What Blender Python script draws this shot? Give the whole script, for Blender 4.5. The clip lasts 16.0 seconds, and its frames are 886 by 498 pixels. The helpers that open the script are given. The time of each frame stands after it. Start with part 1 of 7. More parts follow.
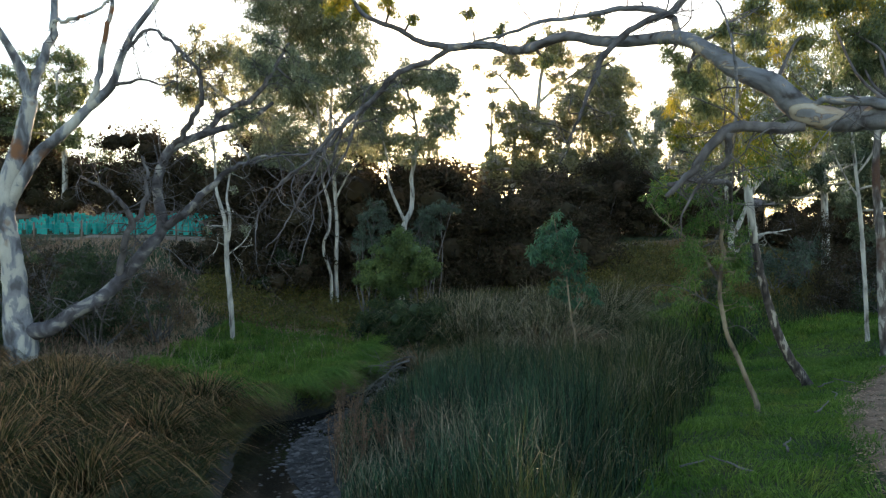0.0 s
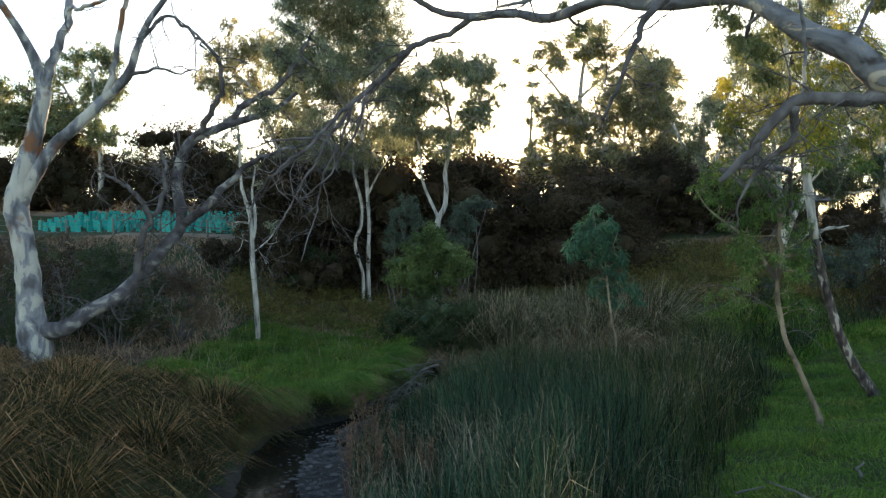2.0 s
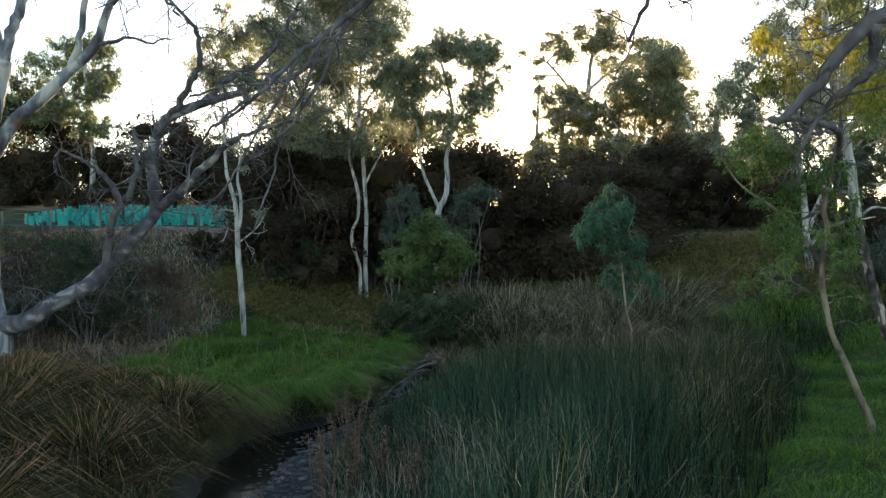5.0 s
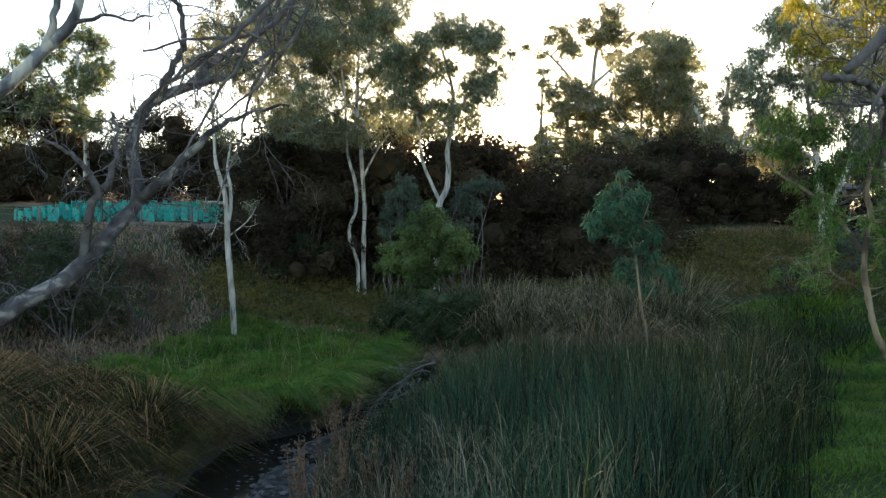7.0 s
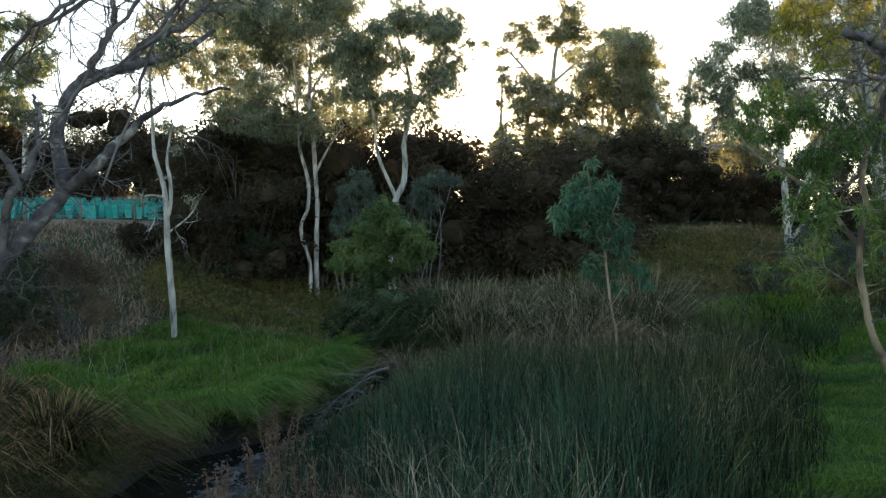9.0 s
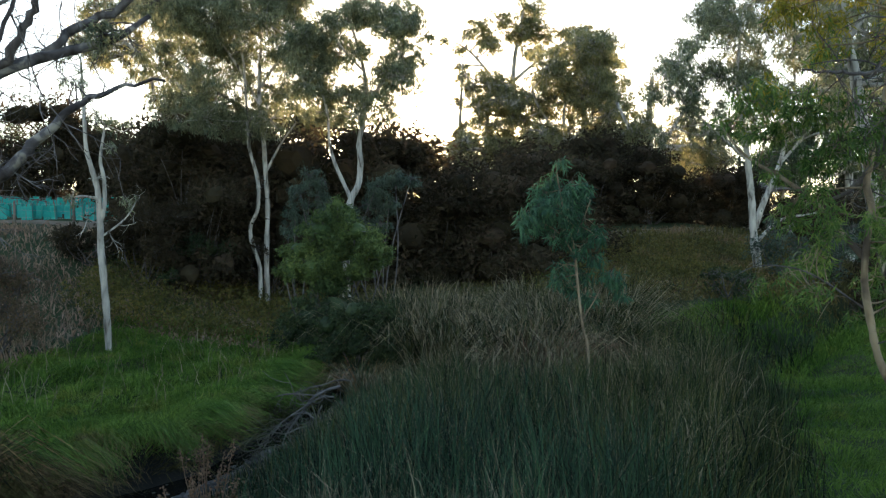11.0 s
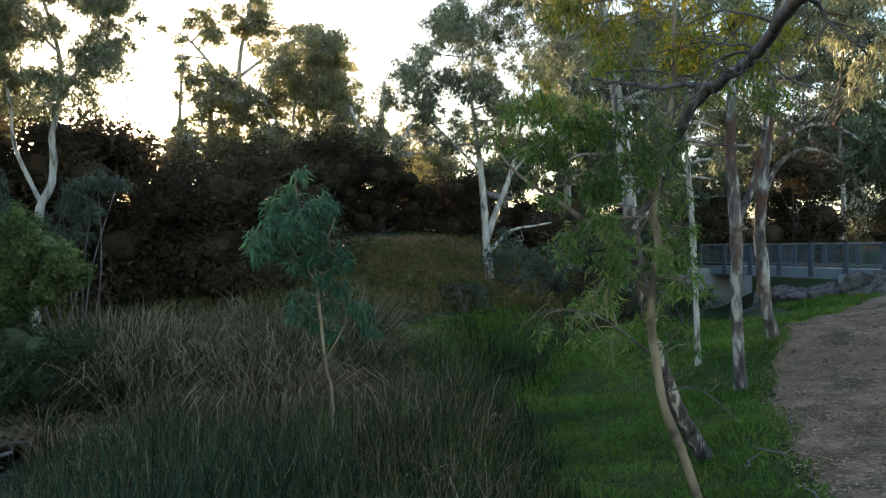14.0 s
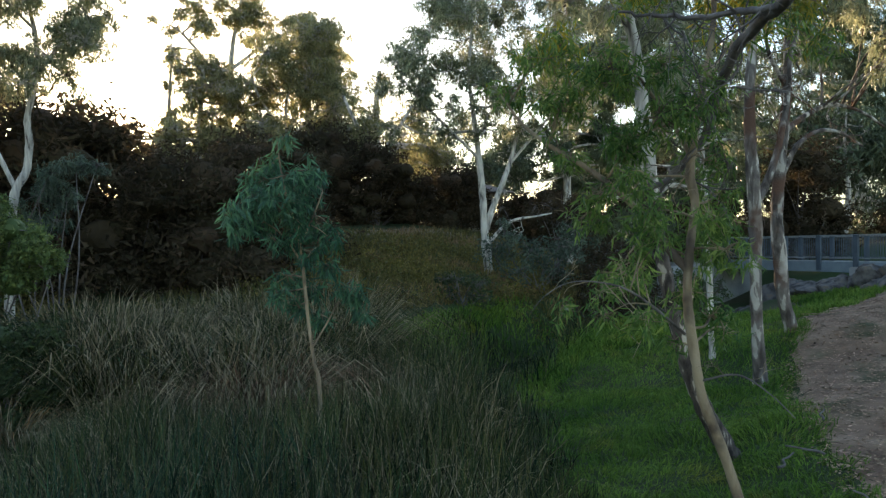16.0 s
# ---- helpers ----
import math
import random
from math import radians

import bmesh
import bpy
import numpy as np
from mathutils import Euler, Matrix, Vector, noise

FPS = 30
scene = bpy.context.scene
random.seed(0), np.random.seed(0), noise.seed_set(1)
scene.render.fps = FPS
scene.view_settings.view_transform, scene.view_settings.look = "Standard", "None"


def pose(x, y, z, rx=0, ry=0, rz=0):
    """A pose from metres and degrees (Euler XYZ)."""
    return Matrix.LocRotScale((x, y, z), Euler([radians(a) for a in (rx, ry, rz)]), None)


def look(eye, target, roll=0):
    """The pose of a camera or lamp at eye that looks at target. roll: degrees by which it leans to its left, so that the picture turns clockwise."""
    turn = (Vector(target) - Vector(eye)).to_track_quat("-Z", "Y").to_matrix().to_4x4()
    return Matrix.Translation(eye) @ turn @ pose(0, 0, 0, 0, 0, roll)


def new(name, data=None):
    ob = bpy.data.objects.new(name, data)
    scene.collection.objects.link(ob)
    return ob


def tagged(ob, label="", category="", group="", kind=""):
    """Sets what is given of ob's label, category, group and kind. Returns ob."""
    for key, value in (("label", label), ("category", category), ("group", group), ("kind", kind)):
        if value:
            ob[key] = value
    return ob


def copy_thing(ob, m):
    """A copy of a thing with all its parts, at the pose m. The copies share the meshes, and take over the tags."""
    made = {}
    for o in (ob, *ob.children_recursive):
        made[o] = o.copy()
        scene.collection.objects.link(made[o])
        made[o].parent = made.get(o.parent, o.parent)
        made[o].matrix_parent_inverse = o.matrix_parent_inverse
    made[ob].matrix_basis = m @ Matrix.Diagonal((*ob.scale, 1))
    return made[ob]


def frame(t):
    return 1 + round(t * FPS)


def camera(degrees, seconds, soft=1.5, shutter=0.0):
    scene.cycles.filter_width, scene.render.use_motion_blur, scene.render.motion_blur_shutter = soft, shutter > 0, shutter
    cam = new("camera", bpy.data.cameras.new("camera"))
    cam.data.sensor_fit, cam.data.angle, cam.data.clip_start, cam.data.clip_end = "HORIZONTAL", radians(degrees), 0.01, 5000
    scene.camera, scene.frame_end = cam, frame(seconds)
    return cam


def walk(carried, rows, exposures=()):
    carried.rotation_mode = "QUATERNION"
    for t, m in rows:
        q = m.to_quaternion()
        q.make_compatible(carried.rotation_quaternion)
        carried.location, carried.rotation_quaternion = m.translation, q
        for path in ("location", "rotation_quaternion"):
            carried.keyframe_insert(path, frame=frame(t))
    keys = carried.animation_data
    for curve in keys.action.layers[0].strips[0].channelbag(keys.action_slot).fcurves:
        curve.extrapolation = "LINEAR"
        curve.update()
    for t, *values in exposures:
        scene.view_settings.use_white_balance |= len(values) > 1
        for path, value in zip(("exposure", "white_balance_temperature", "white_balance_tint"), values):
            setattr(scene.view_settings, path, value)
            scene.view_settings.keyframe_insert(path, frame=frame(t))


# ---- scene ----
# A creek in a park at sunset: reeds, grassy banks, gum trees, a footbridge.
cam = camera(56.1, 16.0, soft=1.35)
PATH = [
    (0, (-0.272, -1.064, 3.018), (0.211, 8.925, 3.019), -0.19),
    (0.5, (-0.168, -0.709, 3.026), (-0.056, 9.290, 3.023), -0.19),
    (1, (-0.076, -0.344, 3.021), (-0.044, 9.656, 3.004), -0.19),
    (1.5, (0.012, 0.002, 3.018), (0.012, 10.002, 3.000), -0.19),
    (2, (0.093, 0.335, 2.962), (0.067, 10.335, 2.951), -0.19),
    (2.5, (0.152, 0.661, 2.894), (0.106, 10.661, 2.884), -0.19),
    (3, (0.202, 0.992, 2.828), (0.138, 10.991, 2.817), -0.19),
    (3.5, (0.251, 1.330, 2.770), (0.170, 11.330, 2.769), -0.19),
    (4, (0.301, 1.653, 2.703), (0.207, 11.653, 2.712), -0.19),
    (6.5, (0.328, 3.347, 2.479), (0.203, 13.346, 2.478), -0.19),
    (7, (0.359, 3.664, 2.430), (0.221, 13.664, 2.431), -0.19),
    (7.5, (0.382, 3.977, 2.386), (0.236, 13.976, 2.394), -0.19),
    (8, (0.392, 4.301, 2.355), (0.472, 14.301, 2.371), -0.19),
    (8.5, (0.415, 4.655, 2.337), (0.542, 14.654, 2.350), -0.19),
    (9, (0.441, 5.027, 2.331), (0.792, 15.021, 2.340), -0.19),
    (9.5, (0.468, 5.408, 2.327), (1.311, 15.373, 2.332), -0.19),
    (12, (0.612, 7.073, 2.673), (1.461, 17.037, 2.672), -0.19),
    (12.5, (0.663, 7.446, 2.757), (1.786, 17.382, 2.756), -0.19),
    (13, (0.712, 7.834, 2.819), (2.506, 17.672, 2.819), -0.19),
    (13.5, (0.776, 8.216, 2.848), (3.470, 17.846, 2.847), -0.19),
    (14, (0.858, 8.579, 2.846), (4.847, 17.748, 2.851), -0.19),
    (14.5, (0.944, 8.900, 2.815), (4.960, 18.058, 2.818), -0.19),
    (15, (1.046, 9.188, 2.743), (5.064, 18.345, 2.744), -0.19),
    (15.5, (1.154, 9.450, 2.652), (5.185, 18.601, 2.646), -0.19),
    (16, (1.280, 9.697, 2.548), (5.321, 18.845, 2.547), -0.19),
]
walk(cam, [(t, look(eye, target, roll)) for t, eye, target, roll in PATH], exposures=[(0, 1.53), (16, 1.53)])

# ---- sky and sun ----
SUN_EL, SUN_AZ = 10.5, 4.5
world = bpy.data.worlds.new("sky")
scene.world = world
world.use_nodes = True
sky = world.node_tree.nodes.new("ShaderNodeTexSky")
sky.sky_type = "NISHITA"
sky.sun_disc = False
sky.sun_elevation = radians(SUN_EL)
sky.sun_rotation = radians(SUN_AZ)
sky.air_density, sky.dust_density, sky.ozone_density = 1.0, 0.5, 1.0
background = world.node_tree.nodes["Background"]
background.inputs["Strength"].default_value = 0.15
world.node_tree.links.new(sky.outputs["Color"], background.inputs["Color"])
sun = new("sun", bpy.data.lights.new("sun", "SUN"))
sun.data.energy, sun.data.angle, sun.data.color = 5.0, radians(0.6), (1.0, 0.72, 0.42)
sun_way = Vector((math.sin(radians(SUN_AZ)) * math.cos(radians(SUN_EL)), math.cos(radians(SUN_AZ)) * math.cos(radians(SUN_EL)), math.sin(radians(SUN_EL))))
sun.matrix_world = look(sun_way * 100, (0, 0, 0))


# ---- materials ----
def surface(name, stops, scale=(1, 1, 1), rough=0.8, bump=0.3, fine=30.0, island=0.0, trans=0.0, second=None, metal=0.0, distort=0.0, spread=0.12, detail=5.0, spec=0.3):
    """A noise-coloured surface: colour stops along a large noise, a second stain colour, fine relief, variation from piece to piece."""
    m = bpy.data.materials.new(name)
    m.use_nodes = True
    n, l = m.node_tree.nodes, m.node_tree.links
    b = n["Principled BSDF"]
    coord, mapping = n.new("ShaderNodeTexCoord"), n.new("ShaderNodeMapping")
    mapping.inputs["Scale"].default_value = scale
    l.new(coord.outputs["Object"], mapping.inputs["Vector"])
    big = n.new("ShaderNodeTexNoise")
    big.inputs["Scale"].default_value, big.inputs["Detail"].default_value, big.inputs["Distortion"].default_value = 1.0, detail, distort
    l.new(mapping.outputs["Vector"], big.inputs["Vector"])
    ramp = n.new("ShaderNodeValToRGB")
    while len(ramp.color_ramp.elements) < len(stops):
        ramp.color_ramp.elements.new(0.5)
    for e, (p, c) in zip(ramp.color_ramp.elements, stops):
        e.position, e.color = p, (*c, 1)
    l.new(big.outputs["Fac"], ramp.inputs["Fac"])
    colour = ramp.outputs["Color"]
    if second:
        stain, cut, mix = n.new("ShaderNodeTexNoise"), n.new("ShaderNodeValToRGB"), n.new("ShaderNodeMix")
        col, size, lo, hi = second
        stain.inputs["Scale"].default_value, stain.inputs["Detail"].default_value = size, 4.0
        l.new(coord.outputs["Object"], stain.inputs["Vector"])
        cut.color_ramp.elements[0].position, cut.color_ramp.elements[1].position = lo, hi
        l.new(stain.outputs["Fac"], cut.inputs["Fac"])
        mix.data_type = "RGBA"
        l.new(cut.outputs["Color"], mix.inputs["Factor"])
        l.new(colour, mix.inputs["A"])
        mix.inputs["B"].default_value = (*col, 1)
        colour = mix.outputs["Result"]
    if island:
        geo, span, hsv = n.new("ShaderNodeNewGeometry"), n.new("ShaderNodeMapRange"), n.new("ShaderNodeHueSaturation")
        span.inputs["To Min"].default_value, span.inputs["To Max"].default_value = 1 - island, 1 + island
        l.new(geo.outputs["Random Per Island"], span.inputs["Value"])
        l.new(span.outputs["Result"], hsv.inputs["Value"])
        hue = n.new("ShaderNodeMapRange")
        hue.inputs["To Min"].default_value, hue.inputs["To Max"].default_value = 0.5 + 0.25 * spread * island, 0.5 - 0.25 * spread * island
        l.new(geo.outputs["Random Per Island"], hue.inputs["Value"])
        l.new(hue.outputs["Result"], hsv.inputs["Hue"])
        l.new(colour, hsv.inputs["Color"])
        colour = hsv.outputs["Color"]
    l.new(colour, b.inputs["Base Color"])
    b.inputs["Roughness"].default_value, b.inputs["Metallic"].default_value = rough, metal
    b.inputs["Specular IOR Level"].default_value = spec
    if bump:
        tex, rel = n.new("ShaderNodeTexNoise"), n.new("ShaderNodeBump")
        tex.inputs["Scale"].default_value, tex.inputs["Detail"].default_value = fine, 6.0
        l.new(coord.outputs["Object"], tex.inputs["Vector"])
        rel.inputs["Strength"].default_value, rel.inputs["Distance"].default_value = bump, 0.02
        l.new(tex.outputs["Fac"], rel.inputs["Height"])
        l.new(rel.outputs["Normal"], b.inputs["Normal"])
    if trans:
        thin, both = n.new("ShaderNodeBsdfTranslucent"), n.new("ShaderNodeMixShader")
        l.new(colour, thin.inputs["Color"])
        both.inputs["Fac"].default_value = trans
        l.new(b.outputs["BSDF"], both.inputs[1])
        l.new(thin.outputs["BSDF"], both.inputs[2])
        l.new(both.outputs["Shader"], n["Material Output"].inputs["Surface"])
    return m


def leaf_mat(name, dark, light, trans=0.35, rough=0.5, spec=0.3):
    return surface(name, [(0.35, dark), (0.65, light)], scale=(0.7, 0.7, 0.7), rough=rough, bump=0, island=0.45, trans=trans, spread=0.25, spec=spec)


GUM_LEAF = leaf_mat("gum_leaf", (0.16, 0.185, 0.108), (0.32, 0.335, 0.2), trans=0.54, rough=0.38, spec=0.6)
DARK_GUM_LEAF = leaf_mat("dark_gum_leaf", (0.06, 0.085, 0.045), (0.135, 0.165, 0.085), trans=0.3, rough=0.4, spec=0.5)
OLIVE_LEAF = leaf_mat("olive_gum_leaf", (0.11, 0.15, 0.07), (0.26, 0.29, 0.13), trans=0.5, rough=0.38, spec=0.6)
# Glare and haze over the distant crowns are put into this paler leaf colour.
HAZY_LEAF = leaf_mat("hazy_gum_leaf", (0.22, 0.23, 0.12), (0.43, 0.40, 0.2), trans=0.7, rough=0.4, spec=0.6)
# Low sun on the crown tops is put into this yellow leaf colour.
SUNLIT_LEAF = leaf_mat("sunlit_top_leaf", (0.21, 0.215, 0.032), (0.47, 0.40, 0.05), trans=0.6)
GREEN_LEAF = leaf_mat("fresh_green_leaf", (0.05, 0.09, 0.028), (0.145, 0.195, 0.058), trans=0.25)
HANGING_LEAF = leaf_mat("hanging_gum_leaf", (0.075, 0.155, 0.035), (0.195, 0.295, 0.075), trans=0.48, rough=0.42, spec=0.35)
BLUE_LEAF = leaf_mat("blue_green_leaf", (0.035, 0.10, 0.06), (0.09, 0.19, 0.11), trans=0.25)
GREY_LEAF = leaf_mat("grey_green_leaf", (0.055, 0.085, 0.06), (0.11, 0.145, 0.105), trans=0.25)
WATTLE_LEAF = leaf_mat("dark_wattle_leaf", (0.048, 0.039, 0.024), (0.092, 0.072, 0.043), trans=0.38, rough=0.75, spec=0.1)
BROWN_LEAF = leaf_mat("dry_brown_leaf", (0.09, 0.065, 0.04), (0.17, 0.12, 0.07), trans=0.15, rough=0.8)
GRASS = surface("green_grass", [(0.3, (0.055, 0.13, 0.02)), (0.7, (0.18, 0.28, 0.05))], scale=(0.5, 0.5, 0.5), rough=0.6, bump=0, island=0.5, trans=0.35, second=((0.20, 0.22, 0.045), 1.3, 0.55, 0.72), spec=0.1)
REED_TEAL = surface("blue_green_reed", [(0.3, (0.02, 0.044, 0.026)), (0.7, (0.054, 0.105, 0.062))], scale=(0.6, 0.6, 0.25), rough=0.55, bump=0, island=0.97, trans=0.15, spec=0.15)
REED = surface("green_reed", [(0.3, (0.021, 0.037, 0.013)), (0.7, (0.055, 0.086, 0.03))], scale=(0.6, 0.6, 0.25), rough=0.5, bump=0, island=0.97, trans=0.15, second=((0.03, 0.08, 0.05), 0.3, 0.55, 0.68), spread=0.5, spec=0.15)
DRY_REED = surface("dry_reed", [(0.3, (0.14, 0.11, 0.065)), (0.7, (0.40, 0.33, 0.215))], scale=(0.6, 0.6, 0.6), rough=0.8, bump=0, island=0.55, trans=0.1)
STRAW = surface("straw_grass", [(0.3, (0.145, 0.078, 0.03)), (0.7, (0.40, 0.25, 0.11))], scale=(0.8, 0.8, 0.8), rough=0.8, bump=0, island=0.85, trans=0.15)
TUSSOCK = surface("tussock_grass", [(0.3, (0.018, 0.024, 0.006)), (0.55, (0.045, 0.05, 0.014)), (0.7, (0.095, 0.064, 0.024))], scale=(0.5, 0.5, 0.5), rough=0.7, bump=0, island=0.95, trans=0.15, spec=0.15)
LIP_GRASS = surface("yellow_green_grass", [(0.3, (0.065, 0.16, 0.02)), (0.55, (0.15, 0.24, 0.04)), (0.66, (0.17, 0.15, 0.05)), (0.8, (0.17, 0.11, 0.05))], scale=(0.9, 0.9, 0.9), rough=0.65, bump=0, island=0.5, trans=0.3)
SLOPE_GRASS = surface("brown_slope_grass", [(0.3, (0.18, 0.115, 0.08)), (0.7, (0.38, 0.26, 0.18))], scale=(0.4, 0.4, 0.4), rough=0.85, bump=0, island=0.45, trans=0.1)
LITTER = surface("bark_litter", [(0.3, (0.24, 0.14, 0.085)), (0.7, (0.52, 0.36, 0.24))], scale=(3, 3, 3), rough=0.9, bump=0, island=0.5)
RUST = surface("rusty_dead_leaf", [(0.3, (0.11, 0.065, 0.04)), (0.7, (0.22, 0.14, 0.085))], scale=(0.6, 0.6, 0.6), rough=0.85, bump=0, island=0.5, trans=0.1)
DEEP_LEAF = leaf_mat("deep_green_leaf", (0.03, 0.05, 0.02), (0.06, 0.09, 0.03), trans=0.25)
WEED = leaf_mat("weed_leaf", (0.085, 0.09, 0.02), (0.20, 0.165, 0.04), trans=0.3)
BANK_GRASS = surface("yellow_green_bank_grass", [(0.3, (0.06, 0.07, 0.02)), (0.5, (0.15, 0.13, 0.04)), (0.68, (0.24, 0.155, 0.085))], scale=(0.45, 0.45, 0.45), rough=0.8, bump=0, island=0.5, trans=0.2)
GROUND = surface("ground_soil", [(0.25, (0.02, 0.045, 0.010)), (0.5, (0.036, 0.055, 0.018)), (0.75, (0.075, 0.062, 0.038))], scale=(0.3, 0.3, 0.3), rough=0.95, bump=0.6, fine=9)
DIRT = surface("bare_earth", [(0.3, (0.16, 0.12, 0.085)), (0.6, (0.26, 0.20, 0.15)), (0.8, (0.10, 0.09, 0.05))], scale=(0.5, 0.5, 0.5), rough=0.95, bump=0.5, fine=12)
PATH_MAT = surface("path_gravel", [(0.3, (0.15, 0.092, 0.06)), (0.55, (0.27, 0.18, 0.125)), (0.75, (0.38, 0.275, 0.195))], scale=(1.4, 1.4, 1.4), rough=0.95, bump=0.8, fine=40, second=((0.08, 0.085, 0.04), 0.8, 0.55, 0.72))
MUD = surface("creek_mud", [(0.3, (0.010, 0.0095, 0.009)), (0.7, (0.034, 0.032, 0.03))], scale=(1.2, 1.2, 1.2), rough=0.75, bump=0.7, fine=14)
STONE = surface("creek_stone", [(0.3, (0.028, 0.027, 0.026)), (0.7, (0.13, 0.122, 0.115))], scale=(2, 2, 2), rough=0.8, bump=0.3, fine=30, island=0.6)
BOULDER = surface("basalt_boulder", [(0.32, (0.03, 0.028, 0.028)), (0.46, (0.09, 0.082, 0.08)), (0.6, (0.15, 0.14, 0.135)), (0.75, (0.21, 0.15, 0.11))], scale=(3.2, 3.2, 3.2), rough=0.95, bump=1.0, fine=7)
BARK_WHITE = surface("white_gum_bark", [(0.34, (0.10, 0.085, 0.075)), (0.42, (0.34, 0.31, 0.28)), (0.62, (0.62, 0.58, 0.52))], scale=(7, 7, 1.6), rough=0.75, bump=0.4, fine=40, distort=0.6)
BARK_GUM = surface("river_gum_bark", [(0.32, (0.07, 0.062, 0.066)), (0.44, (0.15, 0.145, 0.155)), (0.45, (0.20, 0.20, 0.22)), (0.52, (0.29, 0.285, 0.30)), (0.53, (0.46, 0.43, 0.385)), (0.7, (0.62, 0.58, 0.51))], scale=(2.5, 2.5, 1.25), rough=0.75, bump=0.9, fine=20, distort=0.5, detail=10.0, second=((0.24, 0.11, 0.055), 0.6, 0.575, 0.615))
# Darker bark for the river gum's lower limbs, with their shade in its colour.
BARK_SHADED = surface("shaded_limb_bark", [(0.35, (0.045, 0.038, 0.04)), (0.50, (0.10, 0.09, 0.097)), (0.58, (0.15, 0.14, 0.15)), (0.60, (0.25, 0.23, 0.215)), (0.75, (0.40, 0.37, 0.33))], scale=(2.4, 2.4, 2.4), rough=0.85, bump=1.0, fine=18, distort=0.5, detail=10.0)
BARK_LIMB = surface("limb_bark", [(0.32, (0.06, 0.05, 0.048)), (0.42, (0.15, 0.145, 0.155)), (0.56, (0.23, 0.23, 0.25)), (0.595, (0.27, 0.26, 0.275)), (0.60, (0.15, 0.09, 0.06)), (0.612, (0.46, 0.38, 0.30)), (0.75, (0.60, 0.53, 0.45))], scale=(1.3, 3.6, 3.6), rough=0.75, bump=1.0, fine=14, distort=1.5, detail=10.0)
BARK_SPOT = surface("flaking_bark", [(0.38, (0.035, 0.028, 0.026)), (0.50, (0.10, 0.08, 0.072)), (0.57, (0.15, 0.125, 0.112)), (0.58, (0.38, 0.32, 0.265)), (0.72, (0.50, 0.44, 0.375))], scale=(7, 7, 2.8), rough=0.85, bump=0.9, fine=30, distort=0.6, detail=8.0)
BARK_MOTTLE = surface("mottled_grey_bark", [(0.36, (0.05, 0.04, 0.036)), (0.47, (0.13, 0.11, 0.10)), (0.55, (0.20, 0.175, 0.16)), (0.56, (0.38, 0.35, 0.31)), (0.75, (0.50, 0.46, 0.42))], scale=(5, 5, 1.8), rough=0.85, bump=0.9, fine=25, distort=0.6, detail=8.0, second=((0.11, 0.06, 0.042), 0.7, 0.50, 0.58))
BARK_TAN = surface("tan_smooth_bark", [(0.32, (0.09, 0.07, 0.055)), (0.45, (0.22, 0.165, 0.115)), (0.6, (0.34, 0.265, 0.18)), (0.75, (0.42, 0.34, 0.245))], scale=(5, 5, 1.6), rough=0.75, bump=0.5, fine=30, distort=0.5, second=((0.10, 0.075, 0.06), 1.6, 0.55, 0.63))
BARK_DARK = surface("dark_branch_bark", [(0.3, (0.06, 0.05, 0.048)), (0.5, (0.13, 0.115, 0.115)), (0.7, (0.22, 0.20, 0.20))], scale=(5, 5, 3), rough=0.9, bump=0.6, fine=30)
DEADWOOD = surface("bleached_dead_wood", [(0.3, (0.07, 0.062, 0.055)), (0.7, (0.24, 0.21, 0.185))], scale=(4, 4, 4), rough=0.9, bump=0.5, fine=25)
BARK_GREY = surface("grey_dead_wood", [(0.3, (0.08, 0.072, 0.068)), (0.7, (0.22, 0.195, 0.18))], scale=(4, 4, 4), rough=0.9, bump=0.5, fine=25)
TEAL = surface("teal_plastic", [(0.3, (0.02, 0.42, 0.37)), (0.7, (0.05, 0.60, 0.53))], scale=(3, 3, 3), rough=0.4, bump=0.0, trans=0.35)
STEEL = surface("galvanised_steel", [(0.3, (0.30, 0.33, 0.36)), (0.7, (0.42, 0.45, 0.48))], scale=(3, 3, 3), rough=0.4, bump=0.1, metal=0.7)
RAIL_PAINT = surface("grey_blue_painted_steel", [(0.3, (0.05, 0.07, 0.095)), (0.7, (0.085, 0.11, 0.14))], scale=(2, 2, 2), rough=0.5, bump=0.1)
GIRDER_PAINT = surface("pale_blue_painted_steel", [(0.3, (0.15, 0.19, 0.23)), (0.7, (0.21, 0.26, 0.30))], scale=(2, 2, 2), rough=0.5, bump=0.1)
CONCRETE = surface("weathered_concrete", [(0.3, (0.20, 0.20, 0.20)), (0.7, (0.36, 0.36, 0.35))], scale=(1, 1, 1), rough=0.9, bump=0.4, fine=20, second=((0.12, 0.12, 0.11), 0.9, 0.55, 0.7))
WOOD = surface("grey_fence_wood", [(0.3, (0.14, 0.12, 0.10)), (0.7, (0.25, 0.22, 0.19))], scale=(6, 6, 1), rough=0.9, bump=0.5)
PLASTER = surface("cream_house_wall", [(0.3, (0.45, 0.41, 0.36)), (0.7, (0.55, 0.51, 0.46))], scale=(1, 1, 1), rough=0.9, bump=0.1)
ROOF = surface("roof_tiles", [(0.3, (0.13, 0.11, 0.10)), (0.7, (0.22, 0.19, 0.17))], scale=(2, 2, 2), rough=0.85, bump=0.5)
DARK_GLASS = surface("dark_window_glass", [(0.3, (0.02, 0.022, 0.025)), (0.7, (0.03, 0.032, 0.035))], rough=0.05, bump=0)


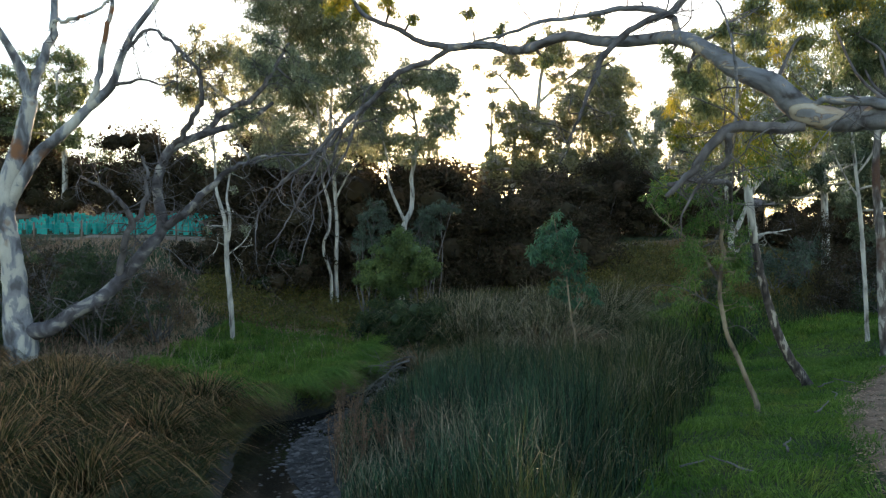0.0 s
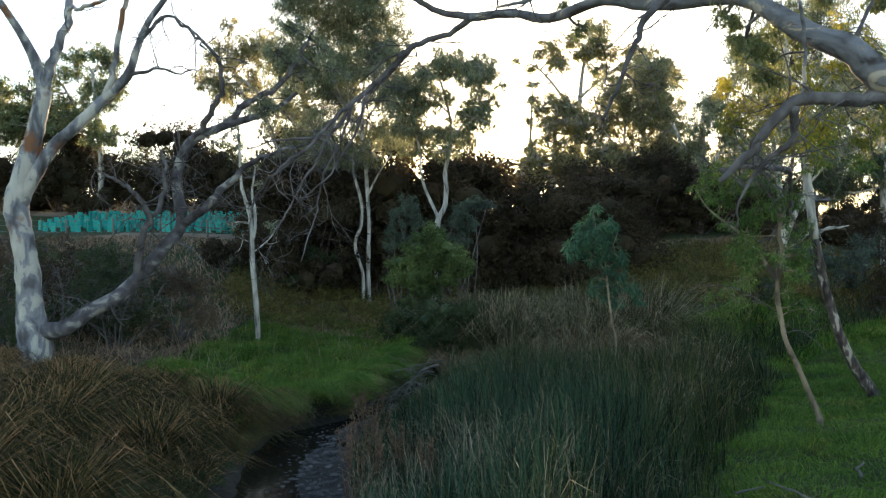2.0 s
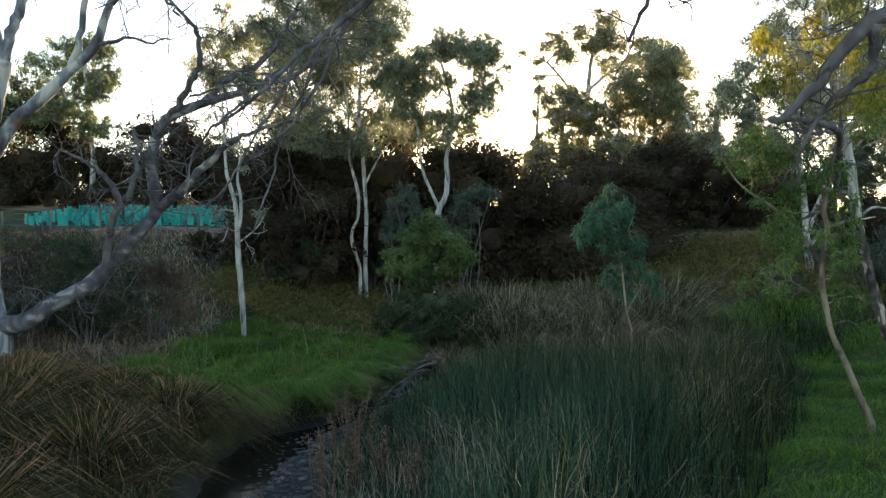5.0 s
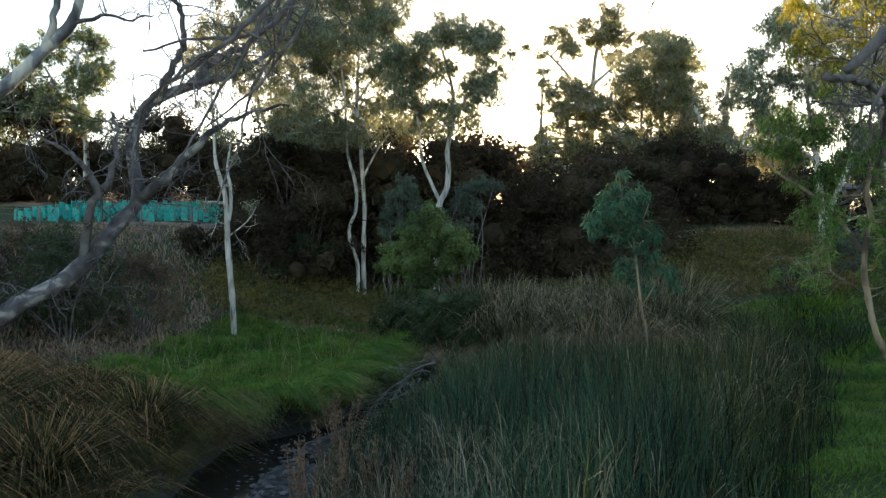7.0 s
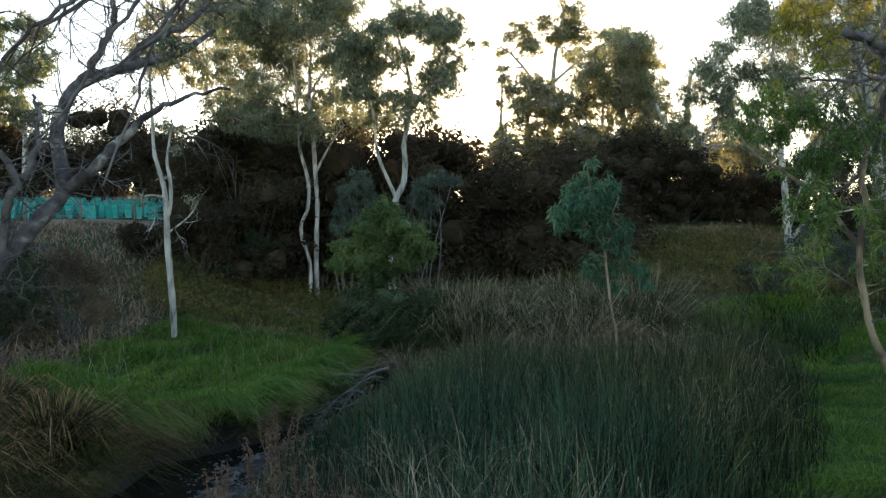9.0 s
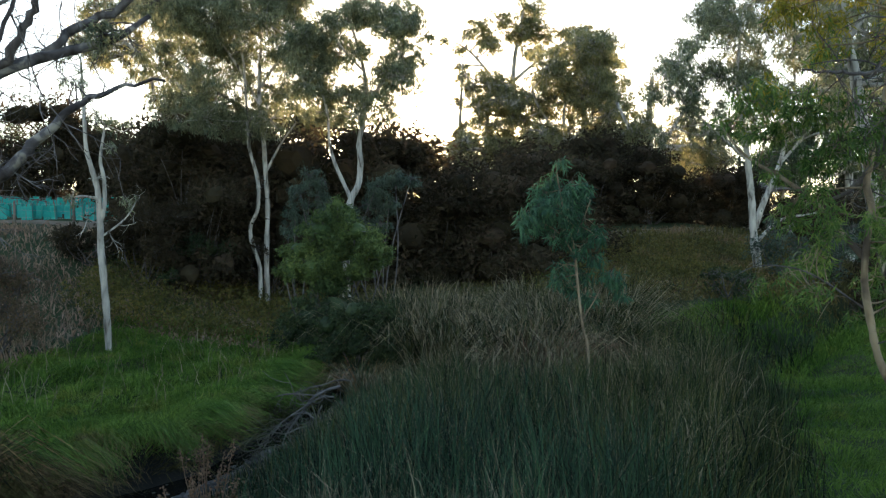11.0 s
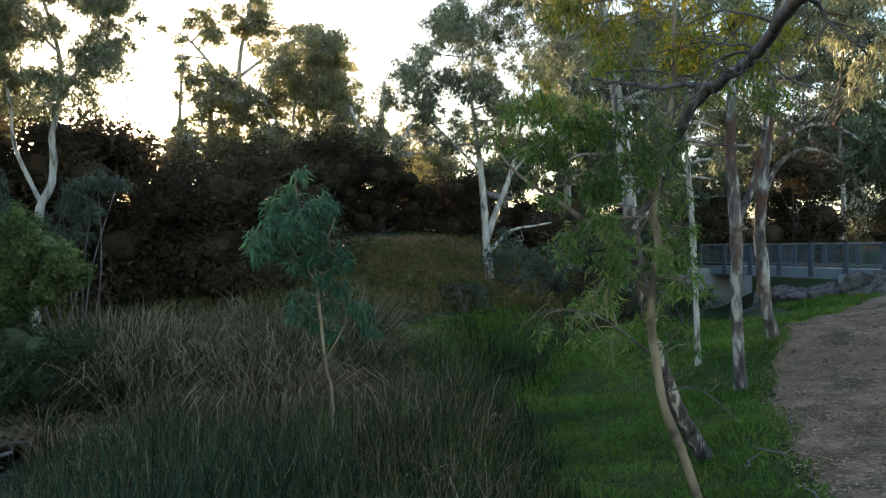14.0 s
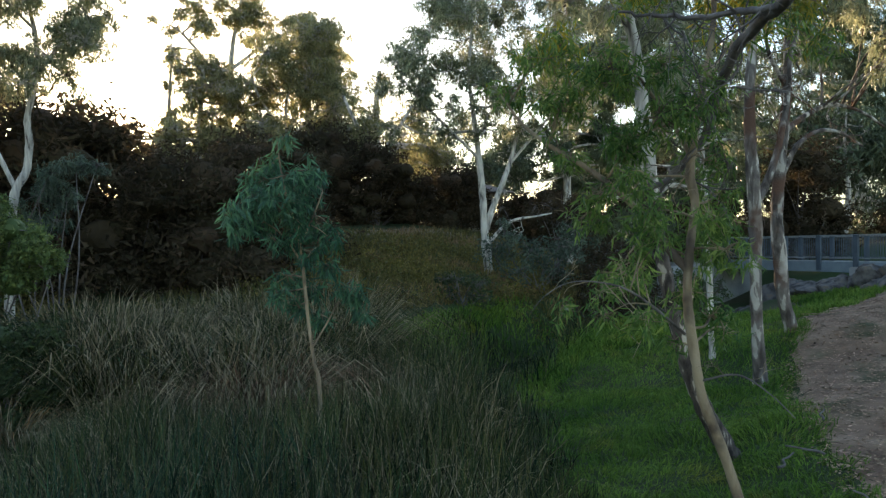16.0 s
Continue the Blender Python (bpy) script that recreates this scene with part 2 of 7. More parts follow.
def water_material():
    m = bpy.data.materials.new("creek_water")
    m.use_nodes = True
    n, l = m.node_tree.nodes, m.node_tree.links
    b = n["Principled BSDF"]
    b.inputs["Base Color"].default_value = (0.016, 0.015, 0.012, 1)
    b.inputs["Roughness"].default_value = 0.1
    b.inputs["IOR"].default_value = 1.2
    coord, tex, rel = n.new("ShaderNodeTexCoord"), n.new("ShaderNodeTexNoise"), n.new("ShaderNodeBump")
    tex.inputs["Scale"].default_value, tex.inputs["Detail"].default_value = 5.0, 3.0
    l.new(coord.outputs["Object"], tex.inputs["Vector"])
    rel.inputs["Strength"].default_value, rel.inputs["Distance"].default_value = 0.15, 0.02
    l.new(tex.outputs["Fac"], rel.inputs["Height"])
    l.new(rel.outputs["Normal"], b.inputs["Normal"])
    return m


WATER = water_material()


# ---- mesh helpers ----
def mesh_of(name, verts, faces, material, smooth=False):
    """A mesh from an array of points and a list of arrays of faces (each array has faces of one size)."""
    me = bpy.data.meshes.new(name)
    verts = np.asarray(verts, np.float32).reshape(-1, 3)
    faces = [np.asarray(f, np.int32) for f in faces if len(f)]
    sizes = np.concatenate([np.full(len(f), f.shape[1], np.int32) for f in faces])
    flat = np.concatenate([f.ravel() for f in faces])
    me.vertices.add(len(verts))
    me.vertices.foreach_set("co", verts.ravel())
    me.loops.add(len(flat))
    me.loops.foreach_set("vertex_index", flat)
    me.polygons.add(len(sizes))
    me.polygons.foreach_set("loop_start", np.concatenate([[0], np.cumsum(sizes)[:-1]]).astype(np.int32))
    me.polygons.foreach_set("loop_total", sizes)
    me.polygons.foreach_set("use_smooth", np.full(len(sizes), smooth))
    me.materials.append(material)
    me.update(calc_edges=True)
    me.validate()
    return me


def thing(name, at, label, category, group="", kind=""):
    e = new(name)
    e.location = at
    return tagged(e, label, category, group, kind)


def part(name, verts, faces, material, parent, label="", smooth=True):
    """One mesh object under a thing; the points are given in the world and kept relative to the thing."""
    base = np.array(parent.location if parent.parent is None else parent.parent.location)
    ob = new(name, mesh_of(name, np.asarray(verts).reshape(-1, 3) - base, faces, material, smooth))
    ob.parent = parent
    return tagged(ob, label)


def single(name, verts, faces, material, label, category, kind="", group="", smooth=False):
    return tagged(new(name, mesh_of(name, verts, faces, material, smooth)), label, category, group, kind)


class Soup:
    """Gathers pieces of geometry into one mesh."""

    def __init__(self):
        self.v, self.f, self.n = [], {}, 0

    def add(self, verts, faces):
        verts = np.asarray(verts, float).reshape(-1, 3)
        self.v.append(verts)
        for f in faces:
            f = np.asarray(f)
            if len(f):
                self.f.setdefault(f.shape[1], []).append(f + self.n)
        self.n += len(verts)

    def out(self):
        return np.concatenate(self.v), [np.concatenate(a) for a in self.f.values()]


def smooth_line(points, per=4):
    """A Catmull-Rom line through rows of x, y, z, radius."""
    p = np.asarray(points, float)
    p = np.concatenate([[2 * p[0] - p[1]], p, [2 * p[-1] - p[-2]]])
    out = []
    for a, b, c, d in zip(p[:-3], p[1:-2], p[2:-1], p[3:]):
        for s in np.arange(per) / per:
            out.append(0.5 * (2 * b + (c - a) * s + (2 * a - 5 * b + 4 * c - d) * s * s + (3 * b - a - 3 * c + d) * s**3))
    out.append(p[-2])
    return np.array(out)


def tube(points, sides=8, per=4, rough=0.0, rng=None, wobble=0.0):
    """A tapering limb along rows of x, y, z, radius, closed at both ends."""
    p = smooth_line(points, per) if per > 1 else np.asarray(points, float)
    if wobble and rng is not None:
        p[1:-1, :3] += rng.normal(0, wobble, (len(p) - 2, 3))
    way = np.gradient(p[:, :3], axis=0)
    way /= np.linalg.norm(way, axis=1, keepdims=True) + 1e-9
    ref = np.array([0.0, 1.0, 0.0]) if abs(way[:, 1]).mean() < 0.8 else np.array([1.0, 0.0, 0.0])
    u = np.cross(way, ref)
    u /= np.linalg.norm(u, axis=1, keepdims=True) + 1e-9
    w = np.cross(way, u)
    a = np.arange(sides) * 2 * np.pi / sides
    r = np.maximum(p[:, 3], 0.002)[:, None] * np.ones(sides)
    if rough and rng is not None:
        r = r * (1 + rng.normal(0, rough, r.shape)) * (1 + rng.normal(0, rough, (len(r), 1)))
    ring = p[:, None, :3] + r[..., None] * (np.cos(a)[None, :, None] * u[:, None] + np.sin(a)[None, :, None] * w[:, None])
    i, j = np.arange(len(p) - 1)[:, None] * sides, np.arange(sides)[None]
    k = (j + 1) % sides
    quads = np.stack([i + j, i + k, i + sides + k, i + sides + j], -1).reshape(-1, 4)
    caps = np.array([np.arange(sides)[::-1], np.arange(sides) + (len(p) - 1) * sides])
    if sides == 4:
        return ring.reshape(-1, 3), [np.concatenate([quads, caps])]
    return ring.reshape(-1, 3), [quads, caps]


def leaves(at, length, width, rng, droop=0.8, spread=0.6, kite=True):
    """Lance-shaped leaves that hang from their places; far ones have three corners."""
    n = len(at)
    d = rng.normal(0, spread, (n, 3)) + [0, 0, -droop]
    d /= np.linalg.norm(d, axis=1, keepdims=True) + 1e-9
    s = np.cross(d, rng.normal(0, 1, (n, 3)))
    s /= np.linalg.norm(s, axis=1, keepdims=True) + 1e-9
    ln = length * rng.uniform(0.6, 1.3, (n, 1))
    wd = width * rng.uniform(0.7, 1.3, (n, 1))
    if not kite:
        v = np.stack([at + s * wd / 2, at - s * wd / 2, at + d * ln], 1)
        return v.reshape(-1, 3), [np.arange(3 * n).reshape(n, 3)]
    mid = at + d * ln * 0.45
    v = np.stack([at, mid + s * wd / 2, at + d * ln, mid - s * wd / 2], 1)
    return v.reshape(-1, 3), [np.arange(4 * n).reshape(n, 4)]


def clump_points(clumps, cover, area, rng, depth, sub=0.5, flat=0.8, grow=1.4):
    """Leaf places in drooping domed tufts within clumps given as x, y, z, radius; also the tufts' middles."""
    places, middles = [], []
    for x, y, z, r in clumps:
        r = r * grow
        c = np.array([x, y + rng.uniform(-depth, depth), z])
        tuft = 0.5 * sub * r
        k = int((0.85 + 0.5 * rng.random()) * (r / tuft) ** 2) + 2
        d = rng.normal(0, 1, (k, 3))
        d *= (rng.random((k, 1)) ** 0.42) / (np.linalg.norm(d, axis=1, keepdims=True) + 1e-9)
        mids = c + d * r * [0.85, 0.85, flat * 0.85]
        n = int(cover * math.pi * r * r / (0.5 * area))
        size = rng.uniform(0.55, 1.35, k)
        which = rng.choice(k, n, p=size**2 / (size**2).sum())
        off = rng.normal(0, 1, (n, 3))
        off *= rng.random((n, 1)) ** 0.45 / (np.linalg.norm(off, axis=1, keepdims=True) + 1e-9)
        off[:, 2] = 0.75 * off[:, 2] - 0.5 * (off[:, 0] ** 2 + off[:, 1] ** 2)
        stray = rng.random(n) < 0.12
        off[stray] = rng.normal(0, 0.75, (int(stray.sum()), 3))
        places.append(mids[which] + off * (size[which] * tuft)[:, None])
        middles.append((c, mids))
    return np.concatenate(places), middles


def between(clumps, n, seed):
    """Further clumps between neighbouring ones, to fill a crown."""
    rng = np.random.default_rng(seed)
    c, more = np.array(clumps), []
    for _ in range(n):
        a = c[rng.integers(0, len(c))]
        b = c[rng.choice(np.argsort(((c[:, :3] - a[:3]) ** 2).sum(1))[1:5])]
        w = rng.uniform(0.3, 0.7)
        more.append(tuple((a * w + b * (1 - w)) * [1, 1, 1, 0.85]))
    return more


def along(limbs):
    return np.concatenate([smooth_line(l, 3) for l in limbs])


def gum_tree(name, trunk, limbs=(), clumps=(), bark=None, leaf=None, label="", category="tree", group="", seed=1, leaf_len=0.16, leaf_w=0.03, cover=1.5, grow=1.4, fine=True, depth=1.0, sides=10, droop=0.8, rough=0.05, limb_bark=None, twig_r=0.02, dead=0, dead_len=1.0, sub=0.55, spread=0.6, flat=0.8, dead_from=0, dead_bark=None, dark=(), kite=False, fill=0.0, top=None, crook=0.0):
    rng = np.random.default_rng(seed)
    if fill:
        clumps = list(clumps) + between(clumps, int(fill * len(clumps)), seed + 1000)
    base = Vector(trunk[0][:3])
    root = thing(name, base, label, category, group)
    foot = spot(trunk[0][0], trunk[0][1])[2]
    sunk = [(trunk[0][0], trunk[0][1], min(foot, trunk[0][2]) - 0.35, trunk[0][3] * 1.25), *trunk]
    part("trunk", *tube(sunk, sides, 5, rough, rng), bark, root)
    for i, l in enumerate(limbs):
        part("limb", *tube(l, max(6, sides - 2), 5, rough, rng, crook if l[0][3] < 0.14 else 0.0), (BARK_SHADED if bark is BARK_GUM and i < 6 else BARK_DARK) if i in dark else limb_bark or bark, root)
    bones = along([trunk, *limbs])
    twigs = Soup()
    if len(clumps):
        at, middles = clump_points(clumps, cover, leaf_len * leaf_w, rng, depth, sub, flat, grow)
        for c, mids in middles:
            low = bones[bones[:, 2] < c[2] + 0.5]
            low = low if len(low) else bones
            near = low[np.argmin(((low[:, :3] - c) ** 2).sum(1))]
            r0 = min(near[3] * 0.7, twig_r * 2.2)
            bend = (near[:3] + c) / 2 + rng.normal(0, 0.08, 3) * np.linalg.norm(c - near[:3])
            twigs.add(*tube([(*near[:3], r0), (*bend, r0 * 0.75), (*c, r0 * 0.5)], 5, 3))
            for m in mids if fine else ():
                b2 = (m + c) / 2 + rng.normal(0, 0.1, 3) * np.linalg.norm(m - c)
                twigs.add(*tube([(*c, r0 * 0.5), (*b2, r0 * 0.35), (*m, r0 * 0.2)], 3, 2))
        # Leaves above the top height take the material with sunlight in its colour.
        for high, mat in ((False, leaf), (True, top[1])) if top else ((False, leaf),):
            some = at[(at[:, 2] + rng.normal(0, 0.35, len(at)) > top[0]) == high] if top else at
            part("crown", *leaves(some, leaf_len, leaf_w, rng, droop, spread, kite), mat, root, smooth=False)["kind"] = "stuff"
    if dead:
        src = along(limbs[dead_from:] if limbs else [trunk])
        for _ in range(dead):
            s = src[rng.integers(0, len(src))]
            way = rng.normal(0, 1, 3) + [0, 0, -0.15]
            way /= np.linalg.norm(way)
            bare_twig(twigs, s[:3], way, dead_len * rng.uniform(0.4, 1.2), min(s[3] * 0.5, twig_r), rng, 2)
    if twigs.n:
        part("branchwork", *twigs.out(), dead_bark or limb_bark or bark, root)["kind"] = "stuff"
    return root


def bare_twig(soup, start, way, length, r, rng, forks):
    """A crooked leafless twig that forks."""
    p, d, rows = np.array(start, float), np.array(way, float), []
    for i in range(5):
        rows.append((*p, r * (1 - 0.15 * i)))
        d = d + rng.normal(0, 0.28, 3)
        d /= np.linalg.norm(d)
        p = p + d * length / 5
    soup.add(*tube(rows, 4 if forks > 1 else 3, 2 if forks else 1))
    if forks:
        for k in (1, 2, 3):
            if rng.random() < 0.85:
                w = d + rng.normal(0, 0.7, 3)
                bare_twig(soup, rows[k][:3], w / np.linalg.norm(w), length * 0.6, r * 0.6, rng, forks - 1)


def blades(at, height, width, rng, lean=0.25, segs=2, curl=0.3, towards=None, jitter=0.35):
    """Ribbons that rise from their places, bend over and end in a point."""
    n = len(at)
    h = height * rng.uniform(1 - jitter, 1 + jitter, (n, 1)) if np.ndim(height) == 0 else np.asarray(height).reshape(n, 1)
    a = rng.uniform(0, 2 * np.pi, n)
    side = np.stack([np.cos(a), np.sin(a), 0 * a], 1)
    out = rng.normal(0, lean, (n, 3)) * [1, 1, 0]
    if towards is not None:
        out = out + towards
    bend = out * (1 + curl)
    w = width * rng.uniform(0.7, 1.3, (n, 1))
    rows = []
    for k in range(segs):
        s = k / segs
        c = at + h * (s * np.array([0, 0, 1.0]) * (1 - 0.25 * s * np.linalg.norm(out, axis=1, keepdims=True)) + out * s * 0.35 + bend * s * s * 0.65)
        ww = w * (1 - 0.55 * s)
        rows += [c - side * ww / 2, c + side * ww / 2]
    drop = np.clip(1 - 0.45 * np.linalg.norm(bend, axis=1, keepdims=True), -0.2, 1)
    rows.append(at + h * (np.array([0, 0, 1.0]) * drop + out * 0.35 + bend * 0.65))
    v = np.stack(rows, 1)
    m = 2 * segs + 1
    o = (np.arange(n) * m)[:, None]
    quads = [o + np.array([[2 * k, 2 * k + 1, 2 * k + 3, 2 * k + 2]]) for k in range(segs - 1)]
    tri = o + np.array([[2 * segs - 2, 2 * segs - 1, 2 * segs]])
    return v.reshape(-1, 3), ([np.concatenate(quads)] if quads else []) + [tri]


def box(x0, y0, z0, x1, y1, z1, turn=0.0, bevel=0.0):
    """A box with bevelled upright and top edges, turned round its middle."""
    bm = bmesh.new()
    bmesh.ops.create_cube(bm, size=1)
    for v in bm.verts:
        v.co = Vector((v.co.x * (x1 - x0), v.co.y * (y1 - y0), v.co.z * (z1 - z0)))
    if bevel:
        bmesh.ops.bevel(bm, geom=bm.edges[:], offset=bevel, segments=2, affect="EDGES")
    m = Matrix.Translation(((x0 + x1) / 2, (y0 + y1) / 2, (z0 + z1) / 2)) @ Matrix.Rotation(turn, 4, "Z")
    bm.transform(m)
    bm.verts.index_update()
    v = np.array([q.co for q in bm.verts])
    f = {}
    for q in bm.faces:
        f.setdefault(len(q.verts), []).append([k.index for k in q.verts])
    bm.free()
    return v, [np.array(a) for a in f.values()]


# ---- the lie of the land ----
KNOTS = np.array([
    (6.1, 14.3, -0.22), (8.9, 18.3, -0.45), (11.4, 18.7, 0.0), (13.4, 22.0, -0.25), (6, 8, 0.1), (12, 9, 0.3), (16.2, 23.9, 0.72), (12.4, 21.0, -0.1), (29, 41.3, -0.4), (31, 41.8, -0.4), (24, 28, 0.95), (29, 30, 1.45), (26, 32.5, 0.6), (28.6, 36, 0.5), (21, 32, 0.05), (24, 35.2, -0.2), (18, 30, 0.1),
    (4.6, 12.8, -0.35), (7.2, 19.5, -0.55), (10, 25, -0.6), (11, 30, 0.0), (15.1, 37.1, 1.6), (5, 34, 0.4), (20, 45, 2.9), (8, 45, 2.6),
    (-3.4, 37.5, 0.4), (-6.3, 28.6, -0.15), (-10.6, 22, -0.2), (-4, 25, -0.3), (-6, 16, -0.3), (-6, 9, -0.3), (-13, 30, 0.9), (-9, 35, 1.3),
])
KNOTS = np.concatenate([KNOTS, np.array([
    (-12, 41, 3.2), (-20, 47, 3.9), (-10, 48, 3.9), (-24, 62, 6.2), (-5, 62, 5.5), (18, 62, 5.0), (2.5, 15, -0.95), (3, 21, -0.95), (3, 27, -0.7), (0, 5, -0.9), (0, -6, -0.6), (-14, 10, 0.4), (20, 10, 0.6),
    (40, 42, 2.4), (-30, 25, 2.0), (34, 20, 1.8), (0, -40, 0.5), (60, 70, 5.5), (-60, 70, 7.0), (0, 110, 7.5), (60, 0, 2.0), (-60, 0, 2.0),
])])
CREEK = np.array([(-3.2, -8), (-2.4, 4), (-2.2, 11), (-2.3, 12.8), (-2.7, 16.4), (-2.6, 17.9), (-1.75, 19.4), (-1.0, 22.2), (-0.3, 25), (0.0, 28.5), (0.6, 31)])
CREEK_HALF = np.array([0.95, 0.95, 0.95, 0.97, 1.0, 1.0, 0.5, 0.46, 0.38, 0.3, 0.3])
WATER_Z = -1.0
BACKWATER = np.array([(9.5, 27.2), (13, 30.6), (17, 33.2), (22, 36), (28, 38.3), (38, 41)])


def swell(d2):
    return 0.5 * d2 * np.log(d2 + 1e-6)


def plate(knots):
    p, z = knots[:, :2], knots[:, 2]
    n = len(p)
    a = np.zeros((n + 3, n + 3))
    a[:n, :n] = swell(((p[:, None] - p[None]) ** 2).sum(-1)) + 2.0 * np.eye(n)
    a[:n, n:] = np.c_[np.ones(n), p]
    a[n:, :n] = a[:n, n:].T
    return p, np.linalg.solve(a, np.r_[z, 0, 0, 0])


PLATE = plate(KNOTS)


def line_distance(x, y, line):
    best = np.full(np.shape(x), 1e9)
    for (ax, ay), (bx, by) in zip(line[:-1], line[1:]):
        s = np.clip(((x - ax) * (bx - ax) + (y - ay) * (by - ay)) / ((bx - ax) ** 2 + (by - ay) ** 2), 0, 1)
        best = np.minimum(best, np.hypot(x - ax - s * (bx - ax), y - ay - s * (by - ay)))
    return best


def creek_gap(x, y):
    """Distance from the creek's middle line, corrected for its width: 0.9 at the water's edge."""
    return line_distance(x, y, CREEK) - np.interp(y, CREEK[:, 1], CREEK_HALF) + 0.9


def creek_x(y):
    return np.interp(y, CREEK[:, 1], CREEK[:, 0])


def step(a, b, v):
    s = np.clip((v - a) / (b - a), 0, 1)
    return s * s * (3 - 2 * s)


def height(x, y):
    x, y = np.asarray(x, float), np.asarray(y, float)
    cx, cy = np.clip(x, -60, 60), np.clip(y, -40, 110)
    p, w = PLATE
    shape = np.shape(cx)
    q = np.stack([cx.ravel(), cy.ravel()], 1)
    z = np.concatenate([swell(((c[:, None] - p[None]) ** 2).sum(-1)) @ w[:-3] + w[-3] + c @ w[-2:] for c in np.array_split(q, max(1, len(q) // 4000))]).reshape(shape)
    z = z + 0.05 * np.sin(x * 1.7 + 0.6 * y) * np.cos(y * 1.3 - 0.4 * x) + 0.025 * np.sin(4.1 * x + 1) * np.sin(3.7 * y)
    d = creek_gap(x, y)
    right = step(-0.25, 0.35, x - creek_x(y))
    z = z + 0.38 * (1 - right) * np.exp(-(((d - 1.5) / 0.65) ** 2)) * step(15.5, 18.5, y) * step(31, 28, y)
    z = z + 0.09 * (1 - right) * (np.sin(2.1 * x + 1.1 * y + 1.6 * np.sin(0.9 * y)) * np.sin(1.7 * y - 0.6 * x) + 0.6 * np.sin(4.3 * x - 1.9 * y + 1.3 * np.sin(1.3 * x))) * step(16, 18, y) * step(33, 28, y) * step(-11, -8, x)
    bed = WATER_Z - 0.1 + 0.08 * step(0.1, 0.9, d) * (0.5 + 0.5 * np.sin(2.3 * y + 1.5 * x)) + 0.2 * right * (0.72 + 0.28 * np.sin(1.3 * y + 1.0))
    z = bed + (z - bed) * step(0.84, 1.06, d)
    e = line_distance(x, y, BACKWATER)
    low = np.minimum(z, -0.95)
    return low + (z - low) * step(0.6, 1.9, e)


def spot(x, y, lift=0.0):
    return (x, y, float(height(np.array([x]), np.array([y]))[0]) + lift)


def ground_sheet():
    far = np.array([10, 25, 50, 100, 200, 400, 800, 1600])
    xs = np.concatenate([-16 - far[::-1], np.arange(-16, -6, 0.33), np.arange(-6, 2, 0.13), np.arange(2, 32.01, 0.33), 32 + far])
    ys = np.concatenate([-14 - far[::-1], np.arange(-14, 4, 0.6), np.arange(4, 11, 0.33), np.arange(11, 29, 0.13), np.arange(29, 50.01, 0.33), np.arange(52, 110, 4), 110 + far])
    gx, gy = np.meshgrid(xs, ys)
    v = np.stack([gx, gy, height(gx, gy)], -1).reshape(-1, 3)
    i = (np.arange(len(ys) - 1)[:, None] * len(xs) + np.arange(len(xs) - 1)[None]).ravel()
    f = np.stack([i, i + 1, i + 1 + len(xs), i + len(xs)], 1)
    ob = single("ground", v, [f], GROUND, "dark soil ground with leaf litter and a muddy creek bed", "ground", "structure", smooth=True)
    ob.data.materials.append(MUD)
    mid = v[f].mean(1)
    bed = (creek_gap(mid[:, 0], mid[:, 1]) < 1.0) & (mid[:, 1] > 4) & (mid[:, 1] < 31)
    ob.data.polygons.foreach_set("material_index", bed.astype(np.int32))


ground_sheet()


def ribbon(name, line, half, lift, material, label, category, across=9, per=10, ragged=0.0, zfix=None):
    rows = smooth_line([(x, y, h, 0) for (x, y), h in zip(line, np.broadcast_to(half, len(line)))], per)
    c, half = rows[:, :2], rows[:, 2]
    d = np.gradient(c, axis=0)
    d /= np.linalg.norm(d, axis=1, keepdims=True)
    side = np.stack([d[:, 1], -d[:, 0]], 1)
    rng = np.random.default_rng(5)
    s = np.linspace(-1, 1, across)
    edge = (half * (1 + ragged * np.convolve(rng.normal(0, 1, len(c)), [0.25, 0.5, 0.25], "same")))[:, None] * s[None]
    xy = c[:, None] + edge[..., None] * side[:, None]
    z = np.full(xy.shape[:2], zfix) if zfix is not None else height(xy[..., 0], xy[..., 1]) + lift * (1 - 1.6 * abs(s[None]) ** 6)
    v = np.concatenate([xy, z[..., None]], -1).reshape(-1, 3)
    i = (np.arange(len(c) - 1)[:, None] * across + np.arange(across - 1)[None]).ravel()
    f = np.stack([i, i + across, i + across + 1, i + 1], 1)
    return single(name, v, [f], material, label, category, "structure", smooth=True)


FOOTPATH = [(6.2, -10), (6.7, 2), (7.5, 9), (10.5, 15.1), (14.6, 20), (19, 23.6), (25, 27), (32, 29), (45, 29)]
ribbon("path", FOOTPATH, 1.75, 0.03, PATH_MAT, "brown gravel and bark footpath strewn with leaf litter", "path", across=25, per=24, ragged=0.05)
ribbon("water", [tuple(p) for p in CREEK[1:]], CREEK_HALF[1:] + 0.2, 0, WATER, "shallow dark creek water reflecting the sky", "water", across=5, zfix=WATER_Z)
# ---- trees by the water ----
axis = [(-10.52, 22.00, -0.18, 0.418), (-10.63, 22.00, 0.64, 0.403), (-10.75, 22.00, 1.54, 0.329), (-10.80, 22.00, 2.43, 0.299), (-10.95, 22.00, 3.33, 0.284), (-11.10, 22.00, 4.08, 0.314), (-10.94, 22.00, 4.82, 0.269), (-10.67, 22.00, 5.72, 0.239), (-10.46, 22.00, 6.61, 0.209), (-10.34, 22.00, 7.13, 0.194)]
limbs = []
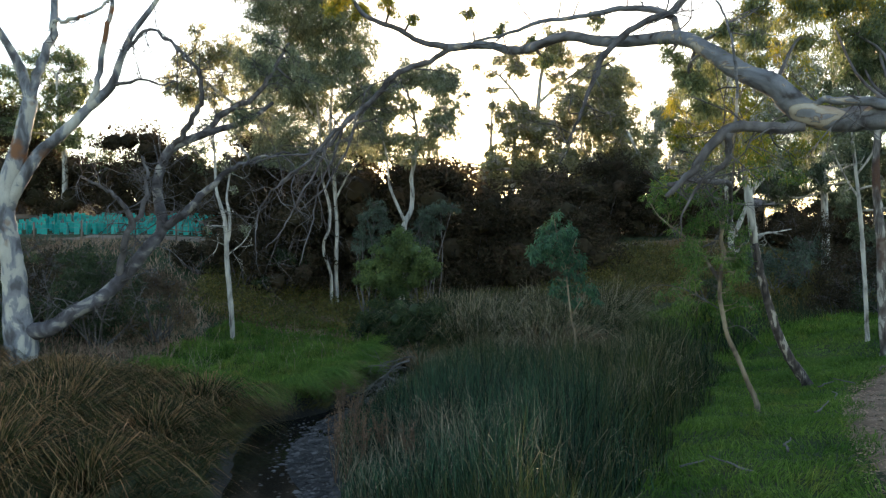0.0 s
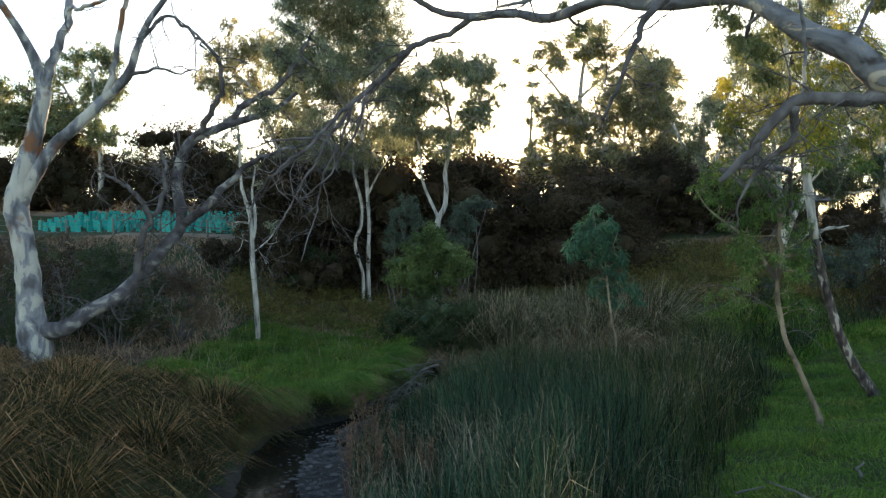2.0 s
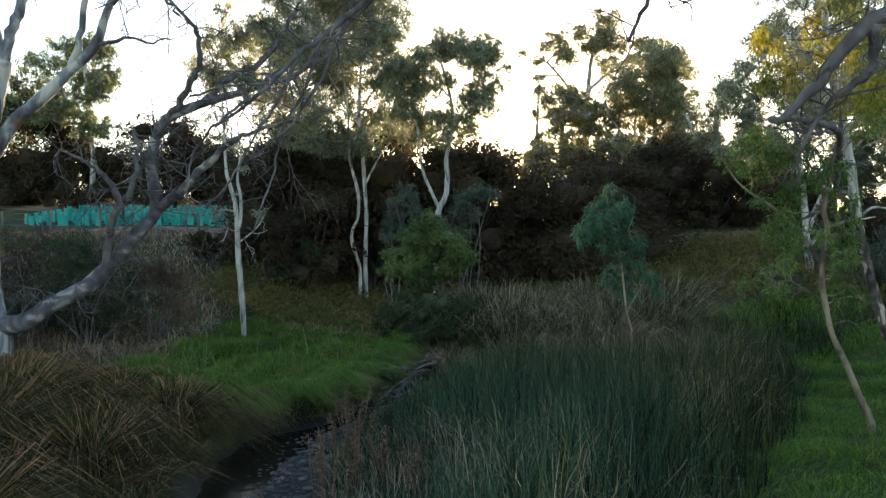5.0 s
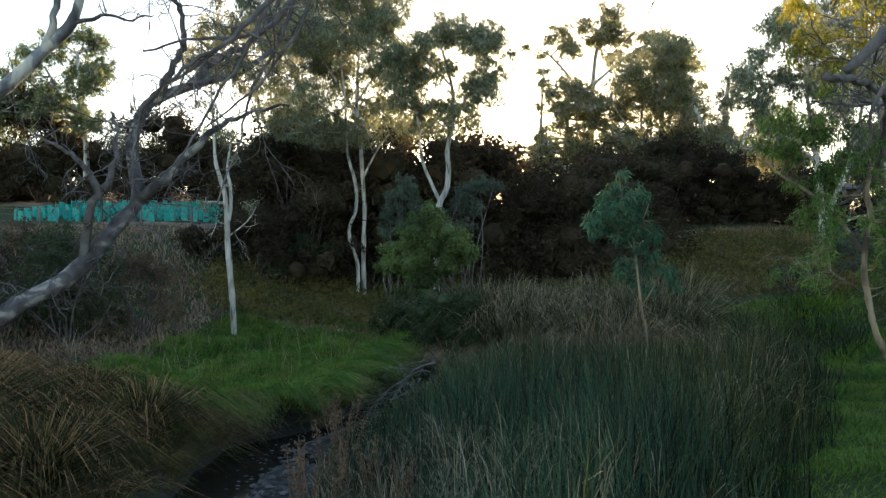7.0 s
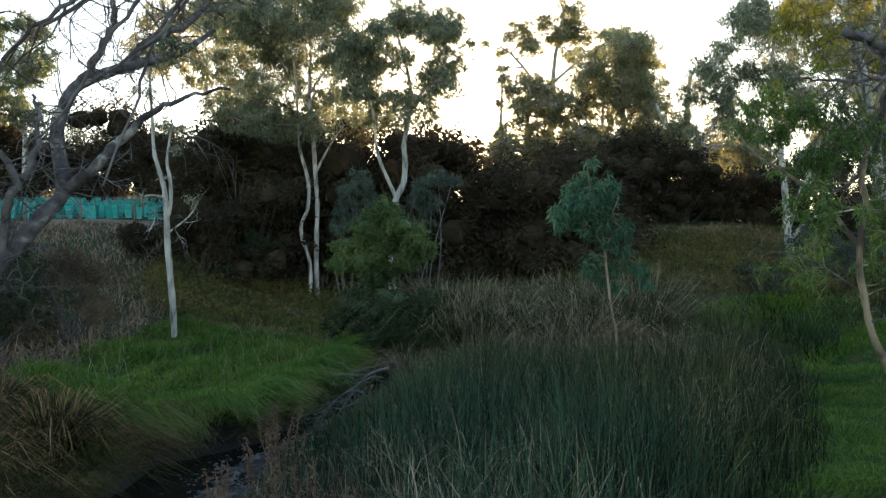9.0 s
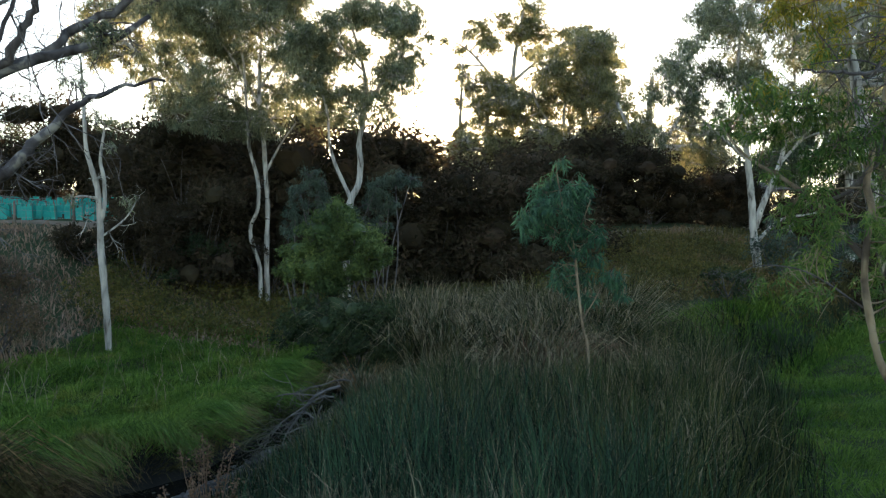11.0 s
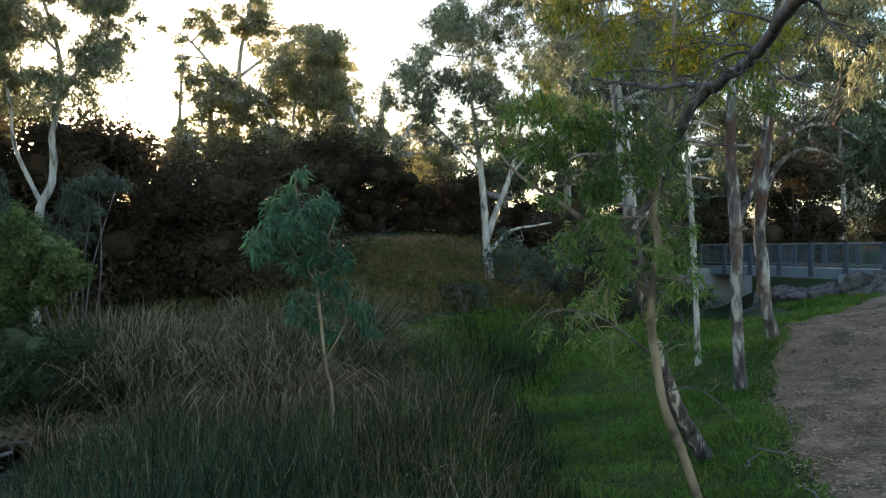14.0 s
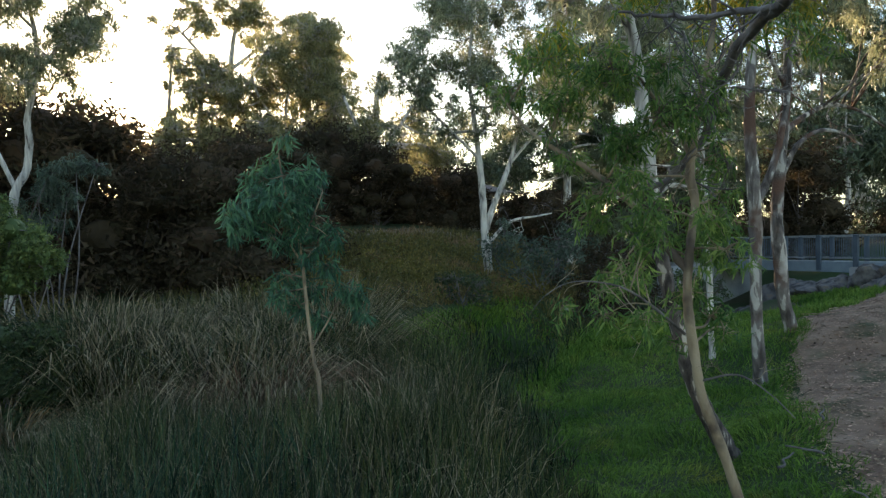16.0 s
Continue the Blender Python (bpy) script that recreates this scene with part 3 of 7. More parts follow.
limbs.append([(-10.37, 22.00, 7.03, 0.149), (-10.56, 22.00, 7.81, 0.137), (-10.78, 21.70, 8.48, 0.109), (-11.06, 21.40, 9.06, 0.093), (-11.33, 21.10, 9.62, 0.079), (-11.59, 20.80, 10.51, 0.052)])
limbs.append([(-10.34, 22.00, 7.09, 0.137), (-10.11, 22.00, 7.96, 0.124), (-9.91, 22.20, 8.75, 0.111), (-9.86, 22.40, 9.71, 0.097), (-9.96, 22.60, 11.00, 0.071), (-9.96, 22.90, 12.35, 0.044)])
limbs.append([(-11.04, 22.00, 4.11, 0.209), (-10.57, 22.00, 4.97, 0.179), (-10.17, 22.10, 5.65, 0.165), (-9.53, 22.20, 6.27, 0.151), (-8.93, 22.40, 6.98, 0.140), (-8.36, 22.50, 7.60, 0.127), (-8.12, 22.50, 8.29, 0.098), (-7.79, 22.50, 9.05, 0.084), (-7.23, 22.50, 9.81, 0.070), (-6.59, 22.50, 10.80, 0.043)])
limbs.append([(-8.91, 22.40, 6.93, 0.097), (-8.66, 22.30, 7.71, 0.083), (-8.44, 22.20, 8.75, 0.069), (-8.21, 22.10, 9.77, 0.055), (-8.08, 22.00, 10.78, 0.027)])
limbs.append([(-10.57, 22.00, 0.79, 0.254), (-9.84, 22.00, 0.91, 0.209), (-9.33, 22.40, 1.32, 0.198), (-8.72, 22.80, 1.71, 0.194), (-8.24, 23.20, 2.31, 0.189), (-7.74, 23.50, 3.02, 0.183), (-7.34, 23.75, 3.63, 0.169), (-7.48, 23.90, 4.48, 0.154), (-7.51, 23.90, 5.05, 0.154), (-7.38, 24.00, 5.62, 0.138), (-7.13, 24.00, 6.03, 0.138), (-6.53, 24.20, 6.38, 0.123), (-5.86, 24.50, 6.67, 0.108), (-5.01, 24.80, 7.00, 0.084), (-4.28, 25.00, 7.59, 0.051)])
limbs.append([(-7.35, 23.80, 3.63, 0.134), (-6.62, 23.60, 4.10, 0.119), (-6.03, 23.50, 4.69, 0.102), (-5.29, 23.40, 5.31, 0.073), (-4.45, 23.20, 5.65, 0.044), (-3.48, 23.00, 5.78, 0.028)])
limbs.append([(-7.21, 24.00, 5.92, 0.090), (-6.63, 23.80, 6.65, 0.089), (-6.20, 23.60, 7.34, 0.074), (-6.10, 23.40, 8.02, 0.059), (-6.46, 23.20, 8.60, 0.044), (-7.05, 23.00, 9.10, 0.028)])
limbs.append([(-6.31, 24.30, 6.48, 0.091), (-5.72, 24.60, 7.18, 0.092), (-4.86, 24.90, 7.74, 0.078), (-4.23, 25.20, 8.73, 0.063), (-3.84, 25.50, 9.58, 0.031)])
limbs.append([(-8.37, 23.10, 2.21, 0.100), (-8.10, 22.90, 3.33, 0.100), (-7.91, 22.80, 3.87, 0.085), (-8.27, 22.70, 4.48, 0.057), (-8.67, 22.50, 4.78, 0.043), (-9.17, 22.40, 5.08, 0.027)])
limbs.append([(-7.94, 22.80, 3.76, 0.071), (-7.67, 23.00, 4.19, 0.072), (-7.60, 23.20, 5.22, 0.044), (-7.79, 23.30, 5.71, 0.028)])
limbs.append([(-8.28, 22.50, 7.63, 0.057), (-7.71, 22.40, 7.73, 0.043), (-6.96, 22.20, 7.64, 0.027), (-6.30, 22.00, 7.64, 0.014)])
limbs.append([(-7.94, 22.50, 8.59, 0.056), (-7.29, 22.30, 9.10, 0.042), (-6.63, 22.10, 8.75, 0.042), (-6.09, 21.90, 8.14, 0.027)])
limbs.append([(-9.79, 22.20, 9.28, 0.056), (-9.25, 22.10, 9.32, 0.055), (-8.68, 22.00, 9.52, 0.042), (-8.09, 22.00, 9.89, 0.027)])
clumps = []
clumps += [(-5.09, 24.80, 7.05, 0.370), (-4.28, 25.00, 8.10, 0.441), (-3.83, 25.40, 9.21, 0.517), (-4.79, 25.00, 8.78, 0.441), (-3.31, 25.40, 8.35, 0.414), (-4.52, 25.40, 9.56, 0.448)]
gum_tree("river_gum", axis, limbs, clumps, BARK_GUM, GUM_LEAF, "large spreading gum with patchy white and grey bark", kite=True, seed=11, sides=14, depth=0.6, rough=0.035, dead=115, dead_len=1.7, twig_r=0.02, dead_from=4, crook=0.03, dark=(4, 5, 6, 7, 8, 9, 10, 11), dead_bark=BARK_DARK, limb_bark=BARK_GUM)

axis = [(10.9, 8.0, 0.1, 0.55), (10.6, 8.1, 1.2, 0.5), (9.9, 8.3, 2.6, 0.46), (8.4, 8.6, 3.9, 0.38), (7.1, 8.8, 4.45, 0.26), *[(6.25, 9.00, 4.66, 0.161), (5.79, 9.20, 4.68, 0.158), (5.21, 9.20, 4.64, 0.151), (4.78, 9.20, 4.74, 0.163), (4.41, 9.20, 5.06, 0.144), (4.05, 9.40, 5.29, 0.127), (3.69, 9.60, 5.61, 0.104), (3.42, 9.90, 5.84, 0.093), (2.92, 10.30, 5.89, 0.083), (2.51, 10.60, 5.96, 0.077), (2.09, 10.90, 6.10, 0.072), (1.47, 11.20, 5.96, 0.066), (1.00, 11.50, 6.11, 0.060), (0.46, 11.80, 6.14, 0.062)]]
limbs = []
limbs.append([(0.50, 11.80, 6.14, 0.061), (0.02, 12.00, 6.29, 0.044), (-0.38, 12.20, 6.54, 0.045), (-0.83, 12.40, 6.77, 0.036), (-1.14, 12.70, 7.22, 0.028), (-1.33, 13.00, 7.79, 0.019)])
limbs.append([(0.50, 11.80, 6.14, 0.049), (0.17, 12.00, 5.98, 0.043), (-0.33, 11.80, 5.75, 0.042), (-0.65, 11.60, 5.39, 0.034), (-0.98, 11.40, 5.01, 0.034), (-1.32, 11.20, 4.69, 0.027), (-1.67, 11.00, 4.25, 0.020), (-2.09, 10.80, 3.87, 0.013)])
limbs.append([(-0.33, 11.80, 5.75, 0.035), (-0.81, 11.80, 5.21, 0.028), (-1.16, 11.80, 4.99, 0.028), (-1.32, 11.70, 4.67, 0.028), (-1.57, 11.60, 4.49, 0.021), (-2.07, 11.50, 4.43, 0.014), (-2.55, 11.40, 4.29, 0.010)])
limbs.append([(-1.32, 11.20, 4.69, 0.025), (-1.52, 11.10, 4.18, 0.016), (-1.77, 11.00, 3.77, 0.013), (-1.98, 10.90, 3.32, 0.010), (-2.21, 10.80, 3.04, 0.006)])
limbs.append([(-1.16, 11.80, 4.99, 0.022), (-1.36, 11.60, 4.32, 0.017), (-1.55, 11.40, 3.88, 0.013), (-1.60, 11.20, 3.37, 0.010), (-1.76, 11.00, 2.79, 0.007)])
limbs.append([(-1.67, 11.00, 4.25, 0.020), (-1.97, 10.80, 3.99, 0.016), (-2.25, 10.60, 3.58, 0.012), (-2.30, 10.50, 3.19, 0.008), (-2.26, 10.40, 2.80, 0.005)])
limbs.append([(-0.90, 11.80, 5.21, 0.022), (-1.14, 11.50, 4.48, 0.017), (-1.41, 11.20, 3.94, 0.012), (-1.84, 11.00, 3.52, 0.008)])
limbs.append([(3.45, 9.90, 5.81, 0.057), (3.33, 10.00, 6.16, 0.046), (2.81, 10.20, 6.32, 0.041), (2.31, 10.40, 6.26, 0.035), (1.71, 10.60, 6.23, 0.030), (1.17, 10.80, 6.08, 0.024), (0.78, 11.00, 6.05, 0.018)])
limbs.append([(3.80, 9.80, 6.77, 0.056), (3.38, 9.90, 6.23, 0.049), (2.93, 9.80, 6.01, 0.045), (2.41, 9.60, 5.62, 0.040), (2.19, 9.50, 5.21, 0.033), (1.99, 9.40, 4.74, 0.021), (1.80, 9.30, 4.33, 0.013)])
limbs.append([(4.80, 9.20, 4.56, 0.078), (4.39, 9.30, 4.54, 0.072), (3.98, 9.40, 4.58, 0.072), (3.68, 9.50, 4.31, 0.062), (3.49, 9.60, 4.01, 0.051), (3.18, 9.70, 3.70, 0.030)])
limbs.append([(3.98, 9.40, 4.56, 0.021), (3.98, 9.30, 5.06, 0.021), (3.90, 9.20, 5.48, 0.018), (3.81, 9.20, 5.85, 0.015), (3.59, 9.10, 6.17, 0.012)])
limbs.append([(3.92, 9.40, 4.50, 0.051), (3.94, 9.60, 4.13, 0.044), (3.68, 9.70, 3.92, 0.022), (3.45, 9.80, 3.50, 0.015), (3.44, 9.90, 3.17, 0.008)])
limbs.append([(6.03, 9.10, 4.78, 0.071), (5.53, 9.00, 4.82, 0.063), (5.06, 9.00, 4.86, 0.049), (4.86, 9.10, 4.81, 0.035)])
limbs.append([(3.71, 11.20, 3.97, 0.035), (4.36, 12.00, 4.10, 0.040), (4.99, 12.80, 4.15, 0.042), (5.67, 13.90, 4.22, 0.048), (6.05, 14.70, 4.15, 0.045), (6.25, 15.20, 3.89, 0.043), (6.33, 15.40, 3.59, 0.039), (6.11, 15.60, 3.20, 0.028), (5.92, 15.80, 3.04, 0.017)])
limbs.append([(5.70, 14.00, 4.20, 0.027), (5.71, 14.40, 4.28, 0.024), (5.62, 14.80, 4.32, 0.020), (5.48, 15.10, 4.42, 0.015), (5.32, 15.30, 4.47, 0.010)])
clumps = []
clumps += [(3.61, 9.80, 5.41, 0.210), (3.76, 9.60, 5.04, 0.191), (3.56, 10.00, 5.23, 0.153), (3.36, 10.20, 5.65, 0.124), (6.07, 10.20, 5.99, 0.314), (6.68, 10.70, 6.45, 0.328), (5.74, 10.20, 6.30, 0.266), (4.02, 9.50, 5.94, 0.161), (-0.93, 12.50, 6.89, 0.147), (-1.31, 12.80, 7.06, 0.169), (-0.46, 12.20, 6.85, 0.126), (-0.11, 12.00, 6.67, 0.089)]
clumps += [(1.86, 11.00, 5.83, 0.099), (1.64, 11.20, 6.12, 0.084), (1.17, 10.80, 6.26, 0.081), (2.39, 10.40, 6.24, 0.094), (0.72, 11.20, 6.53, 0.084), (4.91, 9.80, 6.18, 0.226), (4.48, 9.70, 6.22, 0.209), (5.22, 9.80, 5.88, 0.181), (6.15, 10.00, 5.55, 0.216), (4.76, 9.80, 6.48, 0.226), (6.47, 10.20, 5.92, 0.267), (4.29, 9.60, 5.82, 0.133)]
clumps += [(5.91, 10.20, 6.62, 0.282), (3.91, 9.60, 5.59, 0.147), (3.69, 9.80, 5.86, 0.135)]
gum_tree("overhanging_gum", axis, limbs, clumps, BARK_LIMB, OLIVE_LEAF, "gum with a long smooth grey limb reaching over the creek", kite=True, top=(6.5, SUNLIT_LEAF), seed=12, cover=3.0, grow=1.7, sides=14, depth=0.25, rough=0.03, dead=150, dead_len=1.05, twig_r=0.012, dark=(0, 1, 2, 3, 4, 5, 6, 8, 9, 11, 13, 14), leaf_len=0.095, leaf_w=0.016, sub=0.9, dead_from=1, crook=0.009, limb_bark=BARK_LIMB, dead_bark=BARK_DARK)

axis = [(-6.27, 28.60, -0.22, 0.097), (-6.34, 28.60, 1.07, 0.091), (-6.46, 28.60, 2.43, 0.084), (-6.49, 28.60, 3.30, 0.078), (-6.55, 28.60, 4.08, 0.070), (-6.74, 28.60, 4.76, 0.062), (-6.83, 28.60, 5.15, 0.056), (-6.89, 28.60, 6.31, 0.043), (-6.96, 28.60, 7.48, 0.027)]
limbs = []
limbs.append([(-6.47, 28.60, 3.20, 0.062), (-6.37, 28.60, 3.69, 0.056), (-6.39, 28.60, 4.37, 0.049), (-6.47, 28.60, 4.85, 0.043), (-6.35, 28.60, 5.73, 0.027)])
limbs.append([(-6.47, 28.60, 2.81, 0.027), (-5.95, 28.90, 3.30, 0.022), (-5.69, 29.10, 3.80, 0.014)])
clumps = []
clumps += [(-6.85, 28.60, 6.70, 0.311), (-7.04, 28.60, 7.38, 0.349), (-6.46, 28.60, 5.92, 0.272), (-6.65, 28.60, 7.67, 0.311), (-7.33, 28.60, 6.89, 0.233), (-6.17, 28.60, 5.14, 0.194), (-5.89, 28.60, 3.78, 0.272), (-7.05, 28.60, 3.79, 0.233)]
gum_tree("slender_gum", axis, limbs, clumps, BARK_WHITE, GUM_LEAF, "slender young gum with a white trunk in grass", seed=13, cover=0.5, depth=0.5, sides=9, dead=8, dead_len=0.8)

axis = [(-3.31, 37.50, 0.35, 0.110), (-3.35, 37.50, 2.24, 0.094), (-3.30, 37.50, 4.08, 0.094), (-3.37, 37.50, 5.23, 0.085), (-3.45, 37.50, 6.61, 0.078), (-3.59, 37.50, 7.99, 0.078), (-3.54, 37.50, 9.83, 0.062), (-3.39, 37.50, 11.44, 0.046), (-3.34, 37.50, 13.05, 0.032)]
limbs = []
limbs.append([(-3.57, 37.30, 0.45, 0.078), (-3.56, 37.30, 1.78, 0.078), (-3.86, 37.30, 2.81, 0.078), (-3.88, 37.30, 3.38, 0.071), (-3.65, 37.30, 3.95, 0.078), (-3.62, 37.30, 4.98, 0.071), (-3.94, 37.30, 6.24, 0.062), (-4.02, 37.30, 7.73, 0.046), (-4.16, 37.30, 9.56, 0.046), (-4.52, 37.30, 11.17, 0.032)])
limbs.append([(-3.41, 37.50, 5.23, 0.046), (-3.07, 37.50, 5.92, 0.046), (-2.76, 37.50, 6.49, 0.032), (-2.26, 37.50, 7.18, 0.023)])
limbs.append([(-3.50, 37.50, 7.64, 0.046), (-4.32, 37.50, 9.14, 0.046), (-5.24, 37.50, 10.53, 0.039), (-5.70, 37.50, 11.69, 0.032)])
limbs.append([(-3.56, 37.50, 8.45, 0.046), (-2.71, 37.50, 9.82, 0.046), (-2.24, 37.50, 11.20, 0.032), (-2.01, 37.50, 12.35, 0.032)])
limbs.append([(-3.59, 37.50, 7.30, 0.046), (-5.02, 37.50, 8.23, 0.046), (-6.17, 37.50, 9.16, 0.032), (-7.09, 37.50, 9.85, 0.032)])
clumps = []
clumps += [(-5.24, 37.50, 11.45, 1.013), (-3.85, 37.50, 11.90, 1.105), (-6.62, 37.50, 11.00, 0.922), (-5.59, 37.50, 9.84, 1.013), (-4.32, 37.50, 10.06, 0.921), (-3.17, 37.50, 10.52, 0.966), (-2.24, 37.50, 11.43, 0.828), (-6.17, 37.50, 8.69, 0.783), (-5.02, 37.50, 8.23, 0.829), (-3.40, 37.50, 8.68, 0.782), (-7.32, 37.50, 9.85, 0.784), (-2.48, 37.50, 9.59, 0.690)]
clumps += [(-4.31, 37.50, 12.83, 1.151), (-5.69, 37.50, 13.07, 1.013), (-2.93, 37.50, 12.59, 0.920), (-6.64, 37.50, 7.55, 0.599), (-5.25, 37.50, 7.08, 0.599), (-3.87, 37.50, 7.30, 0.598), (-2.25, 37.50, 7.98, 0.644), (-7.08, 37.50, 11.93, 0.783), (-3.06, 37.50, 7.07, 0.460), (-1.90, 37.50, 10.28, 0.506), (-5.23, 37.50, 14.45, 1.151), (-3.84, 37.50, 14.20, 1.151)]
clumps += [(-6.61, 37.50, 14.00, 1.014), (-2.92, 37.50, 13.97, 1.012), (-4.53, 37.50, 15.59, 1.151), (-3.38, 37.50, 15.58, 1.012), (-5.92, 37.50, 15.60, 0.921)]
gum_tree("twin_stem_gum", axis, limbs, clumps, BARK_WHITE, GUM_LEAF, "tall gum with two pale stems and a drooping crown", seed=14, cover=1.35, grow=1.85, depth=1.6, leaf_len=0.18, leaf_w=0.04, sides=9, twig_r=0.03, dead=10, sub=0.42, fill=0.5)

axis = [(-0.32, 34.50, 2.66, 0.117), (-0.25, 34.50, 3.50, 0.117), (-0.17, 34.50, 4.17, 0.117), (0.07, 34.50, 4.65, 0.109), (0.15, 34.50, 5.38, 0.103), (0.11, 34.50, 6.12, 0.088), (0.28, 34.50, 6.95, 0.080), (0.35, 34.50, 7.89, 0.073), (0.18, 34.50, 8.94, 0.059), (-0.13, 34.50, 9.99, 0.044), (-0.33, 34.50, 10.83, 0.029)]
limbs = []
limbs.append([(-0.17, 34.50, 4.17, 0.073), (-0.48, 34.50, 4.86, 0.065), (-0.77, 34.50, 5.56, 0.059), (-0.89, 34.50, 6.18, 0.044), (-0.95, 34.50, 7.06, 0.044), (-1.18, 34.50, 7.90, 0.029), (-1.49, 34.50, 8.74, 0.029)])
limbs.append([(0.30, 34.50, 7.16, 0.059), (0.75, 34.50, 7.89, 0.059), (1.25, 34.50, 8.73, 0.044), (1.46, 34.50, 9.67, 0.029), (1.55, 34.50, 10.40, 0.029)])
limbs.append([(0.22, 34.50, 8.52, 0.044), (-0.55, 34.50, 9.37, 0.044), (-0.96, 34.50, 10.21, 0.029)])
clumps = []
clumps += [(-0.23, 34.50, 10.73, 0.503), (-0.75, 34.50, 10.10, 0.461), (0.29, 34.50, 10.41, 0.419), (1.34, 34.50, 10.61, 0.502), (1.86, 34.50, 9.98, 0.460), (2.07, 34.50, 9.35, 0.377), (1.02, 34.50, 9.67, 0.377), (-0.55, 34.50, 9.16, 0.461), (-1.39, 34.50, 8.95, 0.503), (-1.81, 34.50, 8.22, 0.503), (-0.03, 34.50, 8.94, 0.461), (1.08, 34.50, 8.52, 0.502)]
clumps += [(1.54, 34.50, 8.10, 0.460), (0.60, 34.50, 7.68, 0.461), (-0.34, 34.50, 7.69, 0.419), (-1.08, 34.50, 7.17, 0.461), (-1.49, 34.50, 9.79, 0.419), (1.12, 34.50, 7.37, 0.335), (1.76, 34.50, 10.82, 0.377), (0.07, 34.50, 6.85, 0.335), (-0.97, 34.50, 7.90, 0.419), (2.38, 34.50, 9.66, 0.209), (-2.02, 34.50, 9.17, 0.419), (1.54, 34.50, 8.93, 0.419)]
gum_tree("forked_gum", axis, limbs, clumps, BARK_WHITE, GUM_LEAF, "gum with a white forked trunk rising from shrubs", seed=15, cover=1.5, grow=1.95, depth=1.2, leaf_len=0.17, leaf_w=0.038, sides=9, twig_r=0.025, sub=0.45, fill=0.8)

axis = [(6.86, 15.40, -0.15, 0.058), (6.72, 15.40, 0.20, 0.053), (6.46, 15.40, 0.82, 0.047), (6.26, 15.40, 1.25, 0.043), (6.16, 15.40, 1.72, 0.043), (6.10, 15.40, 2.11, 0.040), (6.13, 15.40, 2.54, 0.040), (6.19, 15.40, 2.93, 0.038), (6.13, 15.40, 3.17, 0.042), (6.17, 15.40, 3.42, 0.037), (6.24, 15.40, 3.78, 0.033), (6.33, 15.40, 4.14, 0.028), (6.40, 15.40, 4.59, 0.024), (6.39, 15.40, 5.03, 0.019), (6.44, 15.40, 5.59, 0.014)]
limbs = []
limbs.append([(6.11, 15.40, 2.35, 0.037), (6.04, 15.60, 2.56, 0.033), (5.95, 15.80, 2.82, 0.029), (5.81, 16.00, 3.07, 0.029), (5.61, 16.30, 3.34, 0.025), (5.43, 16.60, 3.55, 0.020), (5.26, 16.80, 3.77, 0.016), (5.15, 17.00, 4.06, 0.011)])
limbs.append([(6.07, 15.40, 1.81, 0.014), (5.55, 15.20, 2.09, 0.011), (5.17, 15.10, 2.25, 0.008), (4.70, 15.00, 2.30, 0.005), (4.39, 14.90, 2.21, 0.003), (4.26, 14.90, 2.08, 0.002)])
limbs.append([(6.16, 15.40, 3.31, 0.023), (6.19, 15.70, 3.67, 0.019), (6.14, 16.00, 4.04, 0.015), (6.07, 16.30, 4.44, 0.010)])
limbs.append([(6.22, 15.40, 1.39, 0.009), (6.37, 15.10, 1.48, 0.008), (6.53, 14.90, 1.34, 0.006), (6.71, 14.80, 1.14, 0.004)])
limbs.append([(6.30, 15.40, 4.03, 0.019), (6.91, 15.70, 4.51, 0.015), (7.32, 15.90, 4.95, 0.010)])
clumps = []
clumps += [(5.76, 15.40, 3.41, 0.161), (5.79, 15.80, 3.66, 0.157), (5.96, 15.40, 3.68, 0.162), (6.50, 15.40, 2.81, 0.167), (6.29, 15.40, 2.54, 0.143), (5.53, 15.40, 2.71, 0.138), (5.52, 15.80, 2.87, 0.133), (6.39, 15.40, 2.15, 0.155), (5.38, 15.40, 2.35, 0.105), (6.61, 15.40, 3.37, 0.156), (6.64, 15.40, 3.04, 0.134), (5.72, 16.20, 4.34, 0.175)]
clumps += [(5.50, 16.40, 4.47, 0.165), (5.33, 16.70, 4.33, 0.169), (5.24, 16.90, 4.11, 0.147), (5.51, 16.20, 3.98, 0.162), (5.36, 16.40, 3.82, 0.153), (5.79, 16.00, 4.08, 0.161), (6.06, 15.80, 4.18, 0.159), (4.81, 15.00, 2.09, 0.078), (5.23, 15.10, 2.01, 0.090), (5.69, 15.40, 2.39, 0.117), (5.96, 15.40, 2.82, 0.108), (6.51, 15.40, 3.87, 0.145)]
clumps += [(6.09, 15.40, 3.96, 0.142), (6.57, 15.40, 1.92, 0.123), (5.63, 15.40, 3.14, 0.128), (5.58, 16.10, 3.45, 0.115), (6.64, 15.40, 2.48, 0.134), (6.93, 15.40, 1.79, 0.113), (5.37, 15.40, 1.98, 0.073), (6.15, 15.40, 1.72, 0.076)]
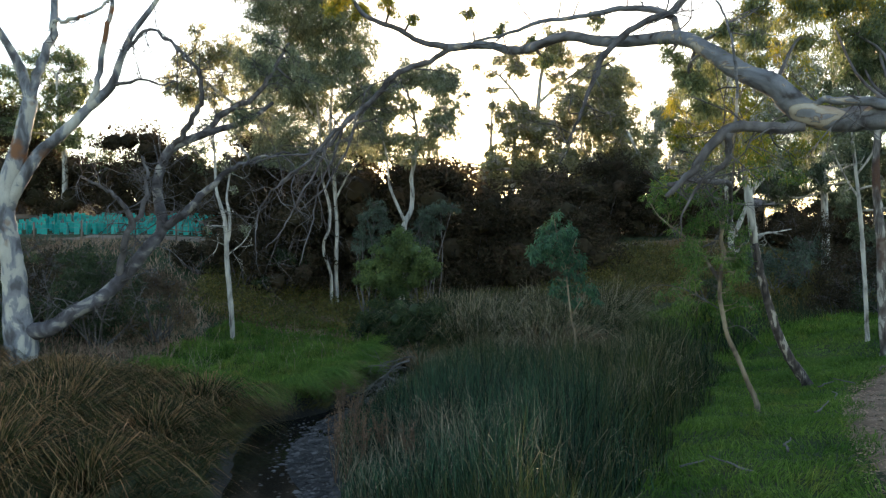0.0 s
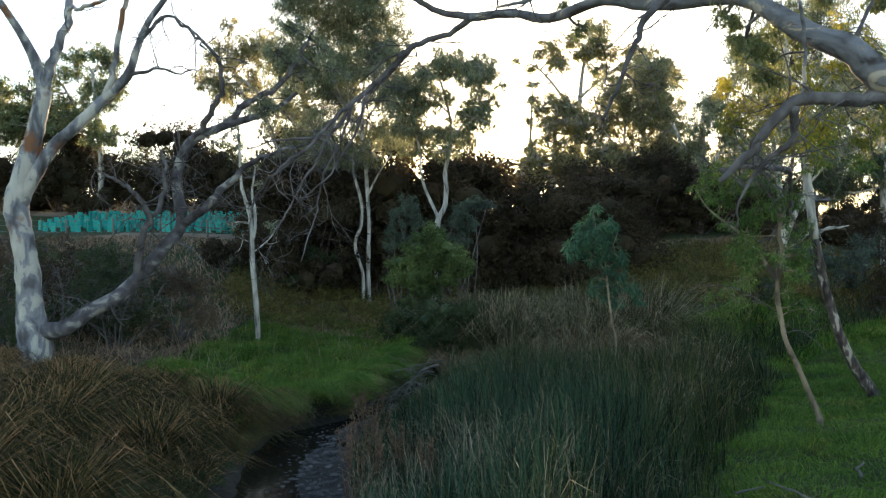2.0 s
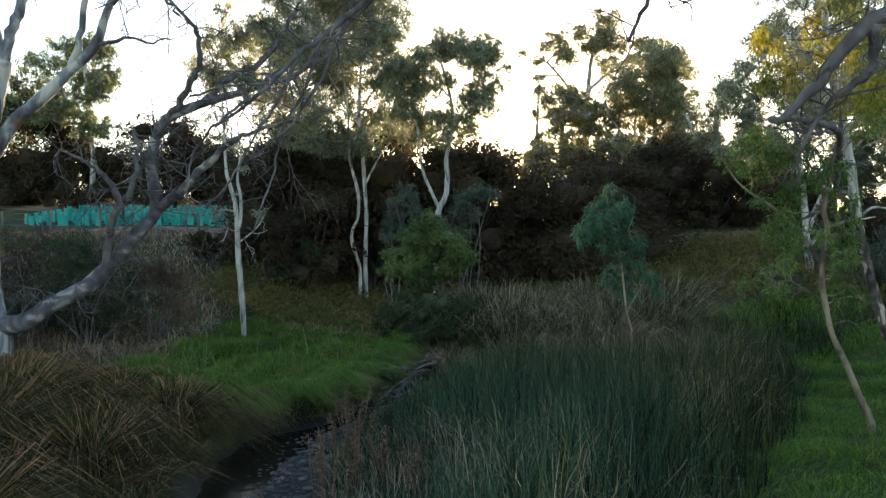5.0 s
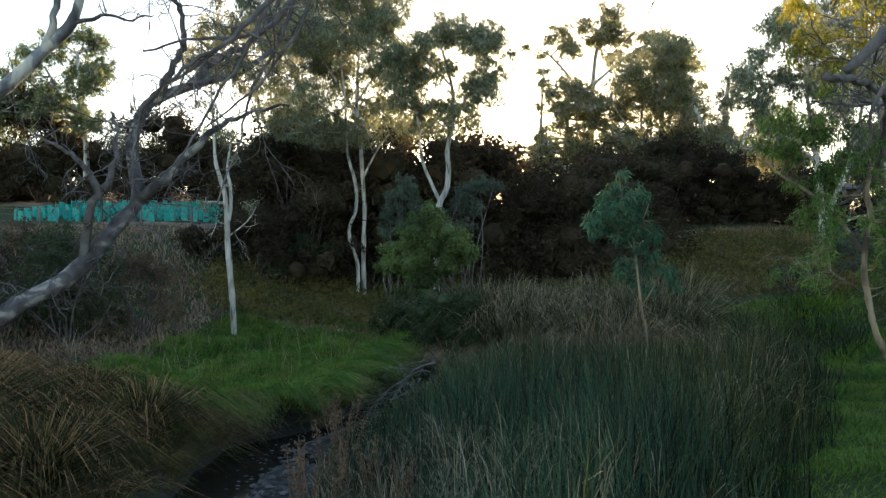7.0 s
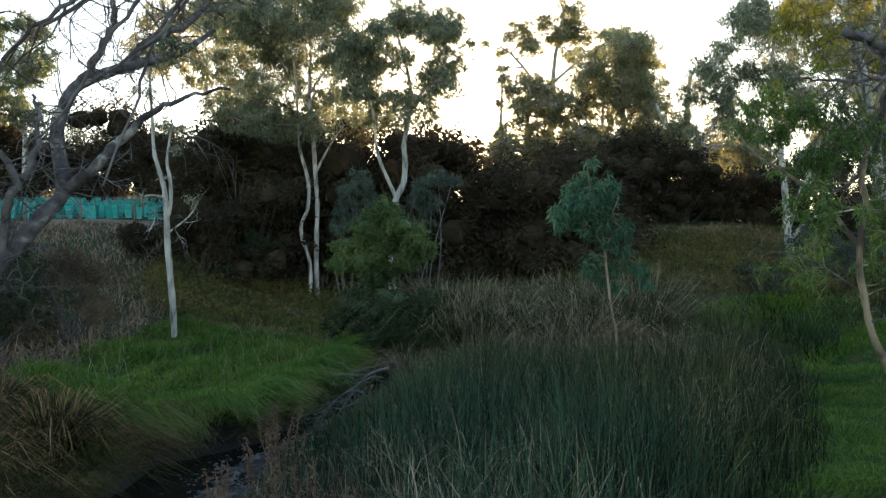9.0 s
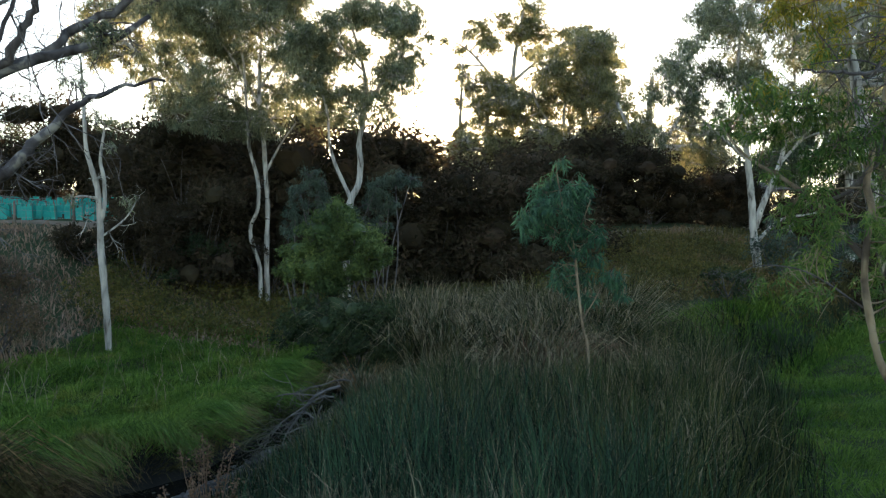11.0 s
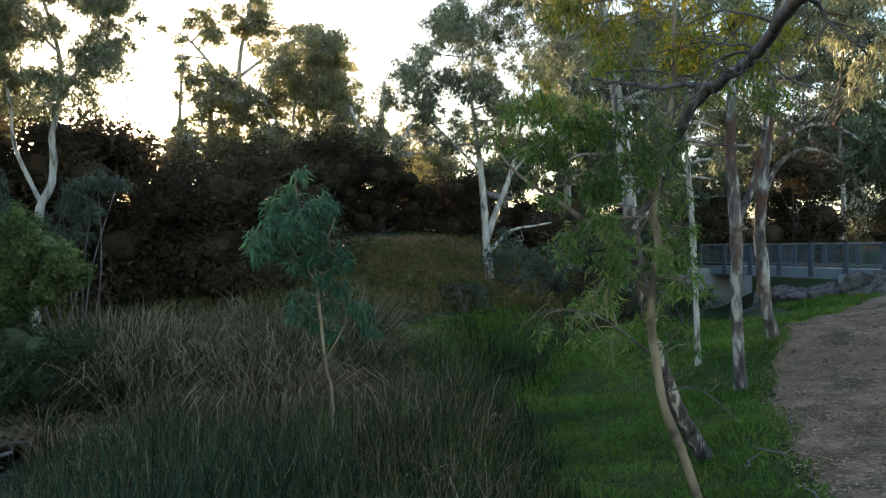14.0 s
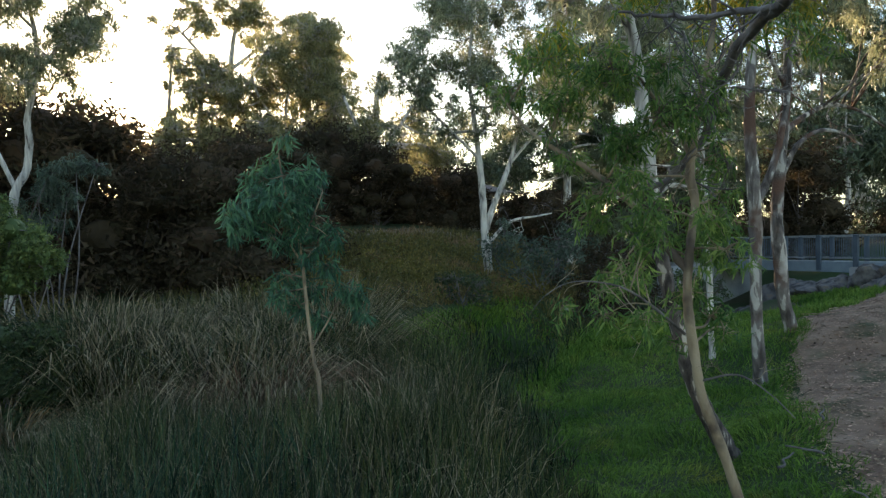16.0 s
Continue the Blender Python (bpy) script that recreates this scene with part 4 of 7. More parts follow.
clumps += [(6.5, 15.4, 4.9, 0.2), (6.1, 15.6, 5.2, 0.2), (6.9, 15.3, 5.1, 0.22), (5.7, 15.7, 4.8, 0.18), (6.4, 15.4, 5.6, 0.22), (7.2, 15.7, 4.8, 0.2), (7.3, 15.8, 5.4, 0.2), (6.9, 15.5, 5.9, 0.22), (5.8, 15.9, 5.6, 0.2), (6.3, 15.6, 6.2, 0.2), (7.6, 15.6, 4.5, 0.16), (6.7, 15.2, 4.5, 0.16), (8.0, 15.6, 5.0, 0.2), (7.9, 15.4, 5.8, 0.2), (8.5, 15.8, 5.4, 0.2), (5.4, 15.6, 5.3, 0.18), (5.3, 15.8, 5.9, 0.18), (7.4, 15.5, 6.3, 0.2)]
gum_tree("tan_gum", axis, limbs, clumps, BARK_TAN, HANGING_LEAF, "leaning young gum with smooth tan bark and hanging leaves", top=(4.8, SUNLIT_LEAF), kite=True, seed=16, dark=(1, 3), cover=1.0, grow=2.05, depth=0.5, leaf_len=0.12, leaf_w=0.018, droop=0.9, spread=0.75, sides=11, dead=16, dead_len=0.6, twig_r=0.006, fill=0.3)

axis = [(9.52, 18.50, -0.45, 0.135), (9.35, 18.50, -0.12, 0.124), (8.99, 18.50, 0.41, 0.114), (8.68, 18.50, 1.08, 0.105), (8.36, 18.50, 2.18, 0.096), (8.15, 18.50, 3.13, 0.095), (8.04, 18.50, 4.08, 0.095), (7.91, 18.50, 4.94, 0.087), (7.74, 18.50, 5.71, 0.078), (7.60, 18.50, 6.48, 0.070), (7.53, 18.50, 7.48, 0.054), (7.42, 18.50, 8.39, 0.031)]
limbs = []
limbs.append([(7.87, 18.50, 5.25, 0.047), (7.50, 18.50, 5.77, 0.039), (7.14, 18.50, 6.19, 0.031), (6.79, 18.50, 6.75, 0.023)])
limbs.append([(7.76, 18.50, 5.64, 0.047), (8.17, 18.50, 6.23, 0.040), (8.66, 18.50, 6.85, 0.032), (9.07, 18.50, 7.64, 0.025)])
limbs.append([(8.13, 18.50, 3.13, 0.032), (8.45, 18.50, 3.38, 0.024), (8.85, 18.50, 3.34, 0.016)])
clumps = []
clumps += [(8.36, 18.50, 5.13, 0.288), (8.76, 18.50, 5.73, 0.308), (9.17, 18.50, 6.18, 0.312), (8.16, 18.50, 5.75, 0.270), (8.56, 18.50, 6.28, 0.290), (7.78, 18.50, 6.03, 0.282), (7.32, 18.50, 5.52, 0.262), (6.96, 18.50, 6.02, 0.289), (7.51, 18.50, 6.54, 0.341), (8.27, 18.50, 6.88, 0.351), (9.07, 18.50, 6.91, 0.360), (6.96, 18.50, 6.85, 0.335)]
clumps += [(7.88, 18.50, 7.54, 0.393), (8.76, 18.50, 7.68, 0.405), (9.58, 18.50, 5.81, 0.233), (8.96, 18.50, 5.02, 0.212), (7.97, 18.50, 5.34, 0.205), (9.48, 18.50, 6.55, 0.282)]
limbs.insert(0, axis[5:])
gum_tree("flaking_gum", axis[:6], limbs, clumps, BARK_SPOT, GUM_LEAF, "leaning gum with flaking dark bark and sunlit yellow leaves", top=(7.2, SUNLIT_LEAF), kite=True, limb_bark=BARK_WHITE, seed=17, cover=0.85, grow=1.6, depth=0.9, leaf_len=0.15, leaf_w=0.026, droop=0.9, spread=0.65, sides=12, rough=0.05, twig_r=0.02, sub=0.42, fill=0.5)

axis = [(13.47, 22.00, -0.20, 0.150), (13.40, 22.00, 0.73, 0.127), (13.34, 22.00, 1.89, 0.115), (13.35, 22.00, 2.93, 0.127), (13.29, 22.00, 3.85, 0.127), (13.21, 22.00, 4.76, 0.109), (13.21, 22.00, 5.68, 0.098), (13.29, 22.00, 6.73, 0.088), (13.21, 22.00, 7.75, 0.076), (13.12, 22.00, 9.00, 0.055), (13.04, 22.00, 10.14, 0.032)]
limbs = []
limbs.append([(13.35, 22.00, 3.39, 0.088), (13.68, 22.00, 3.91, 0.077), (13.95, 22.00, 4.56, 0.067), (14.17, 22.00, 5.39, 0.056), (14.26, 22.00, 6.22, 0.045), (14.55, 22.00, 7.08, 0.033)])
limbs.append([(13.23, 22.00, 6.26, 0.055), (13.02, 22.00, 6.82, 0.043), (12.73, 22.00, 7.36, 0.032), (12.45, 22.00, 8.12, 0.021)])
clumps = []
clumps += [(13.32, 22.00, 7.42, 0.346), (12.74, 22.00, 7.70, 0.386), (13.63, 22.00, 8.03, 0.418), (13.03, 22.00, 8.65, 0.458), (13.93, 22.00, 7.13, 0.280), (12.59, 22.00, 7.00, 0.249), (14.71, 22.00, 7.33, 0.309), (14.24, 22.00, 7.99, 0.424), (15.03, 22.00, 8.32, 0.480), (13.63, 22.00, 9.31, 0.534), (12.31, 22.00, 8.44, 0.450), (14.72, 22.00, 9.35, 0.548)]
gum_tree("straight_gum", axis, limbs, clumps, BARK_MOTTLE, GUM_LEAF, "upright gum with peeling brown and cream bark", seed=18, cover=1.1, depth=1.0, leaf_len=0.2, leaf_w=0.035, droop=1.1, sides=12, rough=0.05, dead=14, dead_len=1.0, sub=0.68, fill=0.7)

axis = [(16.28, 23.90, 0.69, 0.162), (16.03, 23.90, 1.40, 0.148), (15.93, 23.90, 2.41, 0.161), (15.84, 23.90, 3.14, 0.133), (15.92, 23.90, 4.15, 0.133), (16.03, 23.90, 5.09, 0.121), (16.16, 23.90, 6.04, 0.109), (16.20, 23.90, 7.12, 0.097), (16.35, 23.90, 8.22, 0.085), (16.50, 23.90, 9.59, 0.061), (16.36, 23.90, 10.93, 0.037)]
limbs = []
limbs.append([(16.01, 23.90, 5.16, 0.073), (17.12, 24.30, 5.67, 0.063), (18.36, 24.60, 6.08, 0.052), (19.76, 24.90, 6.04, 0.041), (20.86, 25.10, 5.74, 0.028)])
limbs.append([(15.90, 23.90, 4.02, 0.072), (16.42, 23.90, 4.84, 0.061), (17.06, 23.90, 5.25, 0.049), (17.81, 23.90, 5.28, 0.038), (18.58, 23.90, 4.99, 0.025)])
limbs.append([(16.16, 23.90, 6.18, 0.061), (15.63, 23.90, 6.94, 0.048), (15.46, 23.90, 7.73, 0.036), (15.29, 23.90, 8.50, 0.024)])
clumps = []
clumps += [(16.71, 23.90, 8.39, 0.491), (17.45, 23.90, 7.92, 0.498), (18.21, 23.90, 8.56, 0.561), (19.40, 23.90, 8.26, 0.632), (17.83, 23.90, 9.35, 0.669), (19.40, 23.90, 9.55, 0.718), (16.53, 23.90, 9.60, 0.597), (18.59, 23.90, 7.47, 0.453), (19.80, 23.90, 7.28, 0.521), (17.07, 23.90, 7.06, 0.329), (18.20, 23.90, 6.73, 0.337)]
gum_tree("bank_gum", axis, limbs, clumps, BARK_MOTTLE, GUM_LEAF, "gum with a grey and white trunk beside the path", seed=19, cover=1.1, depth=1.0, leaf_len=0.22, leaf_w=0.04, droop=1.0, sides=12, dead=24, dead_len=1.4, twig_r=0.022, sub=0.68, fill=0.7)

axis = [(14.14, 24.10, 0.07, 0.079), (14.11, 24.10, 0.89, 0.070), (14.06, 24.10, 1.94, 0.070), (13.99, 24.10, 3.17, 0.070), (13.89, 24.10, 4.40, 0.061), (13.76, 24.10, 5.63, 0.053), (13.66, 24.10, 6.85, 0.035)]
limbs = []
limbs.append([(13.87, 24.10, 4.57, 0.044), (13.51, 24.10, 5.10, 0.035), (13.15, 24.10, 5.80, 0.026)])
limbs.append([(13.80, 24.10, 5.27, 0.035), (14.32, 24.10, 5.98, 0.035), (14.60, 24.10, 6.86, 0.026)])
clumps = []
clumps += [(13.52, 24.10, 6.68, 0.420), (14.06, 24.10, 7.20, 0.421), (13.15, 24.10, 5.97, 0.350), (14.41, 24.10, 6.50, 0.386), (13.70, 24.10, 7.73, 0.421), (14.59, 24.10, 4.92, 0.281), (13.33, 24.10, 4.75, 0.245)]
gum_tree("thin_white_gum", axis, limbs, clumps, BARK_WHITE, GUM_LEAF, "thin young gum with a white trunk in grass", seed=20, depth=0.7, leaf_len=0.18, leaf_w=0.035, sides=8, sub=0.7, fill=0.6)

axis = [(15.22, 37.10, 1.72, 0.171), (15.13, 37.10, 2.52, 0.171), (15.04, 37.10, 3.48, 0.137), (15.00, 37.10, 4.34, 0.137), (14.90, 37.10, 5.40, 0.120), (14.77, 37.10, 6.46, 0.102), (14.58, 37.10, 7.73, 0.085), (14.44, 37.10, 8.99, 0.068), (14.54, 37.10, 10.28, 0.051), (14.64, 37.10, 11.56, 0.034)]
limbs = []
limbs.append([(15.13, 37.10, 3.27, 0.120), (15.43, 37.10, 4.13, 0.120), (15.82, 37.10, 5.00, 0.104), (16.16, 37.10, 5.87, 0.087), (16.51, 37.10, 7.19, 0.070), (16.72, 37.10, 8.73, 0.052), (16.70, 37.10, 10.04, 0.035)])
limbs.append([(15.18, 37.10, 2.67, 0.069), (15.69, 37.10, 3.23, 0.069), (16.30, 37.10, 3.62, 0.052), (17.17, 37.10, 3.76, 0.035), (17.94, 37.10, 3.90, 0.027)])
limbs.append([(14.86, 37.10, 5.83, 0.068), (13.69, 37.10, 6.84, 0.050), (12.56, 37.10, 7.82, 0.050), (11.79, 37.10, 8.59, 0.033)])
limbs.append([(16.06, 37.10, 5.65, 0.052), (17.31, 37.10, 7.01, 0.053), (18.34, 37.10, 8.18, 0.036), (18.87, 37.10, 9.33, 0.036)])
clumps = []
clumps += [(11.46, 37.10, 9.07, 0.490), (12.12, 37.10, 9.64, 0.453), (11.24, 37.10, 8.44, 0.366), (12.79, 37.10, 8.87, 0.498), (13.71, 37.10, 10.62, 0.715), (14.64, 37.10, 11.56, 0.808), (15.60, 37.10, 11.02, 0.775), (16.58, 37.10, 11.56, 0.785), (13.48, 37.10, 11.44, 0.629), (14.87, 37.10, 9.67, 0.725), (16.32, 37.10, 9.57, 0.695), (17.33, 37.10, 10.54, 0.748)]
clumps += [(14.16, 37.10, 8.34, 0.634), (15.59, 37.10, 8.01, 0.646), (17.07, 37.10, 8.32, 0.658), (13.01, 37.10, 7.43, 0.541), (12.34, 37.10, 8.01, 0.413), (18.09, 37.10, 9.50, 0.666), (18.61, 37.10, 11.33, 0.760), (17.59, 37.10, 12.10, 0.751), (14.86, 37.10, 6.89, 0.427), (13.69, 37.10, 7.05, 0.420), (16.56, 37.10, 6.98, 0.480), (17.82, 37.10, 7.26, 0.531)]
clumps += [(14.65, 37.10, 12.84, 0.851), (16.59, 37.10, 13.30, 0.959), (12.79, 37.10, 10.32, 0.415), (19.13, 37.10, 8.23, 0.585), (11.89, 37.10, 6.95, 0.369), (13.47, 37.10, 9.34, 0.503)]
gum_tree("lone_gum", axis, limbs, clumps, BARK_WHITE, GUM_LEAF, "broad gum with a pale trunk forking near the ground", seed=21, cover=1.15, grow=1.9, depth=1.8, leaf_len=0.18, leaf_w=0.042, sides=9, twig_r=0.03, dead=12, dead_len=1.5, sub=0.42, fill=0.6)

axis = [(4.14, 20.10, 0.70, 0.027), (4.07, 20.10, 1.07, 0.024), (4.00, 20.10, 1.58, 0.022), (3.95, 20.10, 2.05, 0.022), (3.91, 20.10, 2.44, 0.019), (3.83, 20.10, 2.83, 0.016), (3.72, 20.10, 3.22, 0.014), (3.64, 20.10, 3.60, 0.011), (3.60, 20.10, 3.91, 0.008)]
limbs = []
limbs.append([(3.92, 20.10, 2.37, 0.014), (3.67, 20.10, 2.72, 0.011), (3.40, 20.10, 2.91, 0.008), (3.14, 20.10, 2.99, 0.005)])
limbs.append([(3.89, 20.10, 2.60, 0.011), (4.07, 20.10, 2.99, 0.011), (4.19, 20.10, 3.30, 0.008)])
limbs.append([(4.03, 20.10, 1.27, 0.011), (4.27, 20.10, 1.65, 0.011), (4.43, 20.10, 1.96, 0.008), (4.60, 20.10, 2.19, 0.006)])
clumps = []
clumps += [(3.64, 20.10, 3.68, 0.169), (3.48, 20.10, 3.45, 0.199), (3.83, 20.10, 3.53, 0.202), (3.25, 20.10, 3.21, 0.197), (3.64, 20.10, 3.14, 0.216), (4.03, 20.10, 3.22, 0.203), (3.04, 20.10, 3.10, 0.151), (4.19, 20.10, 2.91, 0.173), (3.44, 20.10, 2.91, 0.153), (3.83, 20.10, 2.83, 0.155), (3.64, 20.10, 3.91, 0.092), (3.25, 20.10, 2.91, 0.106)]
clumps += [(4.07, 20.10, 3.46, 0.125), (3.79, 20.10, 2.21, 0.139), (4.11, 20.10, 2.05, 0.157), (4.44, 20.10, 2.04, 0.158), (4.60, 20.10, 1.80, 0.127), (3.95, 20.10, 1.82, 0.125), (4.27, 20.10, 1.65, 0.126), (3.63, 20.10, 1.99, 0.108), (4.35, 20.10, 2.36, 0.111), (4.27, 20.10, 2.67, 0.110), (2.97, 20.10, 2.83, 0.090), (3.95, 20.10, 2.52, 0.125)]
clumps += [(4.19, 20.10, 2.32, 0.094), (3.83, 20.10, 2.64, 0.109), (4.36, 20.10, 2.83, 0.111), (3.14, 20.10, 2.72, 0.076), (3.48, 20.10, 2.68, 0.077)]
gum_tree("weeping_sapling", axis, limbs, clumps, BARK_TAN, BLUE_LEAF, "weeping sapling with blue-green leaves among reeds", kite=True, seed=22, cover=2.0, grow=1.65, depth=0.4, leaf_len=0.17, leaf_w=0.024, droop=1.1, spread=0.65, sides=8, twig_r=0.006)


def bush(name, clumps, leaf, label, seed, bark=BARK_DARK, cover=2.0, grow=1.25, fine=True, leaf_len=0.12, leaf_w=0.045, depth=0.8, droop=0.2, spread=0.9, sub=0.6, group="", category="shrub", stems=5, core=0.0, kite=False):
    """A many-stemmed shrub: stems from one foot into the clumps of its crown."""
    rng = np.random.default_rng(seed)
    c = np.array(clumps)
    foot = spot(c[:, 0].mean(), c[:, 1].mean())
    root = thing(name, foot, label, category, group)
    at, middles = clump_points(clumps, cover, leaf_len * leaf_w, rng, depth, sub, 0.85, grow)
    keep = at[:, 2] > height(at[:, 0], at[:, 1]) - 0.05
    part("crown", *leaves(at[keep], leaf_len, leaf_w, rng, droop, spread, kite), leaf, root, smooth=False)["kind"] = "stuff"
    twigs = Soup()
    for k, (m, mids) in enumerate(middles):
        a = np.array(foot) + [*rng.normal(0, 0.15, 2), -0.1]
        b = (a + m) / 2 + rng.normal(0, 0.06, 3) * np.linalg.norm(m - a) * [1, 1, 0.3]
        row = [(*a, 0.03), (*b, 0.02), (*m, 0.012)]
        if k < stems:
            part("stem", *tube(row, 6, 4), bark, root)
        else:
            twigs.add(*tube(row, 5, 3))
        for q in mids if fine else ():
            twigs.add(*tube([(*m, 0.018), *[(*((m + q) / 2 + rng.normal(0, 0.05, 3)), 0.012)], (*q, 0.006)], 3, 2))
    part("branchwork", *twigs.out(), bark, root)["kind"] = "stuff"
    if core:
        bm = bmesh.new()
        for k, (m, mids) in enumerate(middles):
            made = bmesh.ops.create_icosphere(bm, subdivisions=2, radius=clumps[k][3] * core)["verts"]
            for v in made:
                v.co = v.co * (1 + 0.35 * noise.noise(v.co * 2.5 + Vector((k, seed, 0)))) + Vector(m)
        bm.verts.index_update()
        v, f = np.array([q.co for q in bm.verts]), np.array([[k.index for k in q.verts] for q in bm.faces])
        bm.free()
        part("inner_foliage", v, [f], leaf, root, smooth=False)["kind"] = "stuff"
    return root


bush("round_shrub", [(-0.38, 28.40, 3.29, 0.437), (-0.81, 28.40, 2.96, 0.471), (0.12, 28.40, 2.95, 0.470), (-1.40, 28.40, 2.45, 0.437), (-0.39, 28.40, 2.45, 0.605), (0.54, 28.40, 2.45, 0.470), (-0.98, 28.40, 1.95, 0.538), (0.12, 28.40, 1.94, 0.537), (0.87, 28.40, 2.28, 0.235), (-1.57, 28.40, 1.95, 0.336), (-0.38, 28.40, 3.63, 0.269)], GREEN_LEAF, "rounded fresh green shrub at the creek's edge", 31, cover=3.4, grow=1.5, leaf_len=0.10, leaf_w=0.04, depth=0.7, core=0.55)
bush("low_shrub", [(-0.38, 28.00, 0.96, 0.595), (-1.04, 28.00, 0.80, 0.529), (0.28, 28.00, 0.79, 0.562), (-1.54, 28.00, 0.30, 0.463), (-0.55, 28.00, 0.14, 0.595), (0.61, 28.00, 0.30, 0.496), (-0.05, 28.00, -0.20, 0.496), (-0.88, 28.00, -0.36, 0.430), (0.94, 28.00, 0.96, 0.330), (0.94, 28.00, -0.20, 0.330)], DEEP_LEAF, "low dark green shrub overhanging the creek", 32, cover=2.2, grow=1.5, leaf_len=0.10, leaf_w=0.04, depth=0.7, core=0.55)
bush("low_shrub", [(0.1, 25.6, 1.05, 0.42), (-0.45, 25.7, 0.75, 0.40), (0.65, 25.5, 0.8, 0.42), (0.2, 25.4, 0.3, 0.5), (-0.5, 25.5, 0.1, 0.42), (0.9, 25.6, 0.2, 0.42), (0.3, 25.2, -0.3, 0.4), (1.1, 25.8, 0.75, 0.3)], DEEP_LEAF, "low dark green shrub overhanging the creek", 35, cover=2.4, grow=1.4, leaf_len=0.09, leaf_w=0.035, depth=0.4, core=0.5)
bush("grey_shrub", [(-1.41, 33.00, 4.85, 0.359), (-1.72, 33.00, 4.25, 0.439), (-1.22, 33.00, 4.05, 0.439), (-1.92, 33.00, 3.55, 0.399), (-1.42, 33.00, 3.35, 0.439), (-2.12, 33.00, 3.06, 0.319), (-1.02, 33.00, 4.65, 0.279)], GREY_LEAF, "grey-green shrub with long narrow leaves", 33, cover=2.0, grow=1.25, leaf_len=0.16, leaf_w=0.03, depth=0.5, droop=0.8, spread=0.6)
bush("grey_shrub", [(0.68, 33.60, 4.48, 0.447), (1.29, 33.60, 4.68, 0.406), (1.80, 33.60, 4.78, 0.284), (0.38, 33.60, 3.98, 0.447), (1.09, 33.60, 3.97, 0.406), (0.17, 33.60, 3.37, 0.407), (0.78, 33.60, 3.36, 0.366), (-0.13, 33.60, 3.06, 0.366)], GREY_LEAF, "grey-green shrub with long narrow leaves", 34, cover=2.0, grow=1.25, leaf_len=0.16, leaf_w=0.03, depth=0.5, droop=0.8, spread=0.6)

# ---- the dark thicket on the far bank ----
def thicket_bush(seed, w, h):
    rng = np.random.default_rng(seed)
    clumps = []
    for k in range(18):
        a, s = rng.uniform(0, 2 * np.pi), rng.uniform(0.1, 1) ** 0.5
        z = h * rng.uniform(0.1, 0.92)
        r = w * (1.05 - 0.55 * z / h)
        clumps.append((r * s * math.cos(a), 60 + r * s * math.sin(a) * 0.7, z, 0.34 * w + 0.1))
    root = bush("thicket_bush", [(x, y, z + spot(x, y)[2], r) for x, y, z, r in clumps], WATTLE_LEAF, "dense dark wattle thicket bush on the far bank", seed, cover=0.72, grow=1.5, sub=0.9, core=0.5, fine=False, leaf_len=0.25, leaf_w=0.085, depth=0.2, droop=0.1, spread=1.0, group="far bank thicket")
    return root


TEMPLATES = [thicket_bush(40 + i, 2.5, h) for i, h in enumerate((4.7, 4.2, 5.1))]
ROW = [(12.5, 49.5, 0.82), (-8.6, 43.0, 1.0), (-6.8, 40.5, 1.12), (-4.6, 41.5, 1.22), (-2.2, 40.8, 1.18), (0.4, 40.5, 1.15), (2.8, 39.8, 1.15), (5.2, 39.6, 1.05), (7.4, 40.4, 1.0), (-8.0, 46, 1.2), (-3.6, 45, 1.3), (1.6, 43.8, 1.15), (5.8, 44, 1.0), (8.6, 45.5, 0.95)]
ROW += [(9.3, 48.6, 0.8), (7.0, 47.4, 0.8), (10.6, 48.5, 0.82), (15, 49, 0.82), (17.5, 50, 0.8), (19.6, 50, 0.74), (13.2, 51.5, 0.84), (16.2, 52, 0.85), (-5.8, 46.5, 1.25), (21.2, 51.5, 0.62), (24.6, 52.5, 0.85), (27.5, 50, 0.8), (-5.5, 37.8, 0.6), (26, 52, 0.9), (34, 47, 1.0), (38.5, 44, 1.1), (43, 41, 1.1), (30, 56, 1.1), (35, 54, 1.1), (-0.8, 45.5, 1.1), (3.8, 46.5, 1.05)]
ROW += [(8.6, 53.5, 0.7), (11.6, 54.5, 0.72), (14.8, 55.2, 0.72), (18.0, 55.5, 0.66), (28.5, 58, 0.85), (32.5, 51.5, 0.9), (36.5, 49, 0.9), (40.5, 47, 0.9)]
ROW += [(-37 + 2.7 * k, 57.0 + 0.8 * (k % 2), 1.0 + 0.12 * (k % 3)) for k in range(11)]
rng = np.random.default_rng(77)
for i, (x, y, s) in enumerate(ROW):
    s *= 1.12 if y < 47 and -10 < x < -1 else 1.0
    t = TEMPLATES[i % 3]
    m = Matrix.Translation(spot(x, y, -0.1)) @ Matrix.Rotation(rng.uniform(0, 6.28), 4, "Z") @ Matrix.Diagonal((s, s, s * rng.uniform(0.8, 1.08), 1))
    if i < 3:
        t.matrix_basis = m
    else:
        copy_thing(t, m)

# ---- far gums against the sky ----
axis = [(11.92, 76.00, 7.83, 0.343), (12.18, 76.00, 11.75, 0.294), (12.34, 76.00, 15.18, 0.245), (12.54, 76.00, 18.12, 0.196), (12.94, 76.00, 20.57, 0.147), (13.44, 76.00, 23.01, 0.098)]
limbs = []
limbs.append([(12.29, 76.00, 14.20, 0.147), (10.49, 76.00, 17.15, 0.147), (8.78, 76.00, 19.12, 0.098), (7.56, 76.00, 19.87, 0.049)])
